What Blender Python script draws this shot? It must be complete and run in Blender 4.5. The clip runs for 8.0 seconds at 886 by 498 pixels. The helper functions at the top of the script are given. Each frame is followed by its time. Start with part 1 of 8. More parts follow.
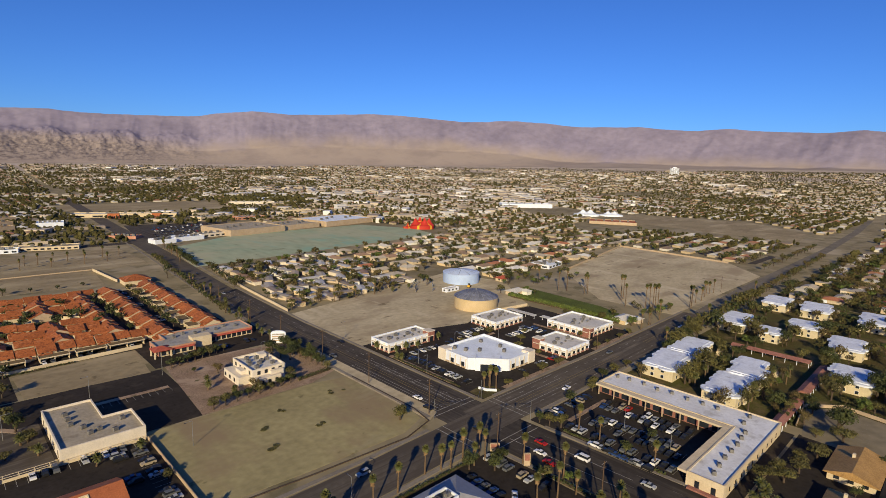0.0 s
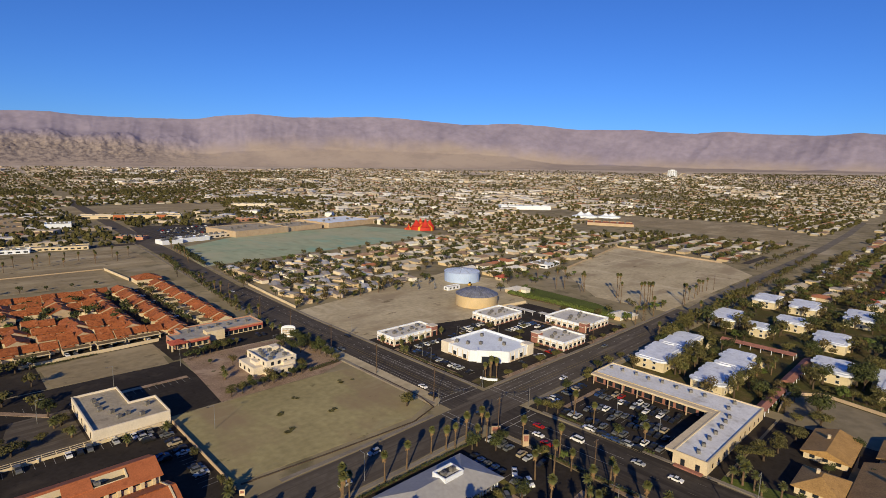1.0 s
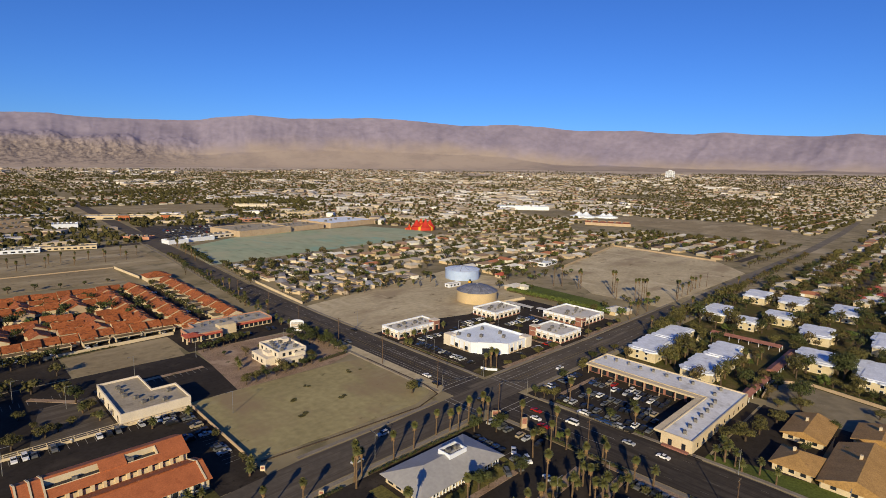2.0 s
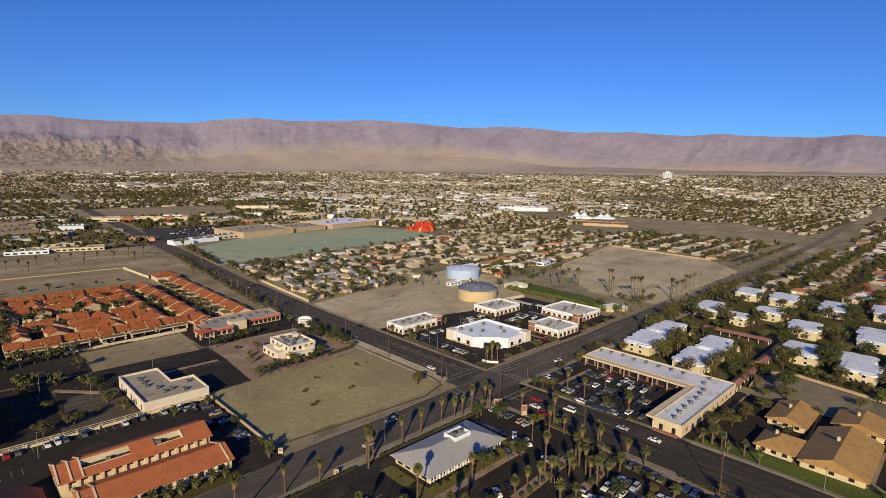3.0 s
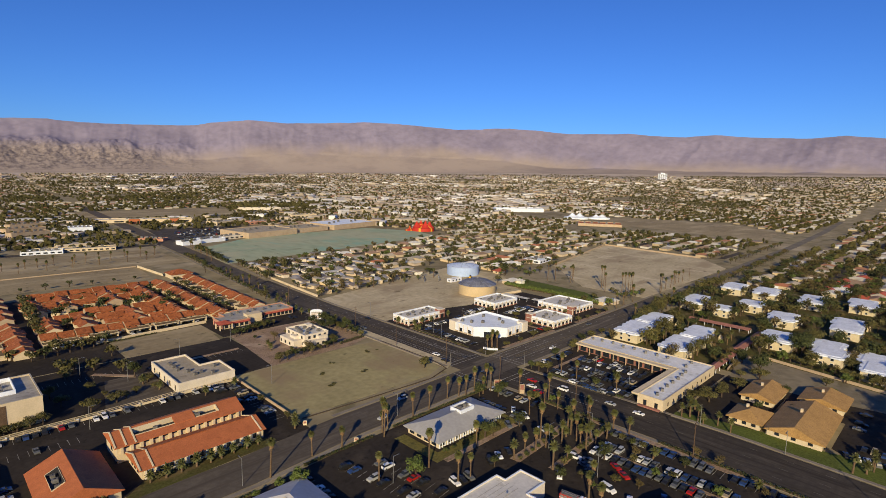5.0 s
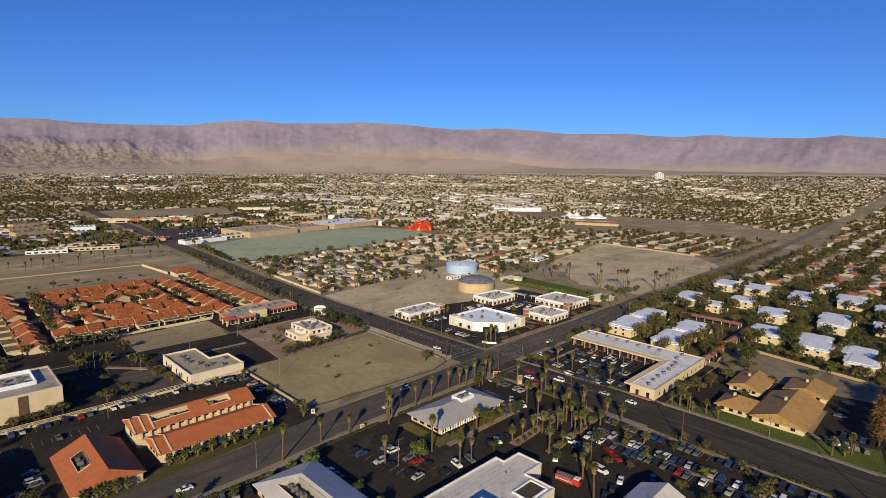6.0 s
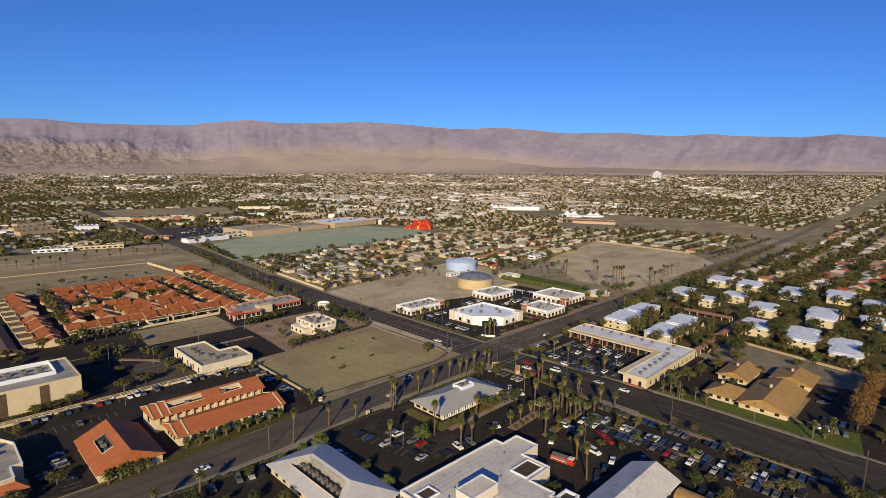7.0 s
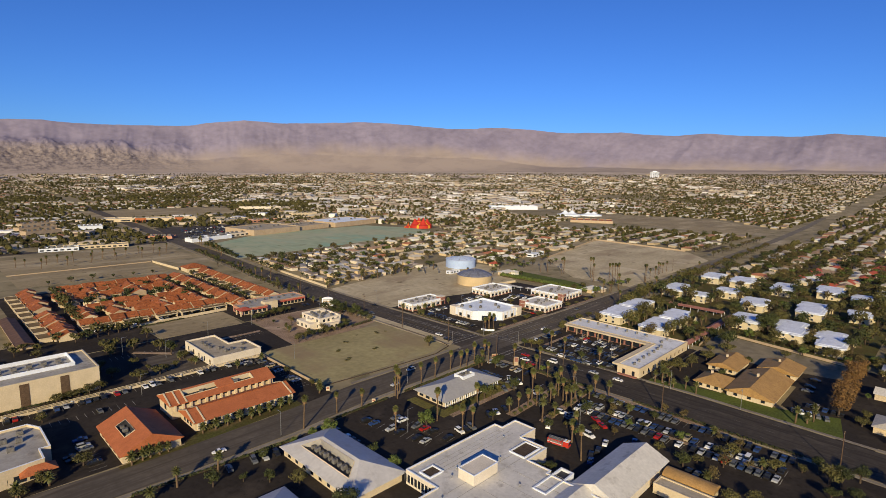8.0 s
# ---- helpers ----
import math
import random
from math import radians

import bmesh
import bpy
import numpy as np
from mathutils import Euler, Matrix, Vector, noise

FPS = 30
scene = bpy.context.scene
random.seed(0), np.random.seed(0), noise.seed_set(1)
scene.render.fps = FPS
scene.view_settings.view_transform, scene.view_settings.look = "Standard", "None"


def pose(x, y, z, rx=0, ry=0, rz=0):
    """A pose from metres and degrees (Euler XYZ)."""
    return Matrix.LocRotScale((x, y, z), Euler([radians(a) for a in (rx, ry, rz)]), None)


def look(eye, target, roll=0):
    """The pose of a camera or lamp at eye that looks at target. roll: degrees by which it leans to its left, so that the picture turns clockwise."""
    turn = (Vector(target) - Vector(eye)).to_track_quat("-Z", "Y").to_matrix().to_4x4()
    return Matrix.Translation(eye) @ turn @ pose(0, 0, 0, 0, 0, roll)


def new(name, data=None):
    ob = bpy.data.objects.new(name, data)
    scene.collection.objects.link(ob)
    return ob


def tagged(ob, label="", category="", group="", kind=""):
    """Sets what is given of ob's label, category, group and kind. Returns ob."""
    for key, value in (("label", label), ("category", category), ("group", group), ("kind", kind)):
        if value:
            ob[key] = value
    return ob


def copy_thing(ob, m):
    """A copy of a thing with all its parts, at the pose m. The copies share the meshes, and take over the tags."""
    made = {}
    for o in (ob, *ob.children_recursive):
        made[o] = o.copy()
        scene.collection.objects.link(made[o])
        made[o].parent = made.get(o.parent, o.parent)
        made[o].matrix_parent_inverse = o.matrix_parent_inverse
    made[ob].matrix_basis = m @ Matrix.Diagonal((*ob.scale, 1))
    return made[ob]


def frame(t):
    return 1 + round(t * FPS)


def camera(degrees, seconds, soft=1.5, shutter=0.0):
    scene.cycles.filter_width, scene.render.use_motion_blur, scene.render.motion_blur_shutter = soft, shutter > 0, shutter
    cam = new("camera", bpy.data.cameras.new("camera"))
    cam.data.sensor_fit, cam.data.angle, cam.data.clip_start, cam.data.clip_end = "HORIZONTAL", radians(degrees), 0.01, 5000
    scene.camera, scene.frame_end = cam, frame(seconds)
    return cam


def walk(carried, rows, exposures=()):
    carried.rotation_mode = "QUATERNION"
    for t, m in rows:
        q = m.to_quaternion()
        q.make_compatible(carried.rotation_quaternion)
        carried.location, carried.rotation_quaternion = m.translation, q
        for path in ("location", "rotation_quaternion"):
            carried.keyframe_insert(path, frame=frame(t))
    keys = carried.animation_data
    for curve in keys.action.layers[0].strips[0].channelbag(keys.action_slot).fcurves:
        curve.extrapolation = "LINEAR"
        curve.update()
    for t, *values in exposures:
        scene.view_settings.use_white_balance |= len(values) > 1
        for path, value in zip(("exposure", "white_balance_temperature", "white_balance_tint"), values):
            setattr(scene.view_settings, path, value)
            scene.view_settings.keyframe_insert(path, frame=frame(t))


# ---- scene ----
cam = camera(79.1, 8.0, soft=0.65)
PATH = [
    (0, (-142.736, -140.45, 100.944), (-141.356, -139.037, 100.624), 1.5),
    (0.5, (-148.758, -144.97, 100.96), (-147.377, -143.558, 100.646), 1.5),
    (1, (-154.318, -149.374, 100.892), (-152.935, -147.963, 100.581), 1.5),
    (1.5, (-159.959, -153.94, 100.846), (-158.574, -152.53, 100.536), 1.5),
    (3, (-176.37, -165.951, 101.049), (-174.98, -164.546, 100.748), 1.3),
    (3.5, (-181.497, -169.775, 101.1), (-180.104, -168.371, 100.801), 1.3),
    (4, (-186.236, -173.515, 101.163), (-184.841, -172.113, 100.866), 1.3),
    (4.5, (-191.029, -176.971, 101.218), (-189.632, -175.57, 100.923), 1.2),
    (6, (-204.237, -186.75, 101.353), (-202.832, -185.358, 101.058), 1.1),
    (6.5, (-208.425, -190.18, 101.225), (-207.018, -188.79, 100.929), 1.0),
    (7, (-212.831, -193.711, 101.061), (-211.422, -192.323, 100.764), 1.0),
    (7.5, (-217.16, -197.267, 100.973), (-215.75, -195.88, 100.677), 0.9),
    (8, (-221.747, -200.641, 100.792), (-220.334, -199.256, 100.495), 0.9),
]
walk(cam, [(t, look(e, g, r)) for t, e, g, r in PATH])


# ---- world, sun, exposure ----
SUN_EL, SHADOW_DIR = 20.5, 37.0          # degrees: height of the sun; the way the shadows point, from +X
world = bpy.data.worlds.new("desert_sky")
scene.world = world
world.use_nodes = True
wn = world.node_tree
sky = wn.nodes.new("ShaderNodeTexSky")
sky.sky_type, sky.sun_disc = "NISHITA", False
sky.sun_elevation = radians(SUN_EL)
sky.sun_rotation = radians((90 - (SHADOW_DIR + 180)) % 360)
sky.air_density, sky.dust_density, sky.ozone_density, sky.altitude = 1.0, 0.35, 5.0, 1200
wn.nodes["Background"].inputs[1].default_value = 0.083
tint = wn.nodes.new("ShaderNodeMix")
tint.data_type, tint.blend_type = "RGBA", "MULTIPLY"
tint.inputs[0].default_value = 1.0
tint.inputs[7].default_value = (0.46, 0.76, 1.3, 1)
wn.links.new(sky.outputs[0], tint.inputs[6])
wn.links.new(tint.outputs[2], wn.nodes["Background"].inputs[0])
sun = new("sun", bpy.data.lights.new("sun", "SUN"))
sun.data.energy, sun.data.angle, sun.data.color = 4.9, radians(0.6), (1.0, 0.82, 0.495)
a = radians(SHADOW_DIR)
sun.matrix_world = look((0, 0, 500), (500 * math.cos(a), 500 * math.sin(a), 500 - 500 * math.tan(radians(SUN_EL))))
scene.view_settings.exposure = 0.09

# ---- materials ----


def mat(name, a, b=None, s=0.3, fine=3.0, rough=0.85, bump=0.0, metal=0.0, rnd=0.0, isl=0.0, amount=0.35, stretch=None):
    """A surface of two tones in large patches and fine grain; rnd and isl vary the tone from piece to piece."""
    m = bpy.data.materials.new(name)
    m.use_nodes = True
    nt = m.node_tree
    n, l = nt.nodes, nt.links
    bsdf = n["Principled BSDF"]
    bsdf.inputs["Roughness"].default_value, bsdf.inputs["Metallic"].default_value = rough, metal
    bsdf.inputs["Specular IOR Level"].default_value = 0.1 if rough >= 0.9 else 0.3
    b = b or tuple(c * 0.75 for c in a)
    geo = n.new("ShaderNodeNewGeometry")
    vec = geo.outputs["Position"]
    if stretch:
        mp = n.new("ShaderNodeMapping")
        mp.inputs["Scale"].default_value = stretch
        l.new(vec, mp.inputs["Vector"])
        vec = mp.outputs["Vector"]
    big, small = n.new("ShaderNodeTexNoise"), n.new("ShaderNodeTexNoise")
    big.inputs["Scale"].default_value, small.inputs["Scale"].default_value = s, fine
    big.inputs["Detail"].default_value, small.inputs["Detail"].default_value = 5, 4
    big.inputs["Roughness"].default_value = 0.6
    for t in (big, small):
        l.new(vec, t.inputs["Vector"])
    ramp = n.new("ShaderNodeValToRGB")
    ramp.color_ramp.elements[0].position, ramp.color_ramp.elements[1].position = 0.35, 0.65
    ramp.color_ramp.elements[0].color, ramp.color_ramp.elements[1].color = (*b, 1), (*a, 1)
    l.new(big.outputs[0], ramp.inputs[0])
    grain = n.new("ShaderNodeMapRange")
    grain.inputs[1].default_value, grain.inputs[2].default_value = 0.25, 0.75
    grain.inputs[3].default_value, grain.inputs[4].default_value = 1 - amount, 1 + amount
    l.new(small.outputs[0], grain.inputs[0])
    tone = grain.outputs[0]
    for amt, src in ((rnd, "object"), (isl, "island")):
        if amt:
            out = n.new("ShaderNodeObjectInfo").outputs["Random"] if src == "object" else geo.outputs["Random Per Island"]
            mr = n.new("ShaderNodeMapRange")
            mr.inputs[3].default_value, mr.inputs[4].default_value = 1 - amt, 1 + amt
            l.new(out, mr.inputs[0])
            mul = n.new("ShaderNodeMath")
            mul.operation = "MULTIPLY"
            l.new(tone, mul.inputs[0]), l.new(mr.outputs[0], mul.inputs[1])
            tone = mul.outputs[0]
    mix = n.new("ShaderNodeVectorMath")
    mix.operation = "SCALE"
    l.new(ramp.outputs[0], mix.inputs[0]), l.new(tone, mix.inputs["Scale"])
    l.new(mix.outputs[0], bsdf.inputs["Base Color"])
    if bump:
        bp = n.new("ShaderNodeBump")
        bp.inputs["Strength"].default_value, bp.inputs["Distance"].default_value = 0.6, bump
        l.new(small.outputs[0], bp.inputs["Height"]), l.new(bp.outputs[0], bsdf.inputs["Normal"])
    return m


def palette_mat(name, colours, by="island", rough=0.8, amount=0.2, fine=2.0):
    """A surface whose colour is picked piece by piece from a short list."""
    m = mat(name, (0.5, 0.5, 0.5), fine=fine, rough=rough, amount=amount)
    n, l = m.node_tree.nodes, m.node_tree.links
    ramp = next(x for x in n if x.type == "VALTORGB")
    for k in list(ramp.inputs[0].links):
        l.remove(k)
    cr = ramp.color_ramp
    cr.interpolation = "CONSTANT"
    while len(cr.elements) < len(colours):
        cr.elements.new(0.5)
    for i, c in enumerate(colours):
        cr.elements[i].position, cr.elements[i].color = i / len(colours), (*c, 1)
    out = (next(x for x in n if x.type == "NEW_GEOMETRY").outputs["Random Per Island"] if by == "island"
           else n.new("ShaderNodeObjectInfo").outputs["Random"])
    l.new(out, ramp.inputs[0])
    return m


def add_wear(m, colour, scale, lo, hi, stretch=(1, 1, 1)):
    """Stains, tracks or scrub of another colour where a coarse noise is high."""
    n, l = m.node_tree.nodes, m.node_tree.links
    bsdf = n["Principled BSDF"]
    geo = next(x for x in n if x.type == "NEW_GEOMETRY")
    mp, tex, rng, mix = n.new("ShaderNodeMapping"), n.new("ShaderNodeTexNoise"), n.new("ShaderNodeMapRange"), n.new("ShaderNodeMix")
    mp.inputs["Scale"].default_value = stretch
    mp.inputs["Location"].default_value = (scale * 911, hi * 377, 0)
    tex.inputs["Scale"].default_value, tex.inputs["Detail"].default_value, tex.inputs["Roughness"].default_value = scale, 5, 0.62
    rng.inputs[1].default_value, rng.inputs[2].default_value = lo, hi
    mix.data_type = "RGBA"
    l.new(geo.outputs["Position"], mp.inputs["Vector"]), l.new(mp.outputs["Vector"], tex.inputs["Vector"]), l.new(tex.outputs[0], rng.inputs[0])
    l.new(rng.outputs[0], mix.inputs[0]), l.new(bsdf.inputs["Base Color"].links[0].from_socket, mix.inputs[6])
    mix.inputs[7].default_value = (*colour, 1)
    l.new(mix.outputs[2], bsdf.inputs["Base Color"])


M_SAND = mat("desert_ground", (0.32, 0.265, 0.158), (0.225, 0.185, 0.108), 0.006, 0.06, 0.95, amount=0.25)
M_DIRT = mat("packed_dirt", (0.33, 0.265, 0.155), (0.255, 0.2, 0.118), 0.018, 0.3, 0.95, 0.04, amount=0.16)
M_DIRTL = mat("pale_packed_dirt", (0.57, 0.48, 0.31), (0.42, 0.345, 0.215), 0.018, 0.3, 0.95, 0.04, amount=0.18)
M_OFFW = mat("off_white_stucco", (0.72, 0.64, 0.52), (0.62, 0.55, 0.44), 0.2, 2.0, 0.85, amount=0.1)
M_LOT = mat("dry_grass_lot", (0.37, 0.315, 0.155), (0.285, 0.242, 0.12), 0.022, 0.35, 0.95, 0.03, amount=0.16)
M_GRAVEL = mat("red_gravel", (0.33, 0.235, 0.16), (0.24, 0.165, 0.115), 0.12, 1.5, 0.95, 0.04)
M_FIELD = mat("overseeded_field", (0.29, 0.38, 0.255), (0.41, 0.41, 0.27), 0.014, 0.12, 0.95, amount=0.15, stretch=(1, 0.35, 1))
M_GRASS = mat("lawn", (0.085, 0.085, 0.026), (0.08, 0.062, 0.026), 0.08, 1.2, 0.95, 0.05)
M_ASPHALT = mat("asphalt", (0.043, 0.0355, 0.0295), (0.03, 0.025, 0.021), 0.04, 0.6, 0.92, amount=0.2)
M_ROAD = mat("worn_road_asphalt", (0.098, 0.083, 0.068), (0.072, 0.061, 0.051), 0.05, 0.5, 0.9, amount=0.18)
M_ROADS = mat("dark_road_asphalt", (0.075, 0.063, 0.052), (0.055, 0.047, 0.039), 0.05, 0.5, 0.9, amount=0.2)
M_ROADP = mat("faded_street_asphalt", (0.128, 0.108, 0.085), (0.094, 0.08, 0.064), 0.05, 0.5, 0.9, amount=0.18)
M_FALLOW = mat("fallow_ground", (0.25, 0.21, 0.14), (0.18, 0.152, 0.105), 0.02, 0.2, 0.95, amount=0.2)
M_PAVE = mat("concrete_pavement", (0.27, 0.235, 0.185), (0.2, 0.17, 0.135), 0.1, 1.5, 0.9, amount=0.15)
M_LINE = mat("road_paint", (0.4, 0.375, 0.32), (0.24, 0.22, 0.185), 0.3, 2.0, 0.7)
M_WORN = mat("worn_road_paint", (0.15, 0.135, 0.11), (0.085, 0.074, 0.06), 0.3, 2.0, 0.8)
M_STALL = mat("worn_bay_paint", (0.42, 0.4, 0.36), (0.14, 0.13, 0.115), 0.4, 2.0, 0.8)
M_YELLOW = mat("yellow_road_paint", (0.24, 0.17, 0.05), (0.17, 0.13, 0.05), 0.3, 2.0, 0.7)
# The range's blue-violet distance haze is mixed into this rock colour.
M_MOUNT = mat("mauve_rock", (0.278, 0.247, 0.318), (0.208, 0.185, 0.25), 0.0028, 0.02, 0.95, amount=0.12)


def add_soil_and_shade(m, layers):
    """Lays other ground colours, crevice shade among them, over a surface where the mesh's own soil map says so."""
    n, l = m.node_tree.nodes, m.node_tree.links
    bsdf = n["Principled BSDF"]
    at = n.new("ShaderNodeAttribute")
    at.attribute_name = "soil"
    split = n.new("ShaderNodeSeparateColor")
    l.new(at.outputs["Color"], split.inputs[0])
    geo = next(x for x in n if x.type == "NEW_GEOMETRY")
    col = bsdf.inputs["Base Color"].links[0].from_socket
    for k, (a, b, scale) in enumerate(layers):
        tex, ramp, mix = n.new("ShaderNodeTexNoise"), n.new("ShaderNodeValToRGB"), n.new("ShaderNodeMix")
        tex.inputs["Scale"].default_value, tex.inputs["Detail"].default_value, tex.inputs["Roughness"].default_value = scale, 6, 0.68
        l.new(geo.outputs["Position"], tex.inputs["Vector"])
        ramp.color_ramp.elements[0].position, ramp.color_ramp.elements[1].position = 0.38, 0.56
        ramp.color_ramp.elements[0].color, ramp.color_ramp.elements[1].color = (*b, 1), (*a, 1)
        l.new(tex.outputs[0], ramp.inputs[0])
        mix.data_type = "RGBA"
        l.new(split.outputs[k], mix.inputs[0]), l.new(col, mix.inputs[6]), l.new(ramp.outputs[0], mix.inputs[7])
        col = mix.outputs[2]
    l.new(col, bsdf.inputs["Base Color"])


# Second layer: foothill rock, its dark tone painting the shade in the crevices.
add_soil_and_shade(M_MOUNT, (((0.35, 0.29, 0.255), (0.29, 0.24, 0.22), 0.004), ((0.30, 0.25, 0.228), (0.135, 0.113, 0.118), 0.035)))
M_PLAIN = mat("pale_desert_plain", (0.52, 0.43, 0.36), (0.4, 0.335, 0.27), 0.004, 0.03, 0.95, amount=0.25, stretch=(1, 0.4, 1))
M_WHITE = mat("white_stucco", (0.74, 0.78, 0.85), (0.66, 0.695, 0.76), 0.2, 2.0, 0.85, amount=0.08)
M_CREAM = mat("cream_stucco", (0.64, 0.53, 0.36), (0.55, 0.45, 0.3), 0.2, 2.0, 0.85, amount=0.1)
M_YSTUC = mat("pale_yellow_stucco", (0.64, 0.55, 0.37), (0.54, 0.46, 0.3), 0.2, 2.0, 0.85, amount=0.1)
M_TAN = mat("tan_stucco", (0.48, 0.37, 0.25), (0.4, 0.3, 0.2), 0.2, 2.0, 0.85, amount=0.1)
M_PINK = mat("salmon_stucco", (0.5, 0.25, 0.17), (0.42, 0.2, 0.13), 0.2, 2.0, 0.85, amount=0.1)
M_BRICK = mat("red_brown_stone", (0.33, 0.15, 0.115), (0.24, 0.105, 0.08), 0.5, 3.0, 0.85, amount=0.25)
M_SHED = mat("dark_brown_roofing", (0.13, 0.075, 0.055), (0.085, 0.05, 0.038), 0.3, 2.0, 0.85, amount=0.2)
M_ROOFW = mat("white_membrane_roof", (0.80, 0.86, 0.94), (0.68, 0.74, 0.82), 0.12, 1.0, 0.7, amount=0.08)
M_ROOFN = mat("weathered_white_roof", (0.76, 0.765, 0.77), (0.62, 0.62, 0.62), 0.12, 1.0, 0.75, amount=0.1)
M_FOAM = mat("white_foam_roof", (0.76, 0.80, 0.88), (0.62, 0.66, 0.74), 0.15, 1.0, 0.75, amount=0.12)
M_DECK = mat("brown_gravel_deck", (0.23, 0.16, 0.08), (0.15, 0.105, 0.055), 0.3, 2.0, 0.95, amount=0.2)
M_ROOFG = mat("grey_membrane_roof", (0.41, 0.385, 0.34), (0.3, 0.28, 0.25), 0.12, 1.0, 0.8, amount=0.12)
M_ROOFT = mat("tan_gravel_roof", (0.44, 0.38, 0.29), (0.34, 0.295, 0.22), 0.12, 1.0, 0.9, amount=0.15)
M_ROOFL = mat("pale_grey_membrane_roof", (0.66, 0.63, 0.57), (0.54, 0.515, 0.465), 0.1, 1.0, 0.75, amount=0.1)
# Darkened tone: the shade on rooftop units is mixed into the colour.
M_UNIT = mat("dull_unit_metal", (0.2, 0.19, 0.175), (0.11, 0.105, 0.1), 0.8, 3.0, 0.6)
M_TILE = mat("terracotta_tiles", (0.39, 0.12, 0.036), (0.27, 0.08, 0.024), 0.35, 2.2, 0.8, 0.06, rnd=0.16, amount=0.25)
M_TILEB = mat("orange_clay_tiles", (0.44, 0.14, 0.053), (0.37, 0.115, 0.043), 0.25, 2.5, 0.8, 0.05, amount=0.2)
M_SHAKE = mat("golden_brown_shakes", (0.41, 0.245, 0.09), (0.33, 0.195, 0.07), 0.25, 2.0, 0.85, 0.05, amount=0.22)
M_SHEET = mat("light_grey_metal_roof", (0.56, 0.54, 0.515), (0.48, 0.46, 0.44), 0.08, 0.8, 0.55, amount=0.08, stretch=(1, 1, 1))
M_SHEETG = mat("grey_metal_roof", (0.4, 0.39, 0.375), (0.34, 0.33, 0.32), 0.08, 0.8, 0.6, amount=0.1)
M_GLASS = mat("dark_window_glass", (0.025, 0.03, 0.04), (0.015, 0.018, 0.024), 0.3, 1.0, 0.12, amount=0.1)
M_DARK = mat("dark_metal", (0.05, 0.05, 0.055), (0.03, 0.03, 0.035), 0.6, 3.0, 0.6)
M_METAL = mat("galvanised_metal", (0.36, 0.36, 0.36), (0.27, 0.27, 0.27), 0.6, 3.0, 0.5, metal=0.6)
M_WOOD = mat("weathered_pole_wood", (0.13, 0.085, 0.055), (0.09, 0.06, 0.04), 0.8, 4.0, 0.9)
M_TRUNK = mat("palm_trunk", (0.17, 0.115, 0.07), (0.11, 0.075, 0.045), 0.8, 4.0, 0.95, 0.05)
M_FROND = mat("palm_fronds", (0.078, 0.088, 0.026), (0.115, 0.108, 0.036), 0.6, 3.0, 0.6, rnd=0.2)
M_SKIRT = mat("dry_palm_skirt", (0.23, 0.15, 0.075), (0.16, 0.1, 0.05), 0.9, 4.0, 0.95)
M_LEAF = mat("olive_foliage", (0.125, 0.112, 0.034), (0.07, 0.064, 0.019), 0.4, 2.0, 0.75, rnd=0.25, isl=0.2)
M_LEAFB = mat("brown_olive_foliage", (0.13, 0.1, 0.036), (0.08, 0.06, 0.022), 0.4, 2.0, 0.75, rnd=0.25, isl=0.2)
M_LAWN = mat("bright_lawn", (0.11, 0.135, 0.03), (0.08, 0.098, 0.025), 0.08, 1.2, 0.95, 0.05)
M_LAWNY = mat("dry_yellow_lawn", (0.17, 0.15, 0.045), (0.12, 0.105, 0.035), 0.1, 1.2, 0.95, 0.05)
# Paler than the asphalt of the nearer streets.
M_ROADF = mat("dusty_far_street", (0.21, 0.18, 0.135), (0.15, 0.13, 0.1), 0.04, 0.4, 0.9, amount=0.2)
M_LEAFD = mat("dark_green_foliage", (0.062, 0.07, 0.02), (0.034, 0.042, 0.012), 0.4, 2.0, 0.75, rnd=0.25, isl=0.2)
M_LEAFG = mat("bright_green_foliage", (0.12, 0.15, 0.034), (0.07, 0.1, 0.02), 0.4, 2.0, 0.75, isl=0.2)
M_LEAFO = mat("autumn_orange_foliage", (0.21, 0.115, 0.035), (0.13, 0.072, 0.024), 0.4, 2.0, 0.75, isl=0.2)
M_BARK = mat("grey_bark", (0.1, 0.075, 0.055), (0.07, 0.05, 0.035), 0.8, 4.0, 0.95)
M_REDTILE = mat("brick_red_tiles", (0.42, 0.1, 0.06), (0.32, 0.07, 0.045), 0.3, 2.5, 0.8, amount=0.2)
M_RED = mat("red_paint", (0.5, 0.035, 0.02), (0.42, 0.03, 0.018), 0.3, 2.0, 0.6, amount=0.08)
M_YEL = mat("yellow_paint", (0.75, 0.42, 0.03), (0.65, 0.36, 0.03), 0.3, 2.0, 0.6, amount=0.08)
M_BLUE = mat("light_blue_tank_paint", (0.42, 0.53, 0.75), (0.35, 0.46, 0.69), 0.15, 1.5, 0.6, amount=0.08)
M_BLUEW = mat("pale_blue_tank_roof", (0.62, 0.70, 0.84), (0.5, 0.6, 0.78), 0.15, 1.0, 0.6, amount=0.1)
M_TANK = mat("tan_tank_paint", (0.56, 0.43, 0.25), (0.48, 0.37, 0.21), 0.1, 1.5, 0.7, amount=0.1)
M_DOME = mat("grey_dome_plates", (0.19, 0.2, 0.25), (0.14, 0.15, 0.19), 0.2, 1.0, 0.5, isl=0.3, amount=0.1)
M_TYRE = mat("black_rubber", (0.02, 0.02, 0.02), (0.012, 0.012, 0.012), 1.0, 5.0, 0.9)
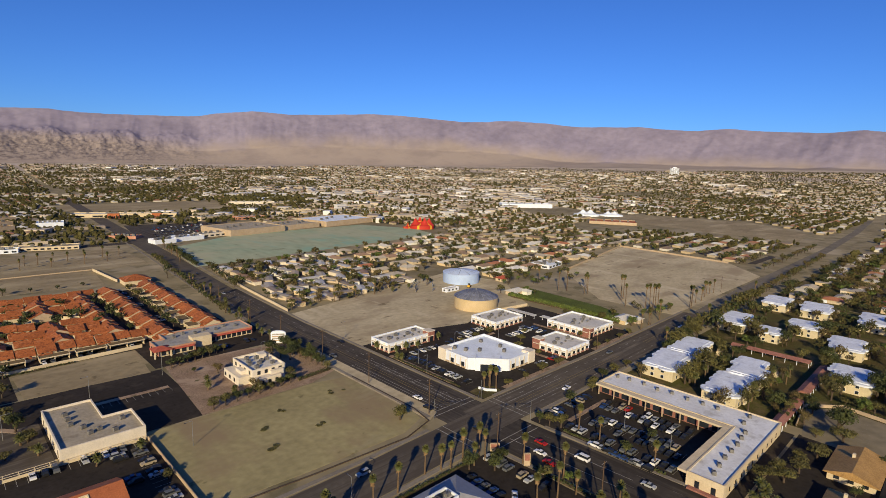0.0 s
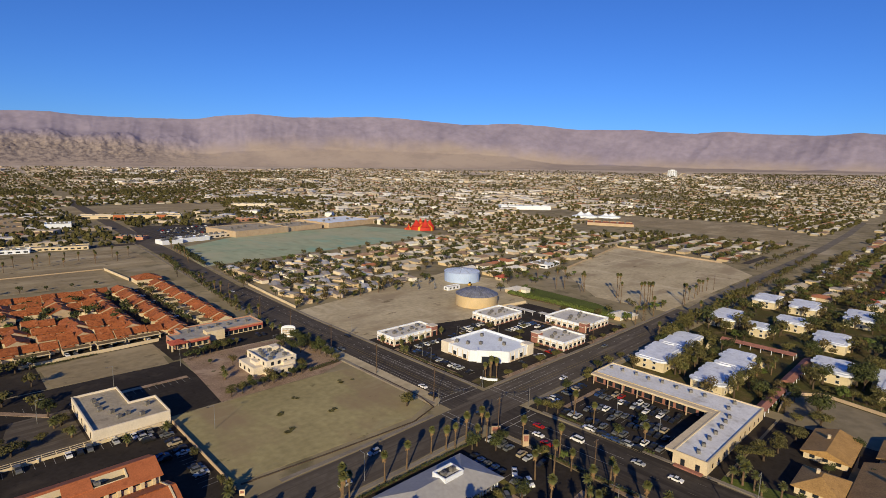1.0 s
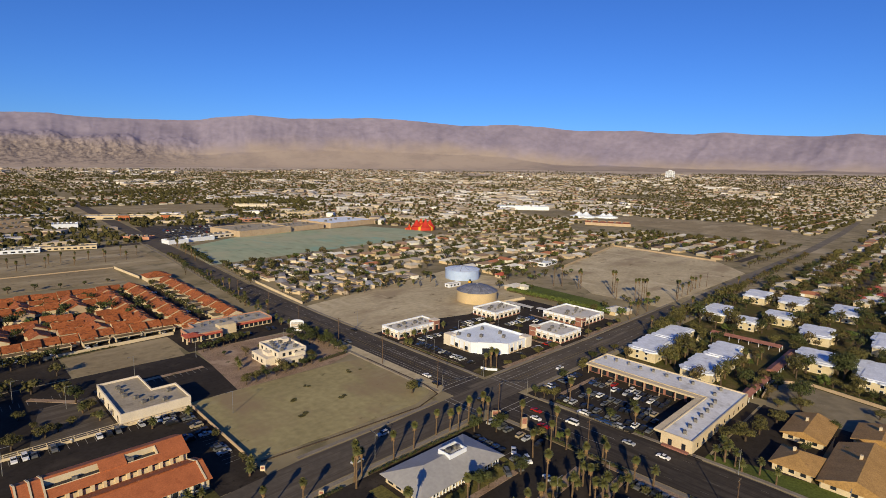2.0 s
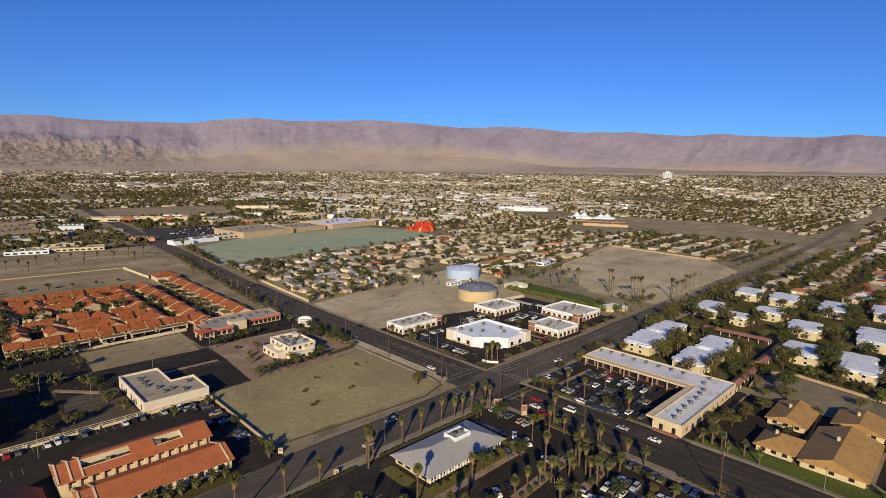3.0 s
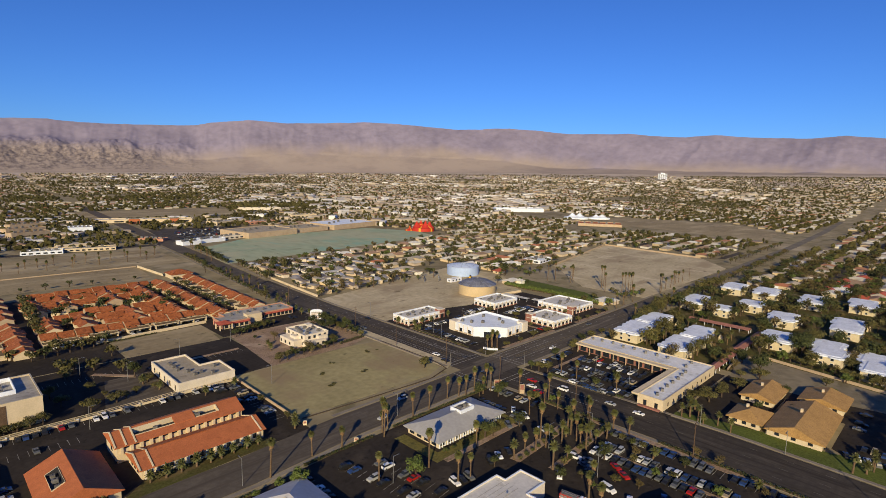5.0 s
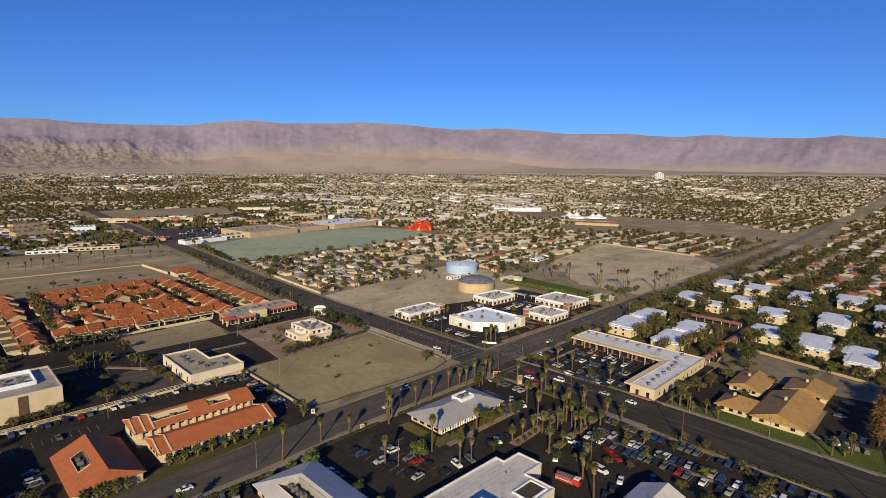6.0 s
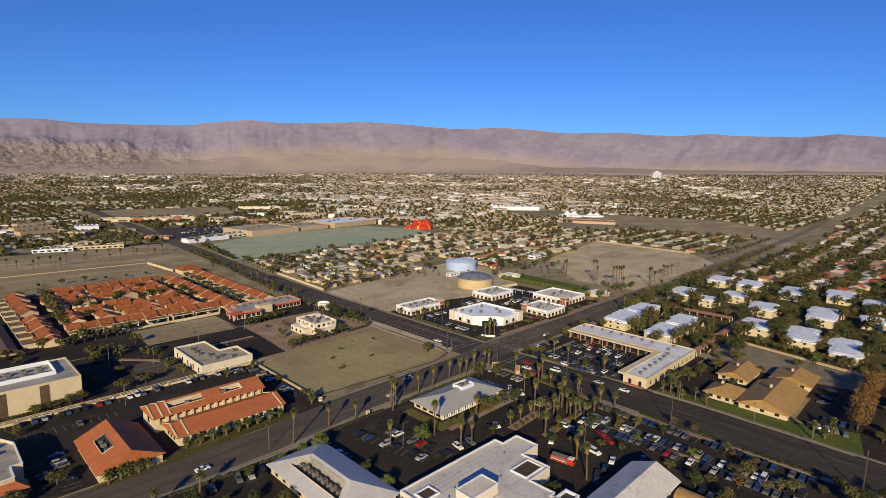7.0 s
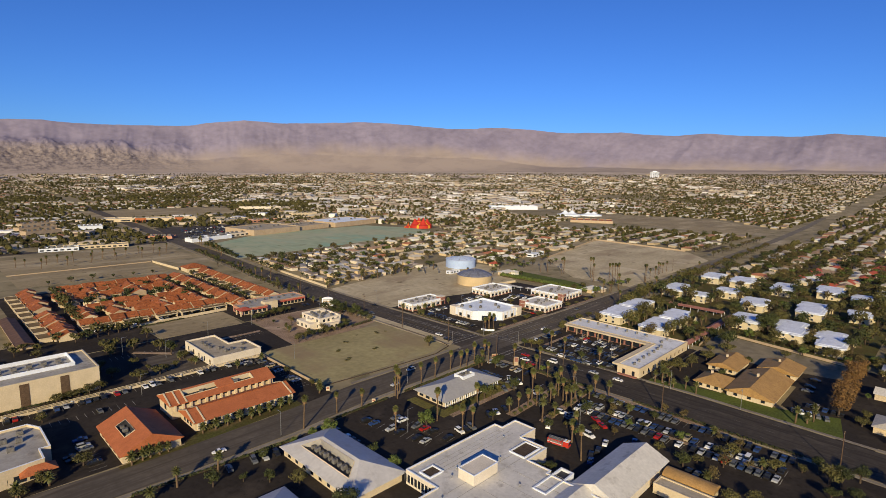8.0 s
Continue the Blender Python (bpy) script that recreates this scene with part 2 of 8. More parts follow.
M_HOUSEW = palette_mat("house_walls", [(0.672, 0.594, 0.47), (0.56, 0.457, 0.314), (0.75, 0.731, 0.65), (0.616, 0.48, 0.291), (0.504, 0.411, 0.314)], "object")
M_HOUSER = palette_mat("house_roofs", [(0.40, 0.35, 0.28), (0.27, 0.19, 0.13), (0.60, 0.57, 0.51), (0.34, 0.22, 0.145), (0.48, 0.41, 0.31), (0.40, 0.165, 0.088), (0.66, 0.64, 0.60), (0.3, 0.275, 0.25), (0.52, 0.47, 0.38)], "object")
M_FARW = palette_mat("far_walls", [(0.504, 0.446, 0.336), (0.403, 0.331, 0.224), (0.582, 0.548, 0.47), (0.448, 0.354, 0.224)], amount=0.1)
M_FARR = palette_mat("far_roofs", [(0.333, 0.287, 0.23), (0.218, 0.157, 0.115), (0.50, 0.47, 0.41), (0.269, 0.183, 0.122), (0.40, 0.34, 0.265), (0.62, 0.60, 0.56), (0.32, 0.157, 0.09), (0.205, 0.17, 0.141), (0.45, 0.41, 0.34)], amount=0.1)
M_FARB = palette_mat("far_commercial", [(0.62, 0.6, 0.57), (0.72, 0.7, 0.68), (0.48, 0.41, 0.32), (0.42, 0.39, 0.36), (0.52, 0.44, 0.34), (0.34, 0.28, 0.22)], amount=0.1)
M_FARL = mat("far_foliage", (0.088, 0.078, 0.028), (0.05, 0.046, 0.017), 0.02, 0.3, 0.9, isl=0.4)
M_CAR = [mat("car_paint_" + nm, c, tuple(x * 0.95 for x in c), 0.3, 1.0, 0.25, amount=0.03) for nm, c in (
    ("white", (0.75, 0.75, 0.75)), ("silver", (0.38, 0.39, 0.4)), ("grey", (0.12, 0.125, 0.13)), ("black", (0.02, 0.02, 0.022)),
    ("red", (0.35, 0.02, 0.015)), ("blue", (0.03, 0.06, 0.16)), ("beige", (0.35, 0.29, 0.2)))]


for m, colour, scale, lo, hi, stretch in (
        (M_SAND, (0.17, 0.145, 0.08), 0.05, 0.54, 0.64, (1, 1, 1)), (M_SAND, (0.42, 0.35, 0.24), 0.012, 0.54, 0.7, (1, 1, 1)),
        (M_DIRT, (0.45, 0.37, 0.235), 0.03, 0.5, 0.66, (0.3, 1, 1)), (M_DIRT, (0.17, 0.135, 0.08), 0.11, 0.61, 0.69, (1, 1, 1)),
        (M_DIRTL, (0.36, 0.285, 0.18), 0.035, 0.5, 0.64, (0.4, 1, 1)), (M_DIRTL, (0.62, 0.53, 0.36), 0.06, 0.56, 0.7, (1, 0.25, 1)), (M_DIRTL, (0.2, 0.155, 0.09), 0.09, 0.62, 0.7, (0.5, 1, 1)),
        (M_LOT, (0.29, 0.22, 0.125), 0.03, 0.5, 0.64, (1, 0.6, 1)), (M_LOT, (0.36, 0.31, 0.175), 0.05, 0.55, 0.68, (0.3, 1, 1)), (M_LOT, (0.15, 0.125, 0.06), 0.075, 0.645, 0.71, (0.7, 1, 1)),
        (M_FIELD, (0.42, 0.42, 0.28), 0.012, 0.5, 0.62, (0.6, 1, 1)), (M_FIELD, (0.25, 0.42, 0.32), 0.014, 0.55, 0.66, (1, 0.7, 1)), (M_FIELD, (0.2, 0.19, 0.1), 0.06, 0.64, 0.7, (0.3, 1, 1)),
        (M_ROAD, (0.055, 0.046, 0.039), 0.5, 0.48, 0.6, (1, 0.02, 1)), (M_ROAD, (0.15, 0.128, 0.104), 0.09, 0.6, 0.72, (1, 0.15, 1)),
        (M_ROADS, (0.043, 0.036, 0.03), 0.5, 0.46, 0.6, (1, 0.02, 1)), (M_ROADS, (0.11, 0.094, 0.076), 0.1, 0.6, 0.72, (1, 0.15, 1)), (M_ROADP, (0.085, 0.07, 0.056), 0.5, 0.48, 0.6, (0.02, 1, 1)), (M_ROADP, (0.2, 0.17, 0.135), 0.08, 0.6, 0.72, (0.15, 1, 1)),
        (M_ASPHALT, (0.064, 0.052, 0.041), 0.07, 0.54, 0.68, (1, 1, 1)), (M_ASPHALT, (0.022, 0.019, 0.017), 0.3, 0.58, 0.68, (1, 1, 1)),
        (M_GRAVEL, (0.42, 0.31, 0.22), 0.07, 0.52, 0.66, (1, 1, 1)), (M_GRAVEL, (0.14, 0.115, 0.06), 0.2, 0.6, 0.68, (1, 1, 1)),
        (M_FALLOW, (0.3, 0.255, 0.175), 0.03, 0.5, 0.62, (0.4, 1, 1)), (M_FALLOW, (0.13, 0.115, 0.06), 0.06, 0.6, 0.68, (0.3, 1, 1)),
        (M_GRASS, (0.17, 0.125, 0.065), 0.07, 0.53, 0.66, (1, 1, 1)),
        (M_ROOFL, (0.4, 0.37, 0.32), 0.22, 0.55, 0.7, (1, 1, 1)), (M_ROOFG, (0.22, 0.2, 0.18), 0.25, 0.55, 0.7, (1, 1, 1)), (M_ROOFT, (0.24, 0.2, 0.15), 0.25, 0.55, 0.7, (1, 1, 1)),
        (M_ROOFN, (0.46, 0.45, 0.43), 0.15, 0.56, 0.7, (1, 1, 1)), (M_ROOFW, (0.56, 0.6, 0.66), 0.2, 0.56, 0.72, (1, 1, 1)), (M_FOAM, (0.5, 0.52, 0.57), 0.25, 0.56, 0.72, (1, 1, 1)), (M_SHEET, (0.42, 0.4, 0.37), 0.2, 0.56, 0.72, (1, 1, 1))):
    add_wear(m, colour, scale, lo, hi, stretch)
for m, colour, lo in ((M_TILE, (0.17, 0.05, 0.018), 0.52), (M_TILE, (0.47, 0.19, 0.085), 0.58), (M_TILEB, (0.32, 0.095, 0.036), 0.58), (M_SHAKE, (0.29, 0.17, 0.065), 0.58)):
    add_wear(m, colour, 0.9 if lo < 0.56 else 0.5, lo, lo + 0.1, (1, 1, 1))

# ---- building blocks ----


def thing(name, label, category, x=0.0, y=0.0, z=0.0, rz=0.0, group="", kind=""):
    ob = new(name)
    ob.empty_display_size = 0.5
    ob.matrix_basis = pose(x, y, z, 0, 0, rz)
    return tagged(ob, label, category, group, kind)


def part(name, bm, material, parent=None, label="", smooth=False):
    """Links a bmesh as one mesh object, under a thing or a part."""
    me = bpy.data.meshes.new(name)
    bm.normal_update()
    bm.to_mesh(me)
    bm.free()
    me.materials.append(material)
    if smooth:
        me.polygons.foreach_set("use_smooth", [True] * len(me.polygons))
    ob = new(name, me)
    ob.parent = parent
    return tagged(ob, label)


def structure(name, bm, material, label, category):
    return tagged(part(name, bm, material), label, category, kind="structure")


def box(bm, x0, x1, y0, y1, z0, z1, taper=0.0):
    v = [bm.verts.new((x, y, z0)) for x, y in ((x0, y0), (x1, y0), (x1, y1), (x0, y1))]
    w = [bm.verts.new((x, y, z1)) for x, y in ((x0 + taper, y0 + taper), (x1 - taper, y0 + taper), (x1 - taper, y1 - taper), (x0 + taper, y1 - taper))]
    bm.faces.new(v[::-1]), bm.faces.new(w)
    for i in range(4):
        j = (i + 1) % 4
        bm.faces.new((v[i], v[j], w[j], w[i]))
    return bm


def prism(bm, pts, z0, z1):
    """A slab with the outline pts, counter-clockwise."""
    v, w = [bm.verts.new((x, y, z0)) for x, y in pts], [bm.verts.new((x, y, z1)) for x, y in pts]
    bm.faces.new(v[::-1]), bm.faces.new(w)
    for i in range(len(pts)):
        j = (i + 1) % len(pts)
        bm.faces.new((v[i], v[j], w[j], w[i]))
    return bm


def offset(pts, d):
    """The outline moved inwards by d (counter-clockwise, for walls)."""
    out = []
    for i in range(len(pts)):
        p, q, r = Vector(pts[i - 1]), Vector(pts[i]), Vector(pts[(i + 1) % len(pts)])
        a, b = (q - p).normalized(), (r - q).normalized()
        na, nb = Vector((-a.y, a.x)), Vector((-b.y, b.x))
        m = (na + nb).normalized()
        out.append(tuple(q + m * (d / max(0.3, m.dot(na)))))
    return out


def ring(bm, pts, d, z0, z1):
    """A wall of thickness d that runs inside the outline."""
    inn = offset(pts, d)
    rows = [[bm.verts.new((x, y, z)) for x, y in o] for o, z in ((pts, z0), (pts, z1), (inn, z1), (inn, z0))]
    n = len(pts)
    for i in range(n):
        j = (i + 1) % n
        for k in range(4):
            a, b = rows[k], rows[(k + 1) % 4]
            bm.faces.new((a[i], a[j], b[j], b[i]))
    return bm


def cyl(bm, x, y, z0, z1, r0, r1, n=10, x1=None, y1=None, cap=True):
    x1, y1 = x if x1 is None else x1, y if y1 is None else y1
    v = [bm.verts.new((x + r0 * math.cos(2 * math.pi * i / n), y + r0 * math.sin(2 * math.pi * i / n), z0)) for i in range(n)]
    w = [bm.verts.new((x1 + r1 * math.cos(2 * math.pi * i / n), y1 + r1 * math.sin(2 * math.pi * i / n), z1)) for i in range(n)]
    for i in range(n):
        j = (i + 1) % n
        bm.faces.new((v[i], v[j], w[j], w[i]))
    if cap:
        bm.faces.new(w), bm.faces.new(v[::-1])
    return bm


def rect(x0, x1, y0, y1):
    return [(x0, y0), (x1, y0), (x1, y1), (x0, y1)]


def hip(bm, x0, x1, y0, y1, z, rise, run=None, thick=0.25, gable=False):
    """A hipped (or gabled) roof over a rectangle, with its eaves' edge."""
    w, d = x1 - x0, y1 - y0
    run = 0.0 if gable else (min(w, d) / 2 if run is None else run)
    if w >= d:
        r0, r1 = (x0 + run, (y0 + y1) / 2), (x1 - run, (y0 + y1) / 2)
    else:
        r0, r1 = ((x0 + x1) / 2, y0 + run), ((x0 + x1) / 2, y1 - run)
    lo = [bm.verts.new((x, y, z - thick)) for x, y in rect(x0, x1, y0, y1)]
    e = [bm.verts.new((x, y, z)) for x, y in rect(x0, x1, y0, y1)]
    a, b = bm.verts.new((*r0, z + rise)), bm.verts.new((*r1, z + rise))
    bm.faces.new(lo[::-1])
    for i in range(4):
        bm.faces.new((lo[i], lo[(i + 1) % 4], e[(i + 1) % 4], e[i]))
    if w >= d:
        fs = ((e[0], e[1], b, a), (e[1], e[2], b), (e[2], e[3], a, b), (e[3], e[0], a))
    else:
        fs = ((e[0], e[1], a), (e[1], e[2], b, a), (e[2], e[3], b), (e[3], e[0], a, b))
    for f in fs:
        bm.faces.new(f)
    return bm


def strip(bm, pts, width, z0, z1):
    """A raised band of constant width along a line of points."""
    rows = []
    for i, p in enumerate(pts):
        a, b = Vector(pts[max(0, i - 1)]), Vector(pts[min(len(pts) - 1, i + 1)])
        t = (b - a).normalized()
        n = Vector((-t.y, t.x)) * width / 2
        p = Vector(p)
        rows.append([bm.verts.new((*q, z)) for q, z in ((p - n, z0), (p - n, z1), (p + n, z1), (p + n, z0))])
    for r, s in zip(rows, rows[1:]):
        for k in range(3):
            bm.faces.new((r[k], s[k], s[k + 1], r[k + 1]))
    return bm


def land(r, az):
    """Height of the plain: flat round the town, rising softly towards the mountains' foot."""
    s = min(1.0, max(0.0, (r - 1500) / 2500))
    return (33 + max(0.0, min(80.0, 85 - az)) * 1.05) * s ** 1.5


CX, CY = -180.0, -170.0          # the middle of the wide landscape


def ground_z(x, y):
    return land(math.hypot(x - CX, y - CY), math.degrees(math.atan2(y - CY, x - CX)))


# ---- ground and mountains ----
bm = bmesh.new()
radii = [0, 300, 700, 1100, 1500, 1750, 2000, 2250, 2500, 2750, 3000, 3250, 3500, 3750, 4000, 4300]
rows = []
for r in radii:
    rows.append([bm.verts.new((CX + r * math.cos(radians(k * 3)), CY + r * math.sin(radians(k * 3)), land(r, abs((k * 3 + 180) % 360 - 180)))) for k in range(120)])
for r, s in zip(rows[1:], rows[2:]):
    for k in range(120):
        bm.faces.new((r[k], s[k], s[(k + 1) % 120], r[(k + 1) % 120]))
bm.faces.new(rows[1])
bmesh.ops.delete(bm, geom=rows[0], context="VERTS")
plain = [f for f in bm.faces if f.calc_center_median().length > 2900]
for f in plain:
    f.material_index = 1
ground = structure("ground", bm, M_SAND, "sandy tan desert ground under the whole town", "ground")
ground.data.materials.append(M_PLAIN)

SKYLINE = [(-8, 3.2), (5.3, 3.11), (8.6, 3.42), (11.9, 3.27), (15.4, 3.45), (18.7, 3.66), (21.2, 3.47), (24.6, 3.66), (26.5, 3.84), (32.0, 3.79), (34.3, 4.01), (38.4, 4.34),
           (43.8, 4.11), (46.1, 4.3), (50.3, 4.56), (53.2, 4.63), (61.2, 4.23), (64.9, 4.38), (68.3, 3.98), (69.5, 3.68), (74.7, 3.45), (79.0, 3.41), (81.1, 3.56), (83.9, 3.42), (100, 3.4)]


def skyline(az):
    return float(np.interp(az, [p[0] for p in SKYLINE], [p[1] for p in SKYLINE]))


def ridged(x, y, z):
    return 1 - 2 * abs(noise.noise(Vector((x, y, z))))


def smooth(a, b, x):
    f = min(1.0, max(0.0, (x - a) / (b - a)))
    return f * f * (3 - 2 * f)


NA, NR = 960, 72
verts, soil = [], []
for j in range(NR + 1):
    u = j / NR
    for i in range(NA + 1):
        az = -7 + 106 * i / NA
        r = 3960 + 780 * u
        s = az * 82.0                                  # metres along the range
        foot, top = land(4000, az), 101 + 4740 * math.tan(radians(skyline(az)))
        n2 = noise.fractal(Vector((s * 0.0016, r * 0.0016, 6.2)), 1.0, 2.0, 3)
        n1 = noise.fractal(Vector((s * 0.006, r * 0.004, 1.7)), 1.0, 2.1, 5)
        gully = ridged(s * 0.006 + 0.5 * n2 + u * 0.6, u * 0.7, 3.1) * 0.8 + ridged(s * 0.019 + 0.4 * n1 + u, u * 1.3, 8.4) * 0.2
        sand = smooth(30, 44, az) * smooth(72, 60, az)
        fan_el = 0.35 + 0.85 * sand + 0.15 * n2
        fan = 101 + 4290 * math.tan(radians(fan_el))
        if u < 0.42:
            f = u / 0.42
            z = foot - 2 + (fan - foot) * f ** 1.2 + n1 * 4 * f
        else:
            f = (u - 0.42) / 0.58
            env = 4 * f * (1 - f)
            z = fan + (top - fan) * (f * 0.85 + 0.15 * f * f) + env * (n1 * 9 + n2 * 12 + gully * 15) + f * (n1 * 5)
        hills = smooth(66.5, 78, az + 2.5 * n1)         # rugged foothills before the range
        if hills > 0 and u < 0.75:
            k = hills * smooth(0.03, 0.5, u) * (1 - smooth(0.55, 0.75, u))
            crag = ridged(s * 0.011, r * 0.009, 7.7) * 0.3 + ridged(s * 0.027 + n1, r * 0.02, 2.2) * 0.35 + ridged(s * 0.06, r * 0.045, 4.4) * 0.35
            z += k * (30 + 22 * crag + 14 * n1)
        verts.append((CX + r * math.cos(radians(az)), CY + r * math.sin(radians(az)), z))
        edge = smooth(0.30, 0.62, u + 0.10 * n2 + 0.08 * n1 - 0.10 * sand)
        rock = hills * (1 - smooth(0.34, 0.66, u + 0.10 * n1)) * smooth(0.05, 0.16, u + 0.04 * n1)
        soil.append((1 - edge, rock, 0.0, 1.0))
w = NA + 1
faces = [(j * w + i + 1, j * w + i, (j + 1) * w + i, (j + 1) * w + i + 1) for j in range(NR) for i in range(NA)]
me = bpy.data.meshes.new("backdrop_mountains")
me.from_pydata(verts, [], faces)
me.polygons.foreach_set("use_smooth", [True] * len(faces))
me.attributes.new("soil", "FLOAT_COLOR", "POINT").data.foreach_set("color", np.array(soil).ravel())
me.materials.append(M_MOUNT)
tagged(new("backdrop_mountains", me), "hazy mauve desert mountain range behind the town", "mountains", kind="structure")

# ---- patches of land ----


def patch(name, pts, material, label, category, z=0.02):
    return structure(name, prism(bmesh.new(), pts, -0.2, z), material, label, category)


patch("ground_lot", [(-91, 6), (-60, 4), (-20, 3), (-8, 8), (-6, 16), (-7, 62), (-22, 65), (-91, 65)], M_LOT, "empty lot of dry olive grass with dark scrub spots", "vacant lot", 0.05)
patch("ground_field", [(32, 362), (372, 404), (392, 470), (352, 552), (152, 550), (46, 482)], M_FIELD, "pale green sprayed open field", "field", 0.05)
patch("ground_dirt_east", [(226, 6), (430, 8), (482, 52), (494, 186), (297, 142), (224, 62)], M_DIRTL, "wide bare tan dirt lot", "dirt lot", 0.05)
patch("ground_dirt_tanks", [(24, 92), (70, 92), (100, 84), (118, 90), (165, 84), (215, 150), (195, 205), (120, 190), (24, 172)], M_DIRTL, "bare tan dirt field by the water tanks", "dirt lot", 0.05)
patch("ground_dirt_west", [(-160, 336), (-46, 336), (-42, 396), (6, 402), (4, 513), (-160, 500)], M_DIRT, "bare tan dirt lot behind the red-roofed estate", "dirt lot", 0.05)
patch("ground_dirt_small", [(-120, 127), (-73, 125), (-70, 162), (-121, 157)], M_DIRT, "small empty lot of dry dirt behind a low wall", "vacant lot", 0.05)
patch("ground_gravel", [(-71, 66), (-22, 66), (-7, 72), (-6, 122), (-30, 128), (-66, 128)], M_GRAVEL, "reddish gravel garden round the two-storey house", "garden", 0.04)
patch("ground_lawn_hedged", [(178, 20), (196, 26), (206, 50), (211, 118), (178, 112)], M_LAWN, "green lawn inside tall hedges", "lawn", 0.06)
patch("ground_lawn_corner", [(25, 3), (37, 3.5), (38, 9), (32, 13), (25, 12)], M_GRASS, "green corner lawn beside the crossing", "lawn", 0.1)
patch("ground_lawn_south", [(25.5, -176), (46, -172), (38, -151), (38, -130), (35, -112), (31, -98), (26.6, -98)], M_LAWN, "strip of mown lawn beside the road", "lawn", 0.1)
patch("ground_lawn_inn", [(-178, -9.4), (-158, -9.2), (-108, -6.6), (-108, -0.8), (-150, -0.8), (-157, -7), (-178, -7)], M_GRASS, "narrow lawn between street and tiled building", "lawn", 0.12)
patch("ground_shoulder", [(-6.6, 4), (0.4, 7), (1.6, 16), (1.6, 100), (-6.6, 128)], M_DIRTL, "pale dirt shoulder between the empty lot and the road", "shoulder", 0.082)
patch("ground_lawn_office", [(-73, -57), (-27, -57), (-24, -38), (-28.3, -38), (-28.3, -52.2), (-68, -52.2), (-68, -34), (-73, -34)], M_LAWNY, "strip of yellow-green lawn round the grey-roofed office", "lawn", 0.11)
patch("ground_play_lot", [(93, -100), (124, -95), (134, -106), (122, -165), (98, -165), (92, -130)], M_FALLOW, "bare grey play lot behind a low wall", "lot", 0.05)
patch("ground_garden_apartments", rect(100, 340, -172, -24), M_GRASS, "shaded lawns between the apartment blocks", "lawn", 0.015)
patch("ground_gardens_east", rect(342, 660, -205, -24), M_GRASS, "dry gardens and verges between the eastern houses", "gardens", 0.012)
patch("ground_dark_field", [(750, 50), (888, 66), (1004, 183), (930, 413), (793, 365)], M_DIRT, "brown fallow open field far off", "field", 0.05)
patch("ground_dark_lot", [(38, 934), (282, 902), (343, 1115), (32, 1100)], M_DIRT, "large empty grey lot far off", "lot", 0.05)

# car parks
patch("ground_bed_clinic", [(-146, 62), (-119, 62), (-119, 99), (-138, 99)], M_ROADP, "brown planting bed beside the clinic", "garden", 0.045)
patch("car_park_shops", rect(24, 92, -98, -22), M_ASPHALT, "dark asphalt car park of the shopping strip", "car park", 0.03)
patch("car_park_offices", rect(24, 165, 3, 92), M_ASPHALT, "dark asphalt car park round the white shops", "car park", 0.03)
patch("car_park_centre", [(-240, -26), (-240, -230), (-4, -230), (-4, -27), (-90, -27), (-125, -30)], M_ASPHALT, "dark asphalt car park planted with palms", "car park", 0.03)
patch("car_park_clinic", rect(-240, -68, 66, 126), M_ASPHALT, "dark asphalt car park round the clinic", "car park", 0.03)
patch("car_park_inn", rect(-215, -92, -6, 61), M_ASPHALT, "dark asphalt car park round the tiled-roof building", "car park", 0.03)
patch("car_park_estate", [(-240, 127), (-122, 127), (-122, 166), (-178, 167), (-240, 150)], M_ASPHALT, "dark asphalt car park south of the estate", "car park", 0.03)
patch("car_park_court", [(28, -127), (96, -127), (94, -99), (28, -99)], M_ASPHALT, "dark asphalt court between strip and houses", "car park", 0.025)
patch("car_park_store", rect(-70, -4, 128, 168), M_ASPHALT, "dark asphalt car park before the shop row", "car park", 0.03)
patch("car_park_south", [(26, -260), (122, -260), (122, -150), (96, -126), (72, -128), (72, -151), (43, -151), (26, -172)], M_ASPHALT, "dark asphalt car park beside the brown-roofed house", "car park", 0.03)
patch("estate_paving", rect(-178, -15, 162, 305), M_ASPHALT, "dark asphalt lanes inside the red-roofed estate", "paving", 0.02)
patch("car_park_field", [(40, 560), (150, 556), (200, 700), (60, 720)], M_ROAD, "dark asphalt car park of the far shopping centre", "car park", 0.03)

# planted gravel islands of the car parks
for pts, w in (([(-52, -74.5), (-12, -72)], 4.0), ([(-47, -87), (-6, -84.2)], 3.2), ([(-3.6, -76), (-3.6, -142)], 2.4), ([(-22.2, -96), (-22.2, -160)], 1.6), ([(36, -78), (64, -78)], 2.0), ([(35, -33), (64, -33)], 2.0), ([(-70, -58), (-30, -58)], 2.4), ([(40, 4.6), (92, 4.6)], 3.0), ([(118, 4.8), (164, 5)], 3.4), ([(88, 14), (88, 44)], 2.2), ([(132, 14), (132, 56)], 2.0), ([(64, 60), (98, 60)], 2.2), ([(26.3, 24), (26.3, 70)], 2.6), ([(166, 14), (166, 60)], 3.0), ([(-118, 103), (-72, 103)], 2.4), ([(-140, 112), (-125, 96)], 2.6)):
    structure("planting_island", strip(bmesh.new(), pts, w, -0.2, 0.16), M_GRAVEL, "reddish gravel planting island with a kerb", "planting island")

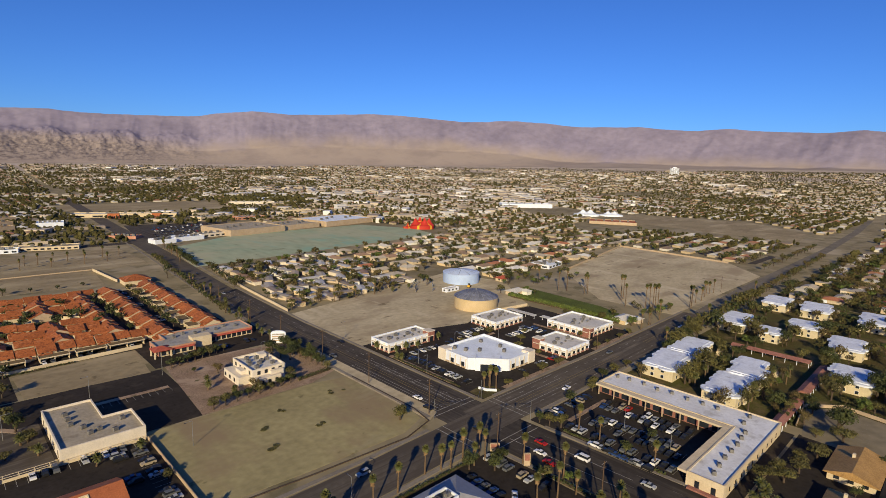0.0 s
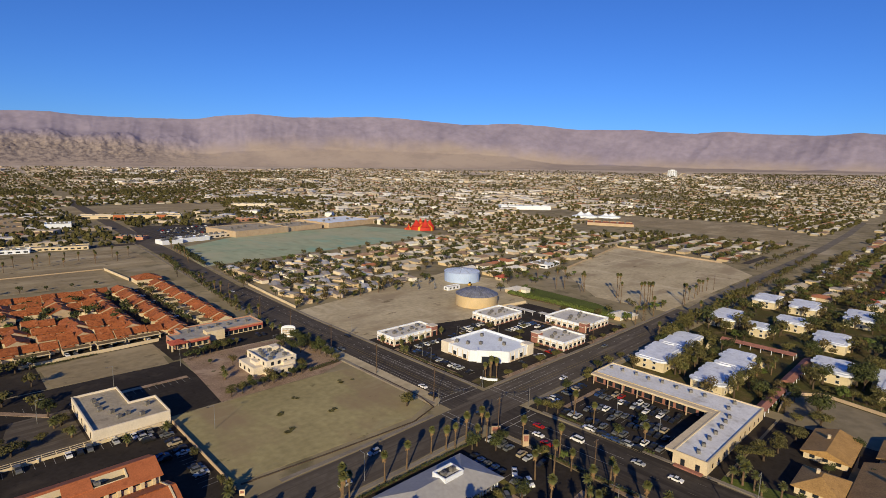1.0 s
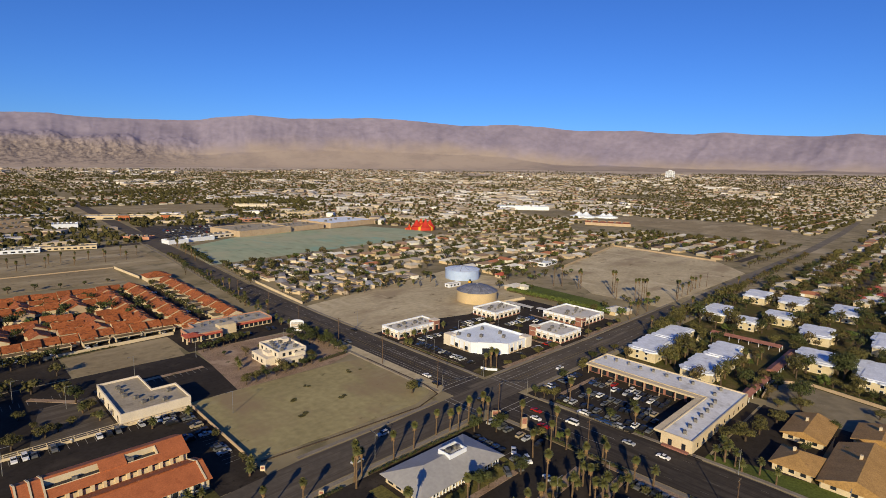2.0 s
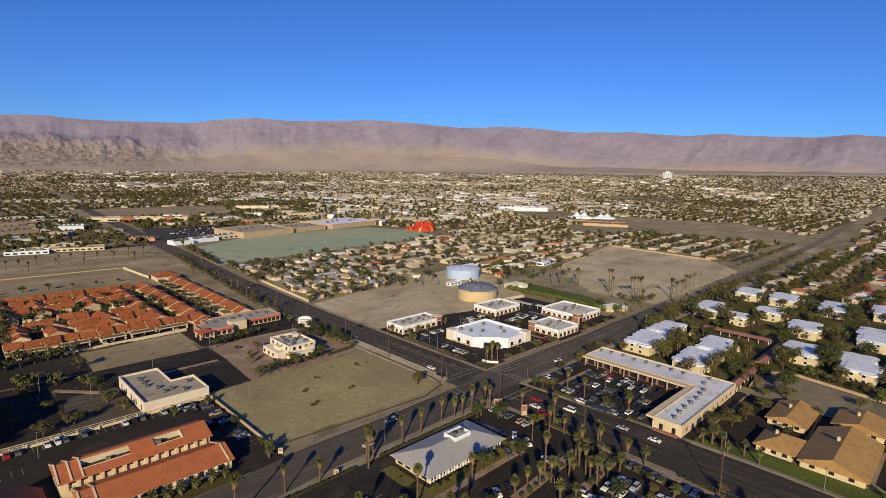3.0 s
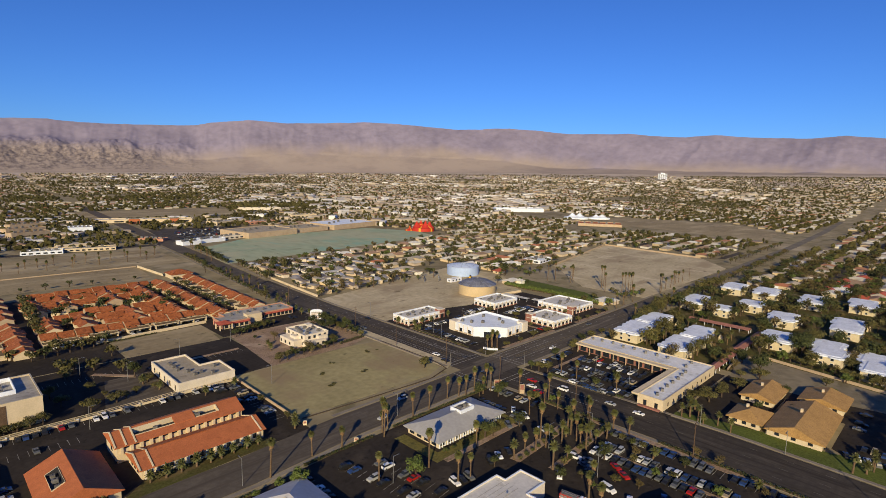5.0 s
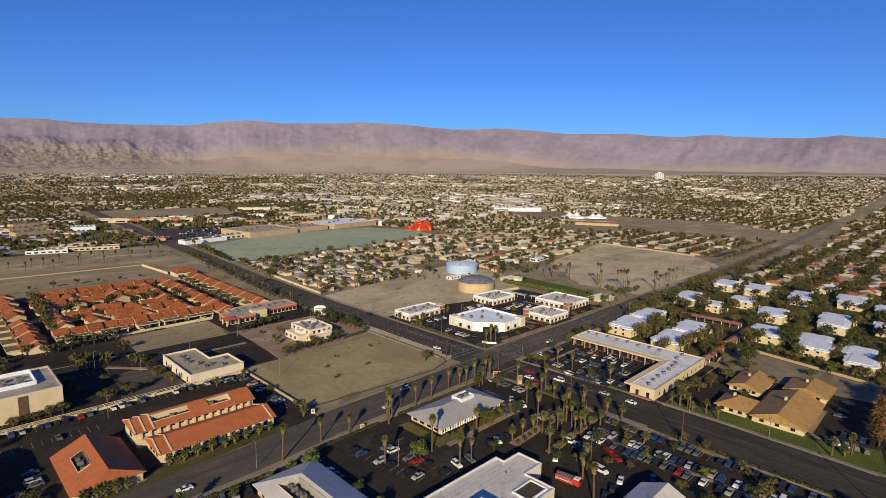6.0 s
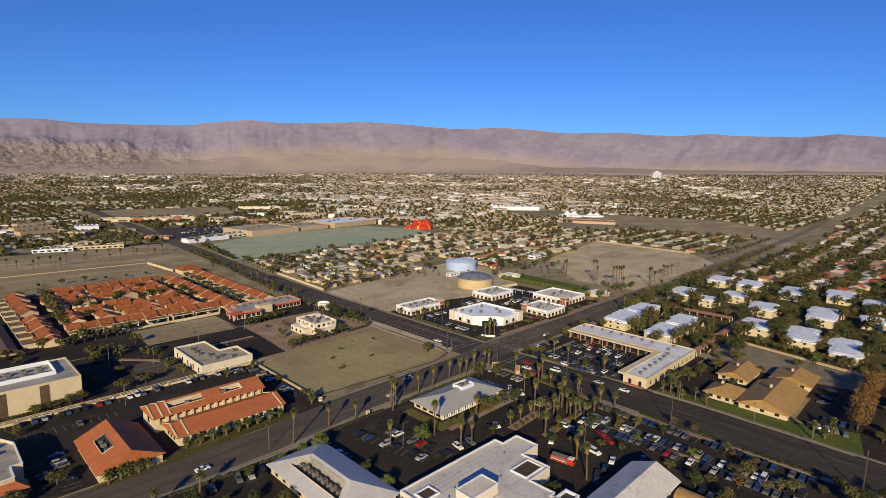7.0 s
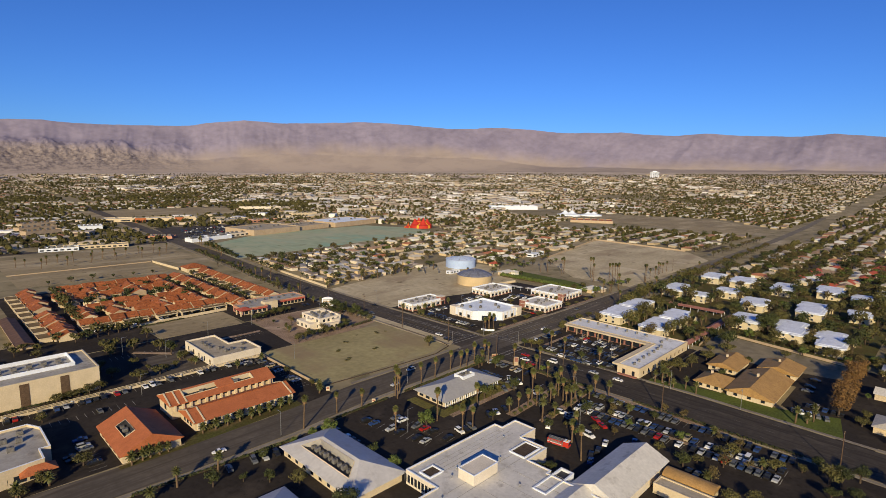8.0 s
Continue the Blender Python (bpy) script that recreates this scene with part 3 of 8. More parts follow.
# ---- roads ----
A_LINE = [(4, -420), (10.5, -185), (13, -118), (11.5, -60), (9, -8), (9, 150), (14, 260), (27, 420), (36, 560), (44, 700), (64, 1000), (100, 1500)]
B_EAST = [(9, -9), (120, -9), (240, -6)]
B_FAR = [(240, -6), (355, -1), (711, 6), (1000, 20), (1430, 52)]
B_WEST = [(9, -11), (-40, -13), (-80, -13), (-125, -17), (-160, -17), (-230, -14), (-420, -10)]
structure("road_main_south", strip(bmesh.new(), A_LINE[:5], 24.0, -0.2, 0.06), M_ROADS, "wide dark asphalt main road", "road")
structure("road_main", strip(bmesh.new(), A_LINE[4:7], 24.0, -0.2, 0.06), M_ROAD, "wide worn asphalt main road with lane lines", "road")
structure("road_main_far", strip(bmesh.new(), A_LINE[6:], 19, -0.2, 0.06), M_ROADP, "dusty asphalt main road running across town", "road")
structure("road_cross", strip(bmesh.new(), B_EAST, 20, -0.2, 0.065), M_ROADP, "wide asphalt cross street with lane lines", "road")
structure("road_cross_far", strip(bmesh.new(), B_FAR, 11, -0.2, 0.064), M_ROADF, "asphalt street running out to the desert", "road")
structure("road_west", strip(bmesh.new(), B_WEST, 18, -0.2, 0.063), M_ROADP, "asphalt street lined with palms", "road")
structure("road_south", strip(bmesh.new(), [(9, -178), (100, -190), (300, -196)], 12, -0.2, 0.058), M_ASPHALT, "narrow asphalt side street", "road")
structure("road_far_cross", strip(bmesh.new(), [(-500, 540), (36, 545)], 16, -0.2, 0.055), M_ROAD, "far asphalt cross street", "road")


def side(pts, d):
    out = []
    for i, p in enumerate(pts):
        a, b = Vector(pts[max(0, i - 1)]), Vector(pts[min(len(pts) - 1, i + 1)])
        t = (b - a).normalized()
        out.append(tuple(Vector(p) + Vector((-t.y, t.x)) * d))
    return out


def pavement(line, d, w=1.8):
    structure("pavement", strip(bmesh.new(), side(line, d), w, -0.2, 0.17), M_PAVE, "pale concrete pavement with a kerb", "pavement")


A_N, A_S = [(9, 6), (9, 150), (14, 260), (27, 420), (36, 560)], [(7, -300), (10.5, -185), (13, -118), (11.5, -60), (10, -30)]
for d in (13.8, -13.8):
    pavement(A_N, d)
    pavement(A_S, d)
for d in (11.4, -11.4):
    pavement([(30, -9), (120, -9), (240, -6)], d)
pavement([(-12, -12), (-40, -13), (-80, -13)], -10.6)
pavement([(-12, -12), (-40, -13), (-80, -13), (-125, -17), (-160, -17), (-230, -14)], 10.6)


def dashes(name, line, d, w, on, off, material, label, start=0.0):
    bm = bmesh.new()
    pts = side(line, d)
    s = start
    for p, q in zip(pts, pts[1:]):
        p, q = Vector(p), Vector(q)
        ln = (q - p).length
        t = (q - p) / ln
        n = Vector((-t.y, t.x)) * w / 2
        while s < ln:
            e = min(ln, s + on)
            a, b = p + t * s, p + t * e
            bm.faces.new([bm.verts.new((*c, 0.075)) for c in (a - n, b - n, b + n, a + n)])
            s += on + off
        s -= ln
    return tagged(part(name, bm, material), label, "road marking", kind="structure")


A_UP, A_DN = [(9, 8), (9, 150), (14, 260)], [(10.6, -180), (13, -118), (11.5, -60), (10, -32)]
B_UP, B_DN = [(32, -9), (120, -9), (240, -6), (355, -1)], [(-230, -14), (-160, -17), (-125, -17), (-80, -13), (-14, -12)]
for ln, offs in ((A_UP, (-7.5, 7.5, -4.0)), (B_UP, (-5.5, 5.5))):
    for d in offs:
        dashes("road_marking", ln, d, 0.22, 3.0, 6.0, M_LINE, "dashed white lane line")
for d in (-7.5, 0, 7.5):
    dashes("road_marking", A_DN, d, 0.2, 3.0, 9.0, M_WORN, "worn lane line")
for ln in (A_UP, B_UP):
    for d in (-0.9, 0.9):
        dashes("road_marking", ln, d, 0.22, 60.0, 0.5, M_YELLOW, "yellow centre line")
for ln, ds in (([(9, 9), (9, 72)], (-5.6, -3.4, 3.6, 5.6)), ([(30, -9), (70, -9)], (-3, 3, 8.5)), ([(11.8, -70), (9.8, -26)], (-3.6, 3.6))):
    for d in ds:
        dashes("road_marking", ln, d, 0.22, 60.0, 0.5, M_LINE, "white turning-lane line")
for pts in ([(-3, 5), (21, 5)], [(-3, 8), (21, 8)], [(-3, -25), (21, -25)], [(-3, -28), (21, -28)], [(25, -19), (25, 1)], [(28, -19), (28, 1)], [(-6, -21), (-6, -3)], [(-9, -21), (-9, -3)]):
    dashes("road_marking", pts, 0, 0.35, 60.0, 0.5, M_LINE, "white crosswalk line")


def stalls(p, q, n, depth):
    """White lines of a row of parking bays between two points."""
    bm = bmesh.new()
    p, q = Vector(p), Vector(q)
    t = (q - p).normalized()
    d = Vector((-t.y, t.x)) * depth / 2
    for i in range(n + 1):
        c = p + (q - p) * i / n
        bm.faces.new([bm.verts.new((*v, 0.05)) for v in (c - d - t * 0.07, c - d + t * 0.07, c + d + t * 0.07, c + d - t * 0.07)])
    tagged(part("parking_line", bm, M_STALL), "worn white parking bay lines on dark asphalt", "road marking", kind="structure")


for p, q, n in (((31, -34.6), (31, -77.4), 15), ((43, -36.6), (43, -75.4), 14), ((59.6, -34.6), (59.6, -71.4), 13), ((-18.8, -90.6), (-18.8, -166.4), 29), ((-25.6, -89.6), (-25.6, -166.4), 29), ((-7.6, -86.6), (-7.6, -139.4), 20),
                ((-201, 58), (-97, 58), 38), ((-191, 44), (-159, 44), 11), ((-97, 10.6), (-97, 55.4), 16), ((-183, -3.4), (-183, 23.4), 10), ((-98, 100), (-72, 100), 9), ((-160, 108), (-124, 108), 13), ((-98, -36.6), (-92, -67.4), 11), ((-88, -42.6), (-84, -71.4), 10), ((-24, -32.6), (-24, -57.4), 9), ((32, 18.6), (32, 63.4), 15), ((-112, -31.6), (-112, -57.4), 9)):
    stalls(p, q, n, 5.0)


# ---- buildings ----


def window(parent, face, u, z, w, h, at, glass=M_GLASS, frame_mat=M_DARK, name="window"):
    """A framed pane on a south ('S') or west ('W') wall: u along it, at = the wall's plane."""
    f, p = bmesh.new(), bmesh.new()
    t = 0.1
    for bmx, e, d in ((f, t, 0.07), (p, 0, 0.1)):
        if face == "S":
            box(bmx, u - w / 2 - e, u + w / 2 + e, at - d, at + 0.05, z - e, z + h + e)
        else:
            box(bmx, at - d, at + 0.05, u - w / 2 - e, u + w / 2 + e, z - e, z + h + e)
    fr = part(name, f, frame_mat, parent)
    part("pane", p, glass, fr)
    return fr


def ac_unit(parent, x, y, z, s=1.0, rot=0.0):
    b = bmesh.new()
    box(b, -0.8 * s, 0.8 * s, -0.65 * s, 0.65 * s, 0.15, 1.35 * s)
    for sx in (-0.8, 0.7):
        box(b, sx * s, (sx + 0.1) * s, -0.7 * s, 0.7 * s, 0, 0.15)
    bmesh.ops.transform(b, matrix=pose(x, y, z, 0, 0, rot), verts=b.verts)
    u = part("rooftop_unit", b, M_UNIT, parent, "grey air-conditioning box")
    f = bmesh.new()
    cyl(f, x, y, z + 1.35 * s, z + 1.42 * s, 0.32 * s, 0.28 * s, 8)
    part("fan_cowl", f, M_DARK, u)


def flat_building(name, label, outline, h, wall, roof, parapet=0.9, cap=None, category="building"):
    """A flat-roofed building: walls with a parapet, a sunken roof and a cap along the top. Outline counter-clockwise."""
    cx, cy = sum(p[0] for p in outline) / len(outline), sum(p[1] for p in outline) / len(outline)
    t = thing(name, label, category, cx, cy)
    loc = [(x - cx, y - cy) for x, y in outline]
    part("wall", ring(bmesh.new(), loc, 0.35, -0.2, h), wall, t)
    part("roof", prism(bmesh.new(), offset(loc, 0.34), h - parapet - 0.3, h - parapet), roof, t, "flat membrane roof")
    part("parapet_cap", ring(bmesh.new(), offset(loc, -0.08), 0.5, h + 0.003, h + 0.14), cap or wall, t)
    t["roof_z"] = h - parapet
    return t, cx, cy


def shopfront(t, face, u0, u1, at, n, z=0.4, h=2.6, gap=1.2):
    step = (u1 - u0) / n
    for i in range(n):
        window(t, face, u0 + step * (i + 0.5), z, step - gap, h, at)


# L-shaped shopping strip
L_PTS = [(26, -94), (88, -94), (88, -26), (70.5, -26), (70.5, -82.5), (26, -82.5)]
t, cx, cy = flat_building("shopping_strip", "L-shaped single-storey shopping strip with a white flat roof and tan canopy", L_PTS, 4.9, M_CREAM, M_ROOFN, 0.35, M_CREAM, "shop building")
b = bmesh.new()
box(b, 67.2 - cx, 70.45 - cx, -82.5 - cy, -26 - cy, 4.0, 4.8)
part("canopy", b, M_CREAM, t, "deep cream canopy fascia over the walkway")
b = bmesh.new()
box(b, 26 - cx, 67.1 - cx, -82.4 - cy, -79.6 - cy, 4.0, 4.8)
part("canopy", b, M_CREAM, t, "deep cream canopy fascia over the walkway")
for i in range(8):
    b = bmesh.new()
    y = -78 + i * 7.2
    box(b, 67.4 - cx, 67.8 - cx, y - 0.2 - cy, y + 0.2 - cy, -0.1, 4.0)
    part("pillar", b, M_TAN, t)
part("shop_wall", box(bmesh.new(), 70.3 - cx, 70.48 - cx, -82 - cy, -26.5 - cy, -0.1, 3.9), M_BRICK, t, "red-brown shop fronts under the canopy")
shopfront(t, "W", -79 - cy, -27 - cy, 70.3 - cx, 11, 0.4, 2.5, 1.4)
for x, y in ((81.6, -29.0), (82.2, -34.5), (82.6, -41.1), (81.4, -47.8), (82.5, -53.7), (81.3, -60.8), (81.7, -66.9), (81.8, -72.7), (83.9, -84.0), (76.2, -84.1), (68.3, -87.0), (62.8, -87.4), (56.7, -88.0), (50.2, -88.1), (43.9, -88.1), (37.4, -88.5), (31.1, -89.1)):
    ac_unit(t, x - cx, y - cy, 4.55, 0.95, 30)
for u in (-91, -86):
    window(t, "W", u - cy, 0.5, 1.4, 2.4, 26 - cx, frame_mat=M_TAN)
part("planter", box(bmesh.new(), 24.2 - cx, 25.9 - cx, -93 - cy, -83.5 - cy, -0.1, 0.6), M_BRICK, t, "low brick planter")
for i in range(10):
    window(t, "S", 31 + i * 5.6 - cx, 1.2, 1.0, 1.6, -94 - cy, frame_mat=M_TAN)

# big white shop with a cut corner
t, cx, cy = flat_building("corner_shop", "large white stucco shop with a cut corner and bright flat roof", [(57.5, 16), (78, 16), (78, 51), (43.5, 51), (43.5, 30.5)], 5.9, M_WHITE, M_ROOFW, 1.0, M_WHITE, "shop building")
for x, y in ((50, 38), (55, 33), (66, 42), (64, 24), (68, 30), (48, 44)):
    ac_unit(t, x + 2.5 - cx, y + 2.5 - cy, 4.9, 1.2, 20)
for i in range(6):
    part("pilaster", box(bmesh.new(), 43.25 - cx, 43.52 - cx, 31.5 + i * 3.7 - cy, 32.1 + i * 3.7 - cy, -0.1, 5.0), M_OFFW, t)
    part("pilaster", box(bmesh.new(), 58.5 + i * 3.6 - cx, 59.1 + i * 3.6 - cx, 15.75 - cy, 16.02 - cy, -0.1, 5.0), M_OFFW, t)
for i in range(2):
    window(t, "W", 34 + i * 7.4 - cy, 0.5, 2.0, 2.4, 43.5 - cx)
    window(t, "S", 61 + i * 7.2 - cx, 0.5, 2.0, 2.4, 16 - cy)
for i in range(5):
    part("stone_base", box(bmesh.new(), 43.3 - cx, 43.52 - cx, 32.4 + i * 3.7 - cy, 34.9 + i * 3.7 - cy, -0.1, 0.9), M_TAN, t, "tan stone base")
    part("stone_base", box(bmesh.new(), 59.4 + i * 3.6 - cx, 61.8 + i * 3.6 - cx, 15.8 - cy, 16.02 - cy, -0.1, 0.9), M_TAN, t, "tan stone base")
for x0, x1, y0, y1 in ((43.1, 48, 46.2, 51.4), (73.2, 78.4, 15.6, 20.5)):
    part("corner_block", box(bmesh.new(), x0 - cx, x1 - cx, y0 - cy, y1 - cy, -0.1, 6.3), M_OFFW, t, "beige end block")
for rx in (-6.3, 5.9):
    b = bmesh.new()
    box(b, rx, rx + 0.4, 0.62, 4.6, 5.0, 6.6)
    bmesh.ops.transform(b, matrix=pose(50.2 - cx, 22.9 - cy, 0, 0, 0, -46), verts=b.verts)
    part("parapet_return", b, M_WHITE, t)
b = bmesh.new()
box(b, -6.5, 6.5, -0.8, 0.6, 0, 6.6)
bmesh.ops.transform(b, matrix=pose(50.2 - cx, 22.9 - cy, 0, 0, 0, -46), verts=b.verts)
e = part("entrance_bay", b, M_WHITE, t, "raised white entrance bay across the cut corner")
b = bmesh.new()
box(b, -4, 4, -0.95, -0.7, 0.1, 3.4)
bmesh.ops.transform(b, matrix=pose(50.2 - cx, 22.9 - cy, 0, 0, 0, -46), verts=b.verts)
part("glass_door", b, M_GLASS, e)


def small_shop(label, x0, x1, y0, y1, h, roof=M_ROOFL, units=4, tower="SW"):
    t, cx, cy = flat_building("small_shop", label, rect(x0, x1, y0, y1), h, M_WHITE, roof, 0.8, M_WHITE, "shop building")
    a0, a1, b0, b1 = x0 - cx, x1 - cx, y0 - cy, y1 - cy
    nw, ns = max(3, round((y1 - y0) / 4.4)), max(3, round((x1 - x0) / 4.4))
    for face, n, u0, u1, at in (("W", nw, b0, b1, a0), ("S", ns, a0, a1, b0)):
        st = (u1 - u0) / n
        for i in range(n):
            c = u0 + st * (i + 0.5)
            window(t, face, c, 0.9, st - 2.1, 1.6, at, frame_mat=M_OFFW)
            sill = (c - st / 2 + 0.5, c + st / 2 - 0.5)
            part("stone_base", box(bmesh.new(), *((at - 0.16, at + 0.02, *sill) if face == "W" else (*sill, at - 0.16, at + 0.02)), -0.1, 0.8), M_BRICK, t, "red-brown stone base")
            pil = (c - st / 2 - 0.4, c - st / 2 + 0.4)
            part("pilaster", box(bmesh.new(), *((at - 0.3, at + 0.02, *pil) if face == "W" else (*pil, at - 0.3, at + 0.02)), -0.1, h - 0.5), M_OFFW, t)
        ledge = (u0 + 0.6, u1 - 0.6)
        part("awning", box(bmesh.new(), *((at - 0.9, at - 0.02, *ledge) if face == "W" else (*ledge, at - 0.9, at - 0.02)), 3.25, 3.5), M_OFFW, t)
    if tower:
        tx = a0 - 0.35 if tower[1] == "W" else a1 - 4.4
        ty = b0 - 0.35 if tower[0] == "S" else b1 - 4.4
        e = part("entrance_tower", box(bmesh.new(), tx, tx + 4.8, ty, ty + 4.8, -0.1, h + 0.7), M_BRICK, t, "red-brown stone entrance tower")
        part("tower_cap", box(bmesh.new(), tx - 0.25, tx + 5.05, ty - 0.25, ty + 5.05, h + 0.71, h + 1.1), M_OFFW, e)
        part("doorway", box(bmesh.new(), tx + 1.2, tx + 3.6, ty - 0.08, ty + 0.05, 0.05, 2.9), M_GLASS, e)
    for i in range(units):
        ac_unit(t, a0 + (a1 - a0) * (0.2 + 0.6 * i / max(1, units - 1)), (i % 2) * 2.5, h - 0.8, 1.2)
        ac_unit(t, a0 + (a1 - a0) * (0.3 + 0.5 * i / max(1, units - 1)), -3.0 + (i % 2), h - 0.8, 0.7, 20)
    part("roof_hatch", box(bmesh.new(), a0 + 3, a0 + 4.4, b1 - 4, b1 - 2.8, h - 0.82, h - 0.2), M_UNIT, t)
    return t


small_shop("low white shop with stone corner piers beside the road", 28, 60.5, 73.5, 89, 5.1, tower="SE")
small_shop("low white shop with red-brown stone piers", 102.5, 129.5, 63, 83, 5.0, tower="")
small_shop("low white shop with red-brown stone piers and pale roof", 134, 162, 17, 47, 5.0)
small_shop("low white shop with a red-brown stone entrance", 95, 117, 7, 29, 5.0, units=3, tower="NW")

for x0, x1, y0, y1 in ((138.5, 143, 61, 84), (141, 145.5, 44.5, 58)):
    cx, cy = (x0 + x1) / 2, (y0 + y1) / 2
    t = thing("shade_canopy", "pale flat shade canopy over parking bays", "canopy", cx, cy, group="shade canopies")
    part("roof", box(bmesh.new(), x0 - cx, x1 - cx, y0 - cy, y1 - cy, 2.6, 2.8), M_ROOFL, t)
    for k in range(4):
        v = y0 - cy + 1 + (y1 - y0 - 2) * k / 3
        part("post", box(bmesh.new(), -0.1, 0.1, v - 0.1, v + 0.1, -0.1, 2.6), M_WHITE, t)

# clinic
t, cx, cy = flat_building("clinic", "L-shaped off-white single-storey clinic with a tan flat roof", [(-118, 61), (-92.5, 61), (-92.5, 79), (-102, 79), (-102, 98), (-118, 98)], 5.0, M_OFFW, M_ROOFT, 0.7, M_OFFW)
for x, y in ((-112, 86), (-112, 81), (-112, 76), (-109, 71), (-105, 66), (-108, 65), (-101, 62), (-97, 70)):
    ac_unit(t, x - cx, y + 3.5 - cy, 4.3, 1.0, 15)
for i in range(5):
    window(t, "W", 65 + i * 7 - cy, 0.8, 1.2, 2.4, -118 - cx, frame_mat=M_TAN)

# two-storey house
t, cx, cy = flat_building("two_storey_office", "two-storey off-white stucco office with a flat roof and annex", rect(-44, -28.5, 80, 101), 7.0, M_OFFW, M_ROOFL, 0.9, M_OFFW)
for bx in ((-49, -44.02, 83, 99, 4.0), (-43, -32, 76.5, 79.98, 3.8), (-46.5, -44.02, 86, 92, 5.6), (-36, -30, 78.2, 79.97, 5.4), (-28.48, -25.8, 84, 98, 5.0), (-41, -34, 101.02, 105, 4.2)):
    b = bmesh.new()
    box(b, bx[0] - cx, bx[1] - cx, bx[2] - cy, bx[3] - cy, -0.1, bx[4])
    part("annex", b, M_OFFW, t)
for i in range(4):
    for z in (1.0, 4.5):
        window(t, "W", 83 + i * 4.8 - cy, z, 1.3, 1.5, (-49 if z < 4 and i else -44) - cx)
        window(t, "S", -41 + i * 3.4 - cx, z, 1.3, 1.5, (76.5 if z < 4 and i < 3 else 80) - cy)
part("stair_head", box(bmesh.new(), -34 - cx, -30.5 - cx, 94 - cy, 98 - cy, 6.0, 8.2), M_OFFW, t)
for x, y in ((-41, 90), (-36, 92), (-38, 85), (-33, 82), (-41, 81), (-40, 94), (-36, 87), (-33, 88), (-42, 86)):
    ac_unit(t, x + 1 - cx, y + 3 - cy, 6.1, 1.1, 10)

# shop row with salmon front: a western wing, a cream entrance and an eastern wing
t, cx, cy = flat_building("shop_row", "long salmon and cream shop row with a grey flat roof", [(-64, 143), (-46, 143), (-46, 147), (-37, 147), (-37, 150), (-12, 150), (-12, 167), (-57, 167), (-57, 158), (-64, 158)], 4.4, M_PINK, M_ROOFG, 0.6, M_ROOFT, "shop building")
part("entrance_block", box(bmesh.new(), -46.5 - cx, -36.5 - cx, 146.2 - cy, 152 - cy, -0.1, 5.6), M_CREAM, t, "raised cream entrance block")
for x0, x1, y in ((-63.4, -47, 143), (-35.8, -12.6, 150)):
    part("cream_band", box(bmesh.new(), x0 - cx, x1 - cx, y - 0.14 - cy, y + 0.02 - cy, -0.1, 2.7), M_CREAM, t, "cream lower wall")
    part("tile_eave", hip(bmesh.new(), x0 - cx, x1 - cx, y - 1.3 - cy, y + 0.5 - cy, 3.0, 0.7, gable=True, thick=0.15), M_REDTILE, t, "red tiled eave over the walkway")
    n = round((x1 - x0) / 3)
    for i in range(n):
        window(t, "S", x0 + (x1 - x0) * (i + 0.5) / n - cx, 0.5, 2.0, 1.9, y - 0.14 - cy)
for i in range(3):
    window(t, "W", 146 + i * 4.4 - cy, 0.6, 2.2, 1.9, -64 - cx)
part("tiled_corner_roof", hip(bmesh.new(), -67 - cx, -58 - cx, 140.5 - cy, 148.5 - cy, 3.9, 1.5), M_REDTILE, t, "small red tiled roof over the corner")
for x, y in ((-66.3, 141.2), (-66.3, 147.8), (-58.8, 141.2)):
    part("corner_pier", box(bmesh.new(), x - 0.35 - cx, x + 0.35 - cx, y - 0.35 - cy, y + 0.35 - cy, -0.1, 3.7), M_CREAM, t)
for i in range(7):
    ac_unit(t, -52 + i * 5.6 - cx, 158 + (i % 2) * 3 - cy, 3.8, 1.0, 10)


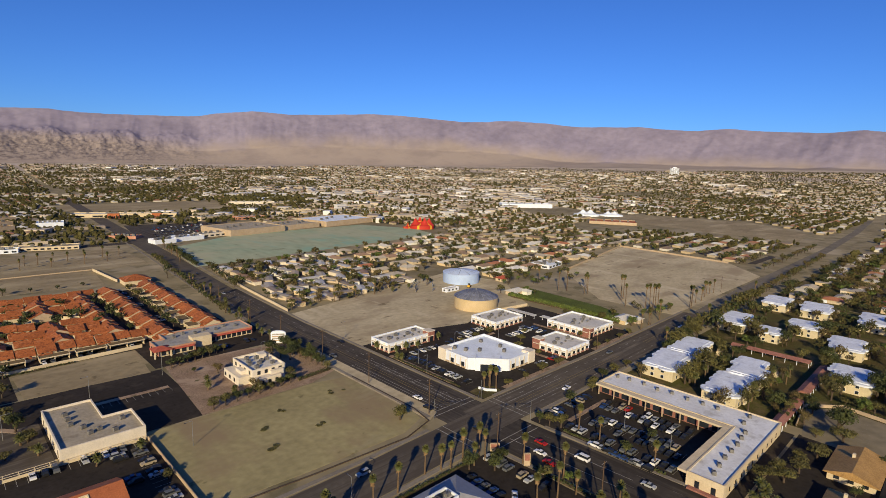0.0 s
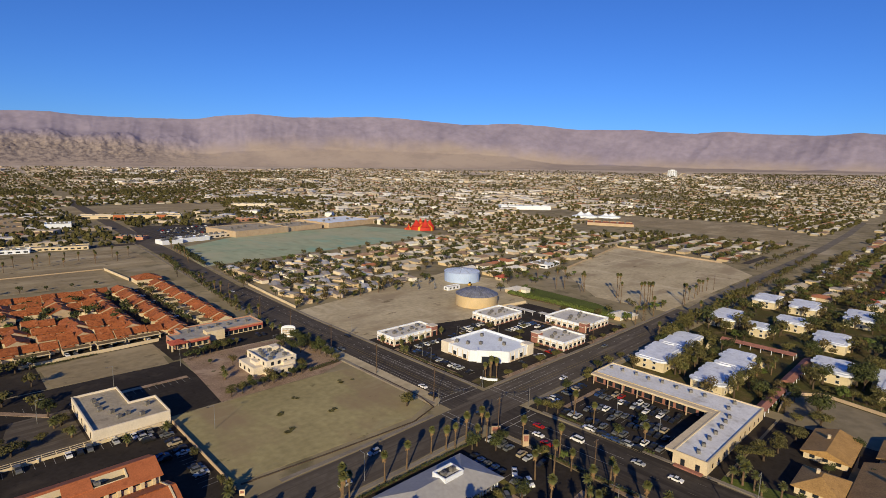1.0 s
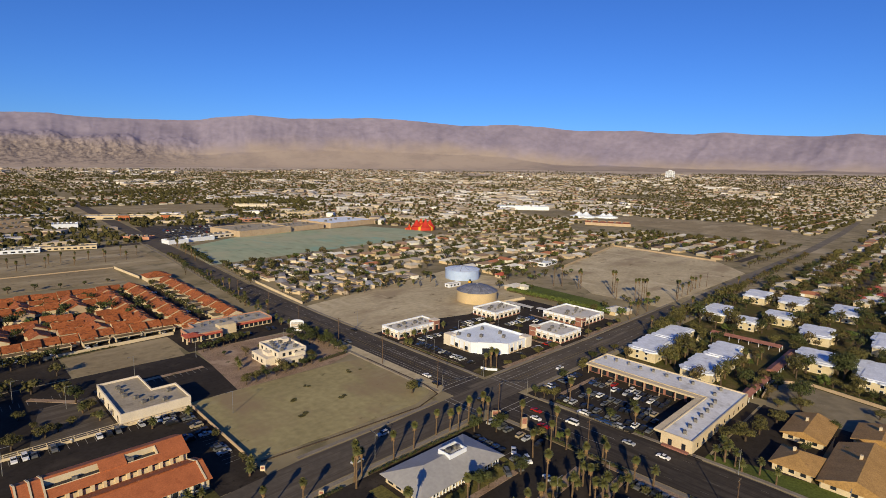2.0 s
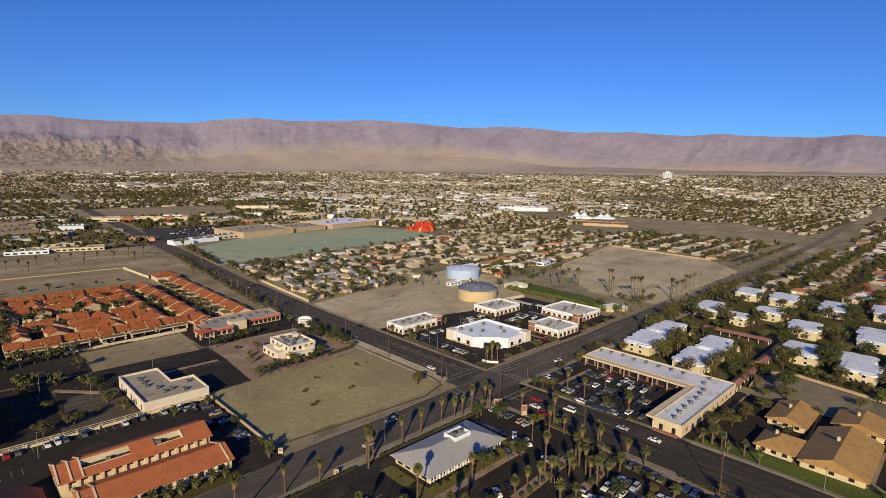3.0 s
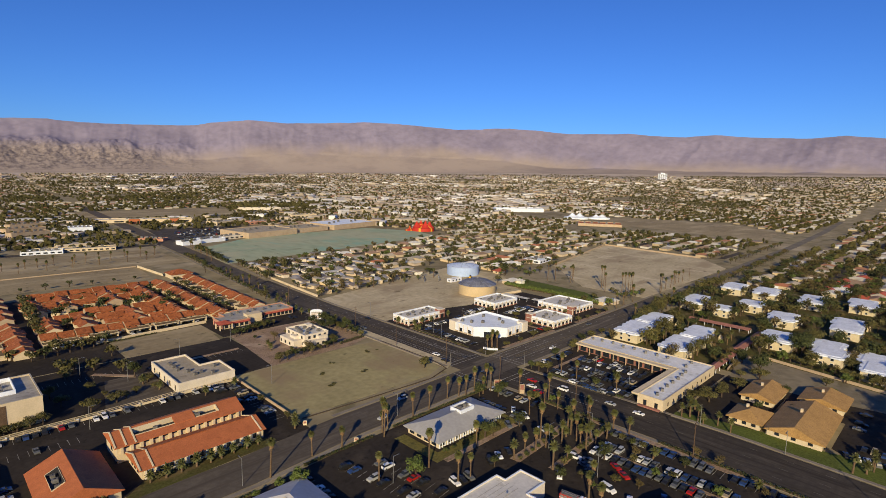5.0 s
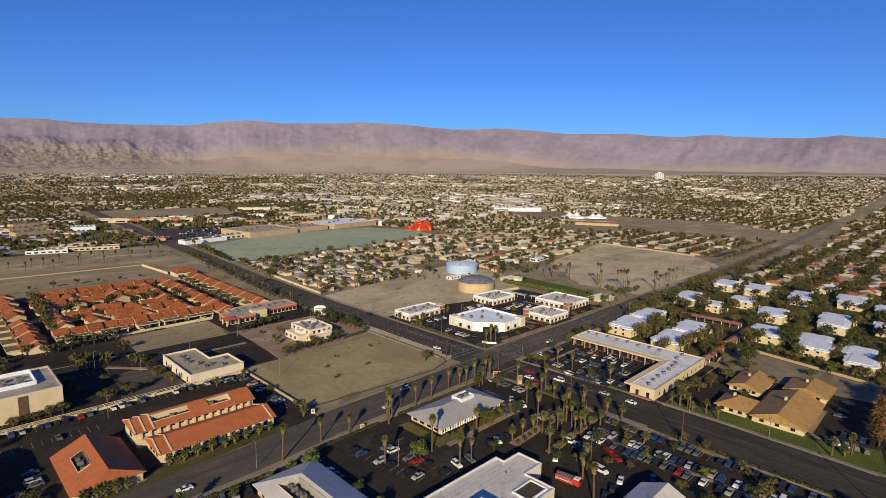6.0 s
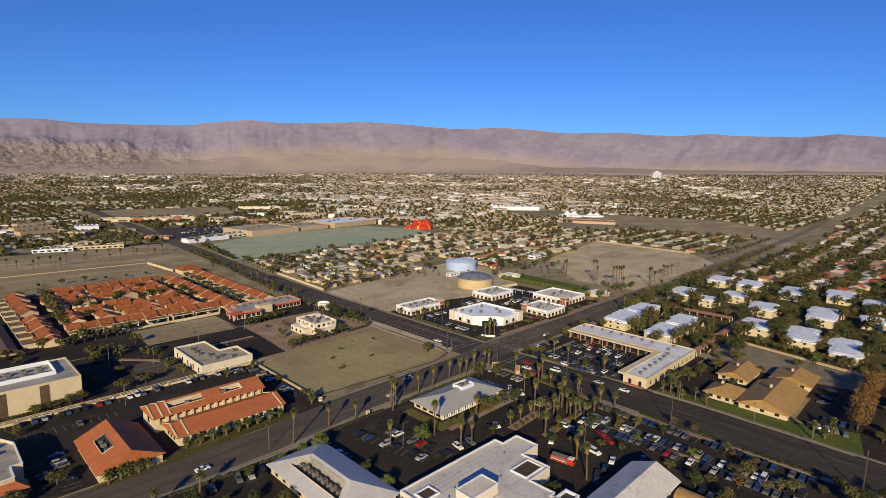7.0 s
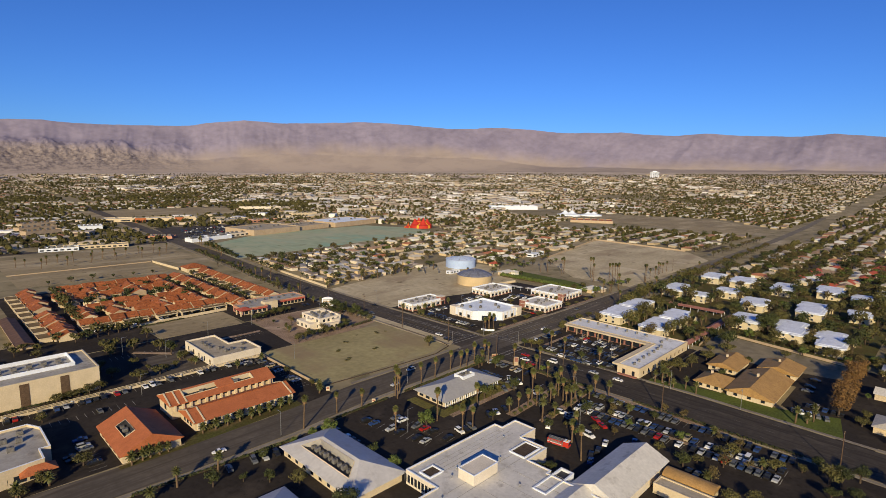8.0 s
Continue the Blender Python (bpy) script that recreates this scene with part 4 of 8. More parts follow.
# ---- water tanks ----
def tank(name, label, x, y, r, h, rise, wall, roof, dome):
    t = thing(name, label, "water tank", x, y)
    part("wall", cyl(bmesh.new(), 0, 0, -0.2, h, r, r, 56), wall, t, smooth=False)
    b = bmesh.new()
    n, k = 28, 7
    rows = []
    for j in range(k + 1):
        f = j / k
        rr = (r + 0.25) * (1 - f)
        z = h + 0.02 + rise * ((1 - (1 - f) ** 2) if dome else f)
        rows.append((rr, z))
    for j in range(k):
        for i in range(n):
            a0, a1 = 2 * math.pi * i / n, 2 * math.pi * (i + 1) / n
            g = 0.0 if not dome else 0.006
            q = [(rows[j][0], a0 + g, rows[j][1]), (rows[j][0], a1 - g, rows[j][1]), (rows[j + 1][0], a1 - g, rows[j + 1][1]), (rows[j + 1][0], a0 + g, rows[j + 1][1])]
            if rows[j + 1][0] < 0.01:
                q = q[:3]
            b.faces.new([b.verts.new((c * math.cos(a), c * math.sin(a), z)) for c, a, z in q])
    part("roof", b, roof, t, "domed grey plate roof" if dome else "shallow cone roof")
    b = bmesh.new()
    for i in range(n if dome else 10):
        a0 = 2 * math.pi * i / (n if dome else 10)
        pts = [((rr + 0.05) * math.cos(a0), (rr + 0.05) * math.sin(a0), z + 0.02) for rr, z in rows]
        w = Vector((-math.sin(a0), math.cos(a0), 0)) * 0.12
        for p, q in zip(pts, pts[1:]):
            p, q = Vector(p), Vector(q)
            b.faces.new([b.verts.new(c + Vector((0, 0, 0.08))) for c in (p - w, p + w, q + w, q - w)])
    part("roof_ribs", b, M_METAL if dome else M_DOME, t)
    b = bmesh.new()
    cyl(b, 0, 0, h + rise - 0.1, h + rise + 0.7, 0.8, 0.8, 12)
    part("hatch", b, M_METAL, t)
    b = bmesh.new()
    ring(b, [((r + 0.3) * math.cos(2 * math.pi * i / 40), (r + 0.3) * math.sin(2 * math.pi * i / 40)) for i in range(40)], 0.25, h - 0.5, h)
    part("rim", b, wall, t)
    return t


tank("water_tank", "squat tan water tank with a ribbed grey dome", 134, 108, 15.5, 8.0, 4.6, M_TANK, M_DOME, True)
tank("water_tank", "squat light blue water tank with a shallow roof", 185, 172, 15.5, 8.4, 2.6, M_BLUE, M_BLUEW, False)


# yard beside the tanks
def pipe_rack(x, y, rz, n):
    t = thing("pipe_rack", "grey upright pipes and valves of the water yard", "pipes", x, y, 0, rz, "pipe racks")
    part("header_pipe", box(bmesh.new(), -0.3, n * 1.3 + 0.3, -0.25, 0.25, 0.4, 0.9), M_METAL, t)
    for i in range(n):
        b = cyl(bmesh.new(), i * 1.3, 0, -0.1, 2.2 + 1.6 * ((i * 7) % 3) / 2, 0.17, 0.17, 8)
        part("riser_pipe", b, M_METAL if i % 2 else M_UNIT, t)


for x, y, rz, n in ((128, 166, 40, 7), (134, 174, 35, 6), (142, 186, 10, 7), (148, 168, 50, 6), (152, 180, 20, 6), (140, 160, 30, 5)):
    pipe_rack(x, y, rz, n)
t, cx, cy = flat_building("pump_house", "low white pump house beside the blue tank", rect(146, 160, 150, 155), 2.8, M_WHITE, M_ROOFL, 0.3)
window(t, "W", 0, 0.9, 1.4, 1.2, -7)
for u in (-4, 0, 4):
    window(t, "S", u, 0.9, 1.6, 1.2, -2.5)
t = thing("wheel_loader", "yellow wheel loader parked between the tanks", "loader", 174, 152, 0.03, 30)
part("body", box(bmesh.new(), -2.6, 0.4, -1.1, 1.1, 0.7, 1.9, 0.12), M_YEL, t)
part("cab", box(bmesh.new(), -0.6, 0.7, -0.8, 0.8, 1.92, 3.1, 0.1), M_GLASS, t)
part("arm", box(bmesh.new(), 0.42, 2.9, -0.7, 0.7, 0.9, 1.3), M_YEL, t)
part("bucket", box(bmesh.new(), 2.92, 3.7, -1.3, 1.3, 0.15, 1.2, 0.15), M_UNIT, t)
for sx in (-1.7, 1.2):
    for sy in (-1.15, 1.15):
        b = cyl(bmesh.new(), 0, 0, -0.25, 0.25, 0.72, 0.72, 12)
        bmesh.ops.transform(b, matrix=pose(sx, sy, 0.72, 90, 0, 0), verts=b.verts)
        part("wheel", b, M_TYRE, t)


def pitched(name, label, x0, x1, y0, y1, eave, rise, wall, roof, gable=False, over=0.8, run=None, category="building", well=None, units=0):
    """A building with one hipped or gabled roof."""
    cx, cy = (x0 + x1) / 2, (y0 + y1) / 2
    t = thing(name, label, category, cx, cy)
    w, d = (x1 - x0) / 2, (y1 - y0) / 2
    b = bmesh.new()
    if gable:
        if well:
            ring(b, rect(-w, w, -d, d), 0.3, -0.2, eave)
            for s in (-1, 1):
                tri = [(s * w, -d, eave), (s * w, d, eave), (s * w, 0, eave + rise * 0.97)] if w >= d else [(-w, s * d, eave), (w, s * d, eave), (0, s * d, eave + rise * 0.97)]
                inn = [(x - (0.3 * s if w >= d else 0), y - (0 if w >= d else 0.3 * s), z) for x, y, z in tri]
                A, B = [b.verts.new(v) for v in tri], [b.verts.new(v) for v in inn]
                b.faces.new(A), b.faces.new(B[::-1])
                for i in range(3):
                    b.faces.new((A[i], A[(i + 1) % 3], B[(i + 1) % 3], B[i]))
        else:
            hip(b, -w, w, -d, d, eave, rise * 0.97, gable=True, thick=eave + 0.2)
    else:
        ring(b, rect(-w, w, -d, d), 0.3, -0.2, eave)
    part("wall", b, wall, t)
    if well:
        well_roof(t, w + over, d + over, eave - 0.02 if not gable else eave - over * 0.2, rise + 0.25, 0 if gable else min(w, d) + over, well, roof, units)
    else:
        b = hip(bmesh.new(), -w - over, w + over, -d - over, d + over, eave - 0.02 if not gable else eave - over * 0.2, rise + 0.25, run, gable=gable)
        part("roof", b, roof, t)
    return t, cx, cy


def slope_hole(bm, quad, f):
    """A roof slope (two eave corners, two ridge corners) with a rectangular opening; returns the opening's corners."""
    e0, e1, r1, r0 = [Vector(q) for q in quad]
    at = lambda u, v: (e0.lerp(e1, u)).lerp(r0.lerp(r1, u), v)
    o = [bm.verts.new(q) for q in (e0, e1, r1, r0)]
    inner = [at(f[0], f[2]), at(f[1], f[2]), at(f[1], f[3]), at(f[0], f[3])]
    n = [bm.verts.new(q) for q in inner]
    for i in range(4):
        j = (i + 1) % 4
        bm.faces.new((o[i], o[j], n[j], n[i]))
    return inner


def well_roof(t, w, d, z, rise, run, f, roof, units, wall=M_CREAM):
    """A roof with its ridge along the longer side and a machine well cut into its near long slope (south or west)."""
    b = bmesh.new()
    if w >= d:
        e, a, c = [(-w, -d), (w, -d), (w, d), (-w, d)], (-w + run, 0), (w - run, 0)
    else:
        e, a, c = [(-w, d), (-w, -d), (w, -d), (w, d)], (0, d - run), (0, -d + run)
    E = [(*p, z) for p in e]
    A, C = (*a, z + rise), (*c, z + rise)
    hole = slope_hole(b, (E[0], E[1], C, A), f)
    V = [b.verts.new(p) for p in E] + [b.verts.new(A), b.verts.new(C)]
    lo = [b.verts.new((p[0], p[1], z - 0.25)) for p in E]
    b.faces.new((V[2], V[3], V[4], V[5])), b.faces.new((V[1], V[2], V[5])), b.faces.new((V[3], V[0], V[4])), b.faces.new(lo[::-1])
    for i in range(4):
        b.faces.new((lo[i], lo[(i + 1) % 4], V[(i + 1) % 4], V[i]))
    bmesh.ops.remove_doubles(b, verts=b.verts, dist=0.001)
    part("roof", b, roof, t)
    fl = hole[0].z - 0.5
    b = bmesh.new()
    top = [p + Vector((0, 0, 0.25)) for p in hole]
    for i in range(4):
        p, q = hole[i], hole[(i + 1) % 4]
        s = (hole[0] + hole[2]) / 2
        off = lambda v: v + (v - s).normalized() * 0.3
        P, Q = off(top[i]), off(top[(i + 1) % 4])
        b.faces.new([b.verts.new(v) for v in (top[i], top[(i + 1) % 4], Q, P)])
        b.faces.new([b.verts.new(v) for v in (P, Q, off(q), off(p))])
    part("roof_well", b, wall, t, "pale rim round a well sunk into the roof slope")
    b = bmesh.new()
    for i in range(4):
        p, q = hole[i], hole[(i + 1) % 4]
        b.faces.new([b.verts.new(v) for v in (Vector((p.x, p.y, fl)), Vector((q.x, q.y, fl)), top[(i + 1) % 4], top[i])])
    # Pavilion only: dark colour gives the sunlit well walls a pit's shade.
    part("well_wall", b, M_ROOFG if roof == M_SHEET else M_CREAM if w > 20 else M_DARK, t, "plain walls of the well")
    b = bmesh.new()
    b.faces.new([b.verts.new((p.x, p.y, fl)) for p in hole])
    part("well_floor", b, M_DARK, t)
    for i in range(units):
        u = (i + 0.5) / units
        m = (hole[0].lerp(hole[1], u) + hole[3].lerp(hole[2], u)) / 2
        ac_unit(t, m.x, m.y, fl, 0.8 + 0.25 * (i % 2))


def roof_well(t, x0, x1, y0, y1, z0, z1, n=3, wall=M_WHITE):
    """A framed pit in a sloping roof, with machines in it."""
    b = bmesh.new()
    ring(b, rect(x0, x1, y0, y1), 0.4, z0, z1)
    part("roof_well", b, wall, t, "framed well sunk into the roof")
    b = bmesh.new()
    box(b, x0 + 0.4, x1 - 0.4, y0 + 0.4, y1 - 0.4, z0, z1 - 0.9)
    part("well_floor", b, M_DARK, t)
    for i in range(n):
        f = (i + 0.5) / n
        ln = (x1 - x0) > (y1 - y0)
        ac_unit(t, x0 + (x1 - x0) * (f if ln else 0.5), y0 + (y1 - y0) * (0.5 if ln else f), z1 - 0.9, 1.0)


t, cx, cy = pitched("red_roof_hut", "small hut under a bright red hipped roof", 211, 220, 147, 155, 2.8, 1.8, M_CREAM, M_REDTILE, False, 0.7)
window(t, "W", 0, 0.9, 1.4, 1.2, -4.5)

def verge_band(t, x, d, z, rise, w=0.5):
    """A raised cream band that runs over a gable roof from eave to eave."""
    b = bmesh.new()
    prof = [(-d, z), (0, z + rise), (d, z)]
    rows = [[b.verts.new((x + dx, y, h + dz)) for y, h in prof] for dx, dz in ((0, -0.1), (0, 0.28), (w, 0.28), (w, -0.1))]
    for k in range(3):
        for i in range(2):
            b.faces.new((rows[k][i], rows[k][i + 1], rows[k + 1][i + 1], rows[k + 1][i]))
    part("verge_band", b, M_CREAM, t, "cream band over the tiles")


def roof_bridge(t, w, d, z, rise, u0, u1, v0, v1):
    """A strip of tiled roof that parts one long well of a south slope into two."""
    b = bmesh.new()
    top, low = ([b.verts.new((-w + 2 * w * u, -d * (1 - v), z + rise * v + h)) for u, v in ((u0, v0), (u1, v0), (u1, v1), (u0, v1))] for h in (0.29, -0.3))
    b.faces.new(top), b.faces.new(low[::-1])
    for i in range(4):
        b.faces.new((low[i], low[(i + 1) % 4], top[(i + 1) % 4], top[i]))
    part("roof_bridge", b, M_TILEB, t)


# building with two long tiled gables, and its hipped neighbour
t, cx, cy = pitched("tiled_office", "long cream building with a raised orange tiled gable roof", -153, -109.5, 16.4, 30, 6.1, 2.7, M_CREAM, M_TILEB, True, well=(0.15, 0.8, 0.42, 0.84), units=2)
roof_bridge(t, 22.55, 7.6, 5.94, 2.95, 0.45, 0.61, 0.38, 0.88)
for i in range(14):
    part("clerestory_pier", box(bmesh.new(), -20.8 + i * 3.1, -19.9 + i * 3.1, -7.5, -6.78, 3.2, 5.8), M_CREAM, t, "cream pier between clerestory windows")
    if i < 13:
        window(t, "S", -18.8 + i * 3.1, 4.9, 1.5, 0.7, -6.8)
window(t, "W", 0, 2.4, 1.8, 2.2, -21.75)
for x in (-22.5, -19.2, -16.2):
    verge_band(t, x, 7.6, 5.94, 2.95)
t, cx, cy = pitched("tiled_office", "long cream building with an orange tiled gable roof beside the street", -150, -108.5, 0.5, 15.0, 3.7, 2.5, M_CREAM, M_TILEB, True)
for i in range(12):
    window(t, "S", -18 + i * 3.2, 0.9, 1.5, 1.9, -7.25, frame_mat=M_WHITE)
for i in range(13):
    part("wall_pier", box(bmesh.new(), -19.9 + i * 3.2, -19.3 + i * 3.2, -7.7, -7.2, -0.1, 3.3), M_OFFW, t)
for u in (-3, 0.0, 3):
    window(t, "W", u, 1.0, 1.3, 2.2, -20.75)
for x in (-21.5, -17.6, 19.4):
    verge_band(t, x, 8.05, 3.54, 2.75)
part("ridge_tiles", box(bmesh.new(), -21.4, 21.4, -0.2, 0.2, 6.3, 6.52), M_TILE, t)
t, cx, cy = pitched("tiled_pavilion", "pavilion with a steep orange tiled gable roof and dark well", -176.5, -157.5, -6, 22.5, 3.4, 4.6, M_CREAM, M_TILEB, True, 0.9, well=(0.32, 0.68, 0.4, 0.72), units=3)
for i in range(5):
    window(t, "W", -10 + i * 5, 0.8, 2.2, 1.9, -9.5)
for i in range(3):
    window(t, "S", -5 + i * 5, 0.8, 2.0, 1.9, -14.25)

# tall pale industrial hall
t, cx, cy = flat_building("industrial_hall", "tall pale concrete industrial hall with dark wall recesses", rect(-225, -165, 70, 100), 10.8, M_CREAM, M_ROOFG, 0.6, M_ROOFG)
for u in (-178, -192, -206):
    b = bmesh.new()
    box(b, u - 1.6 - cx, u + 1.6 - cx, 69.86 - cy, 70.1 - cy, -0.1, 9.8)
    part("wall_recess", b, M_WOOD, t, "dark brown full-height panel")
b = bmesh.new()
ring(b, [(x - cx, y - cy) for x, y in rect(-212, -172, 80, 97)], 0.3, 9.8, 11.9)
part("roof_screen", b, M_WHITE, t, "white screen wall round the roof machines")
for i in range(14):
    ac_unit(t, -209 + (i % 7) * 5.4 - cx, 84 + (i // 7) * 6 - cy, 9.8, 1.3)

# low grey office at the western edge
t, cx, cy = flat_building("low_office", "low grey-roofed office with pale parapet walls", [(-214, 2), (-196, 4), (-196, 12), (-193, 12), (-193, 30), (-196, 36), (-214, 36)], 6.0, M_CREAM, M_ROOFG, 0.8, M_WHITE)
for x, y in ((-204, 26), (-200, 24), (-203, 18), (-208, 20), (-199, 30)):
    ac_unit(t, x - cx, y - cy, 5.2, 1.2)
for i in range(4):
    window(t, "S", -211 + i * 4 - cx, 0.8, 2.4, 2.2, 3 - cy)
b = bmesh.new()
hip(b, -203 - cx, -193 - cx, 0 - cy, 6 - cy, 3.4, 1.6)
part("tiled_porch", b, M_TILEB, t, "small orange tiled porch roof")

# hipped offices
t, cx, cy = pitched("hipped_office", "white office under a broad pale hipped roof with a roof well", -134.5, -115, -79, -38.5, 3.4, 3.8, M_CREAM, M_SHEET, False, 1.2, well=(0.1, 0.9, 0.4, 0.86), units=9)
for i in range(8):
    window(t, "W", -17 + i * 4.8, 0.8, 1.4, 1.8, -9.75)
t, cx, cy = pitched("hipped_office", "cream office under a light grey hipped sheet roof", -66, -30, -50.5, -33.5, 2.9, 3.1, M_CREAM, M_SHEETG, False, 1.4)
roof_well(t, 0, 8, -2.5, 3.2, 4.8, 6.9, 2)
for i in range(26):
    part("wall_fin", box(bmesh.new(), -17.8 + i * 1.4, -17.5 + i * 1.4, -8.9, -8.52, -0.1, 2.9), M_WHITE, t)
for i in range(9):
    window(t, "S", -16 + i * 4.0, 0.7, 2.0, 1.8, -8.5)
    if i < 4:
        window(t, "W", -6 + i * 4.0, 0.7, 2.2, 1.8, -18)
t, cx, cy = pitched("hipped_office", "office under a grey hipped roof with a small roof vent", -166, -148, -92, -62, 4.0, 3.6, M_CREAM, M_SHEET, False, 1.2)
ac_unit(t, -2, 6, 7.0, 1.0)

# civic building with a white flat roof
C_PTS = [(-124, -140), (-84, -140), (-84, -114), (-82, -114), (-82, -105), (-71, -105), (-71, -94), (-62, -94), (-62, -84.5), (-70, -84.5), (-70, -81), (-115, -81), (-115, -95), (-124, -95)]
t, cx, cy = flat_building("civic_building", "large civic building with a white flat roof and stepped outline", C_PTS, 5.0, M_OFFW, M_ROOFL, 0.35, M_WHITE)
b = bmesh.new()
box(b, -106 - cx, -94.5 - cx, -102 - cy, -95.5 - cy, 4.5, 8.0)
p = part("penthouse", b, M_OFFW, t, "white box-shaped penthouse on the roof")
b = bmesh.new()
ring(b, [(x - cx, y - cy) for x, y in rect(-106.15, -94.35, -102.15, -95.35)], 0.4, 8.01, 8.2)
part("penthouse_cap", b, M_WHITE, p)
for k in range(6):
    part("roof_seam", box(bmesh.new(), -114.5 - cx, -70.5 - cx, -84.5 - k * 1.8 * (2 if k > 3 else 1) - cy, -84.38 - k * 1.8 * (2 if k > 3 else 1) - cy, 4.6, 4.7), M_ROOFG, t)
for k in range(5):
    part("roof_seam", box(bmesh.new(), -113 + k * 7.6 - cx, -112.88 + k * 7.6 - cx, -139 - cy, -105 - cy, 4.6, 4.7), M_ROOFG, t)
for x, y in ((-107.5, -94), (-103, -92), (-112, -108), (-105, -118), (-88, -98), (-76, -90), (-118, -100), (-96, -112)):
    b = bmesh.new()
    cyl(b, x - cx, y - cy, 4.5, 5.4, 0.2, 0.2, 8)
    cyl(b, x - cx, y - cy, 5.4, 5.7, 0.34, 0.16, 8)
    part("roof_vent", b, M_METAL, t)
# Kerbs with dark slabs stand in for two dark courts sunk into the building.
for x0, x1, y0, y1 in ((-113, -107, -90, -85), (-82, -72.5, -103.5, -97)):
    b = bmesh.new()
    ring(b, [(x - cx, y - cy) for x, y in rect(x0, x1, y0, y1)], 0.4, 4.6, 5.2)
    q = part("skylight_kerb", b, M_WHITE, t)
    b = bmesh.new()
    box(b, x0 + 0.4 - cx, x1 - 0.4 - cx, y0 + 0.4 - cy, y1 - 0.4 - cy, 4.6, 4.72)
    part("dark_opening", b, M_BARK, q)
for i in range(8):
    window(t, "W", -92 + i * 1.35 * 1.2 - cy, 1.0, 0.9, 2.4, -115 - cx)
t, cx, cy = flat_building("garden_wing", "narrow white garden wing with a trough roof", rect(-94, -78, -120, -115.3), 5.0, M_WHITE, M_DARK, 0.8, M_WHITE)
t, cx, cy = pitched("assembly_hall", "assembly hall under a bright white metal gable roof", -82, -48, -137, -122.5, 4.6, 3.2, M_OFFW, M_ROOFL, True, 1.0)
t, cx, cy = pitched("assembly_wing", "lower wing with a white metal gable roof", -94, -82.4, -132, -121, 4.0, 2.2, M_OFFW, M_ROOFL, True, 0.8)
t = thing("vaulted_hall", "long hall under a brown barrel roof", "building", -51, -146.5)
b = bmesh.new()
box(b, -3, 3, -7.6, 7.6, -0.1, 2.4)
part("wall", b, M_CREAM, t)
b = bmesh.new()
for i in range(10):
    a0, a1 = math.pi * i / 10, math.pi * (i + 1) / 10
    q = [(3.3 * math.cos(a0), 2.4 + 1.7 * math.sin(a0)), (3.3 * math.cos(a1), 2.4 + 1.7 * math.sin(a1))]
    b.faces.new([b.verts.new((x, y, z)) for (x, z), y in ((q[0], -8), (q[0], 8), (q[1], 8), (q[1], -8))])
for y in (-8, 8):
    b.faces.new([b.verts.new((3.3 * math.cos(math.pi * i / 10), y, 2.4 + 1.7 * math.sin(math.pi * i / 10))) for i in range(11)])
part("barrel_roof", b, M_SHAKE, t)
t, cx, cy = flat_building("low_shed", "low cream shed behind the assembly hall", rect(-62, -56.5, -172, -139), 3.4, M_CREAM, M_ROOFT, 0.3)

# brown-roofed houses by the lawn
for x0, x1, y0, y1, ev, rs, gb, lb in ((38, 53, -128, -116.5, 2.9, 2.6, False, "cream cottage with a golden-brown shake roof and a cream chimney"),
                                      (37, 71, -149, -130.5, 3.0, 3.6, True, "broad cream house with a big golden-brown shake roof"),
                                      (80, 97, -149, -133, 3.0, 2.4, True, "cream house wing with a brown shake roof"),
                                      (66, 88, -126, -113, 3.0, 2.2, True, "cream house with a brown shake roof behind the court")):
    t, cx, cy = pitched("shake_house", lb, x0, x1, y0, y1, ev, rs, M_CREAM, M_SHAKE, gb, 1.1)
    w, d = (x1 - x0) / 2, (y1 - y0) / 2
    for i in range(3):
        window(t, "W", -d * 0.6 + i * d * 0.6, 1.0, 1.4, 1.3, -w)
    b = bmesh.new()
    box(b, 1, 2.1, 1, 1.9, ev, ev + rs + 0.9)
    part("chimney", b, M_CREAM, t)


# ---- apartment blocks ----
arg = random.Random(3)


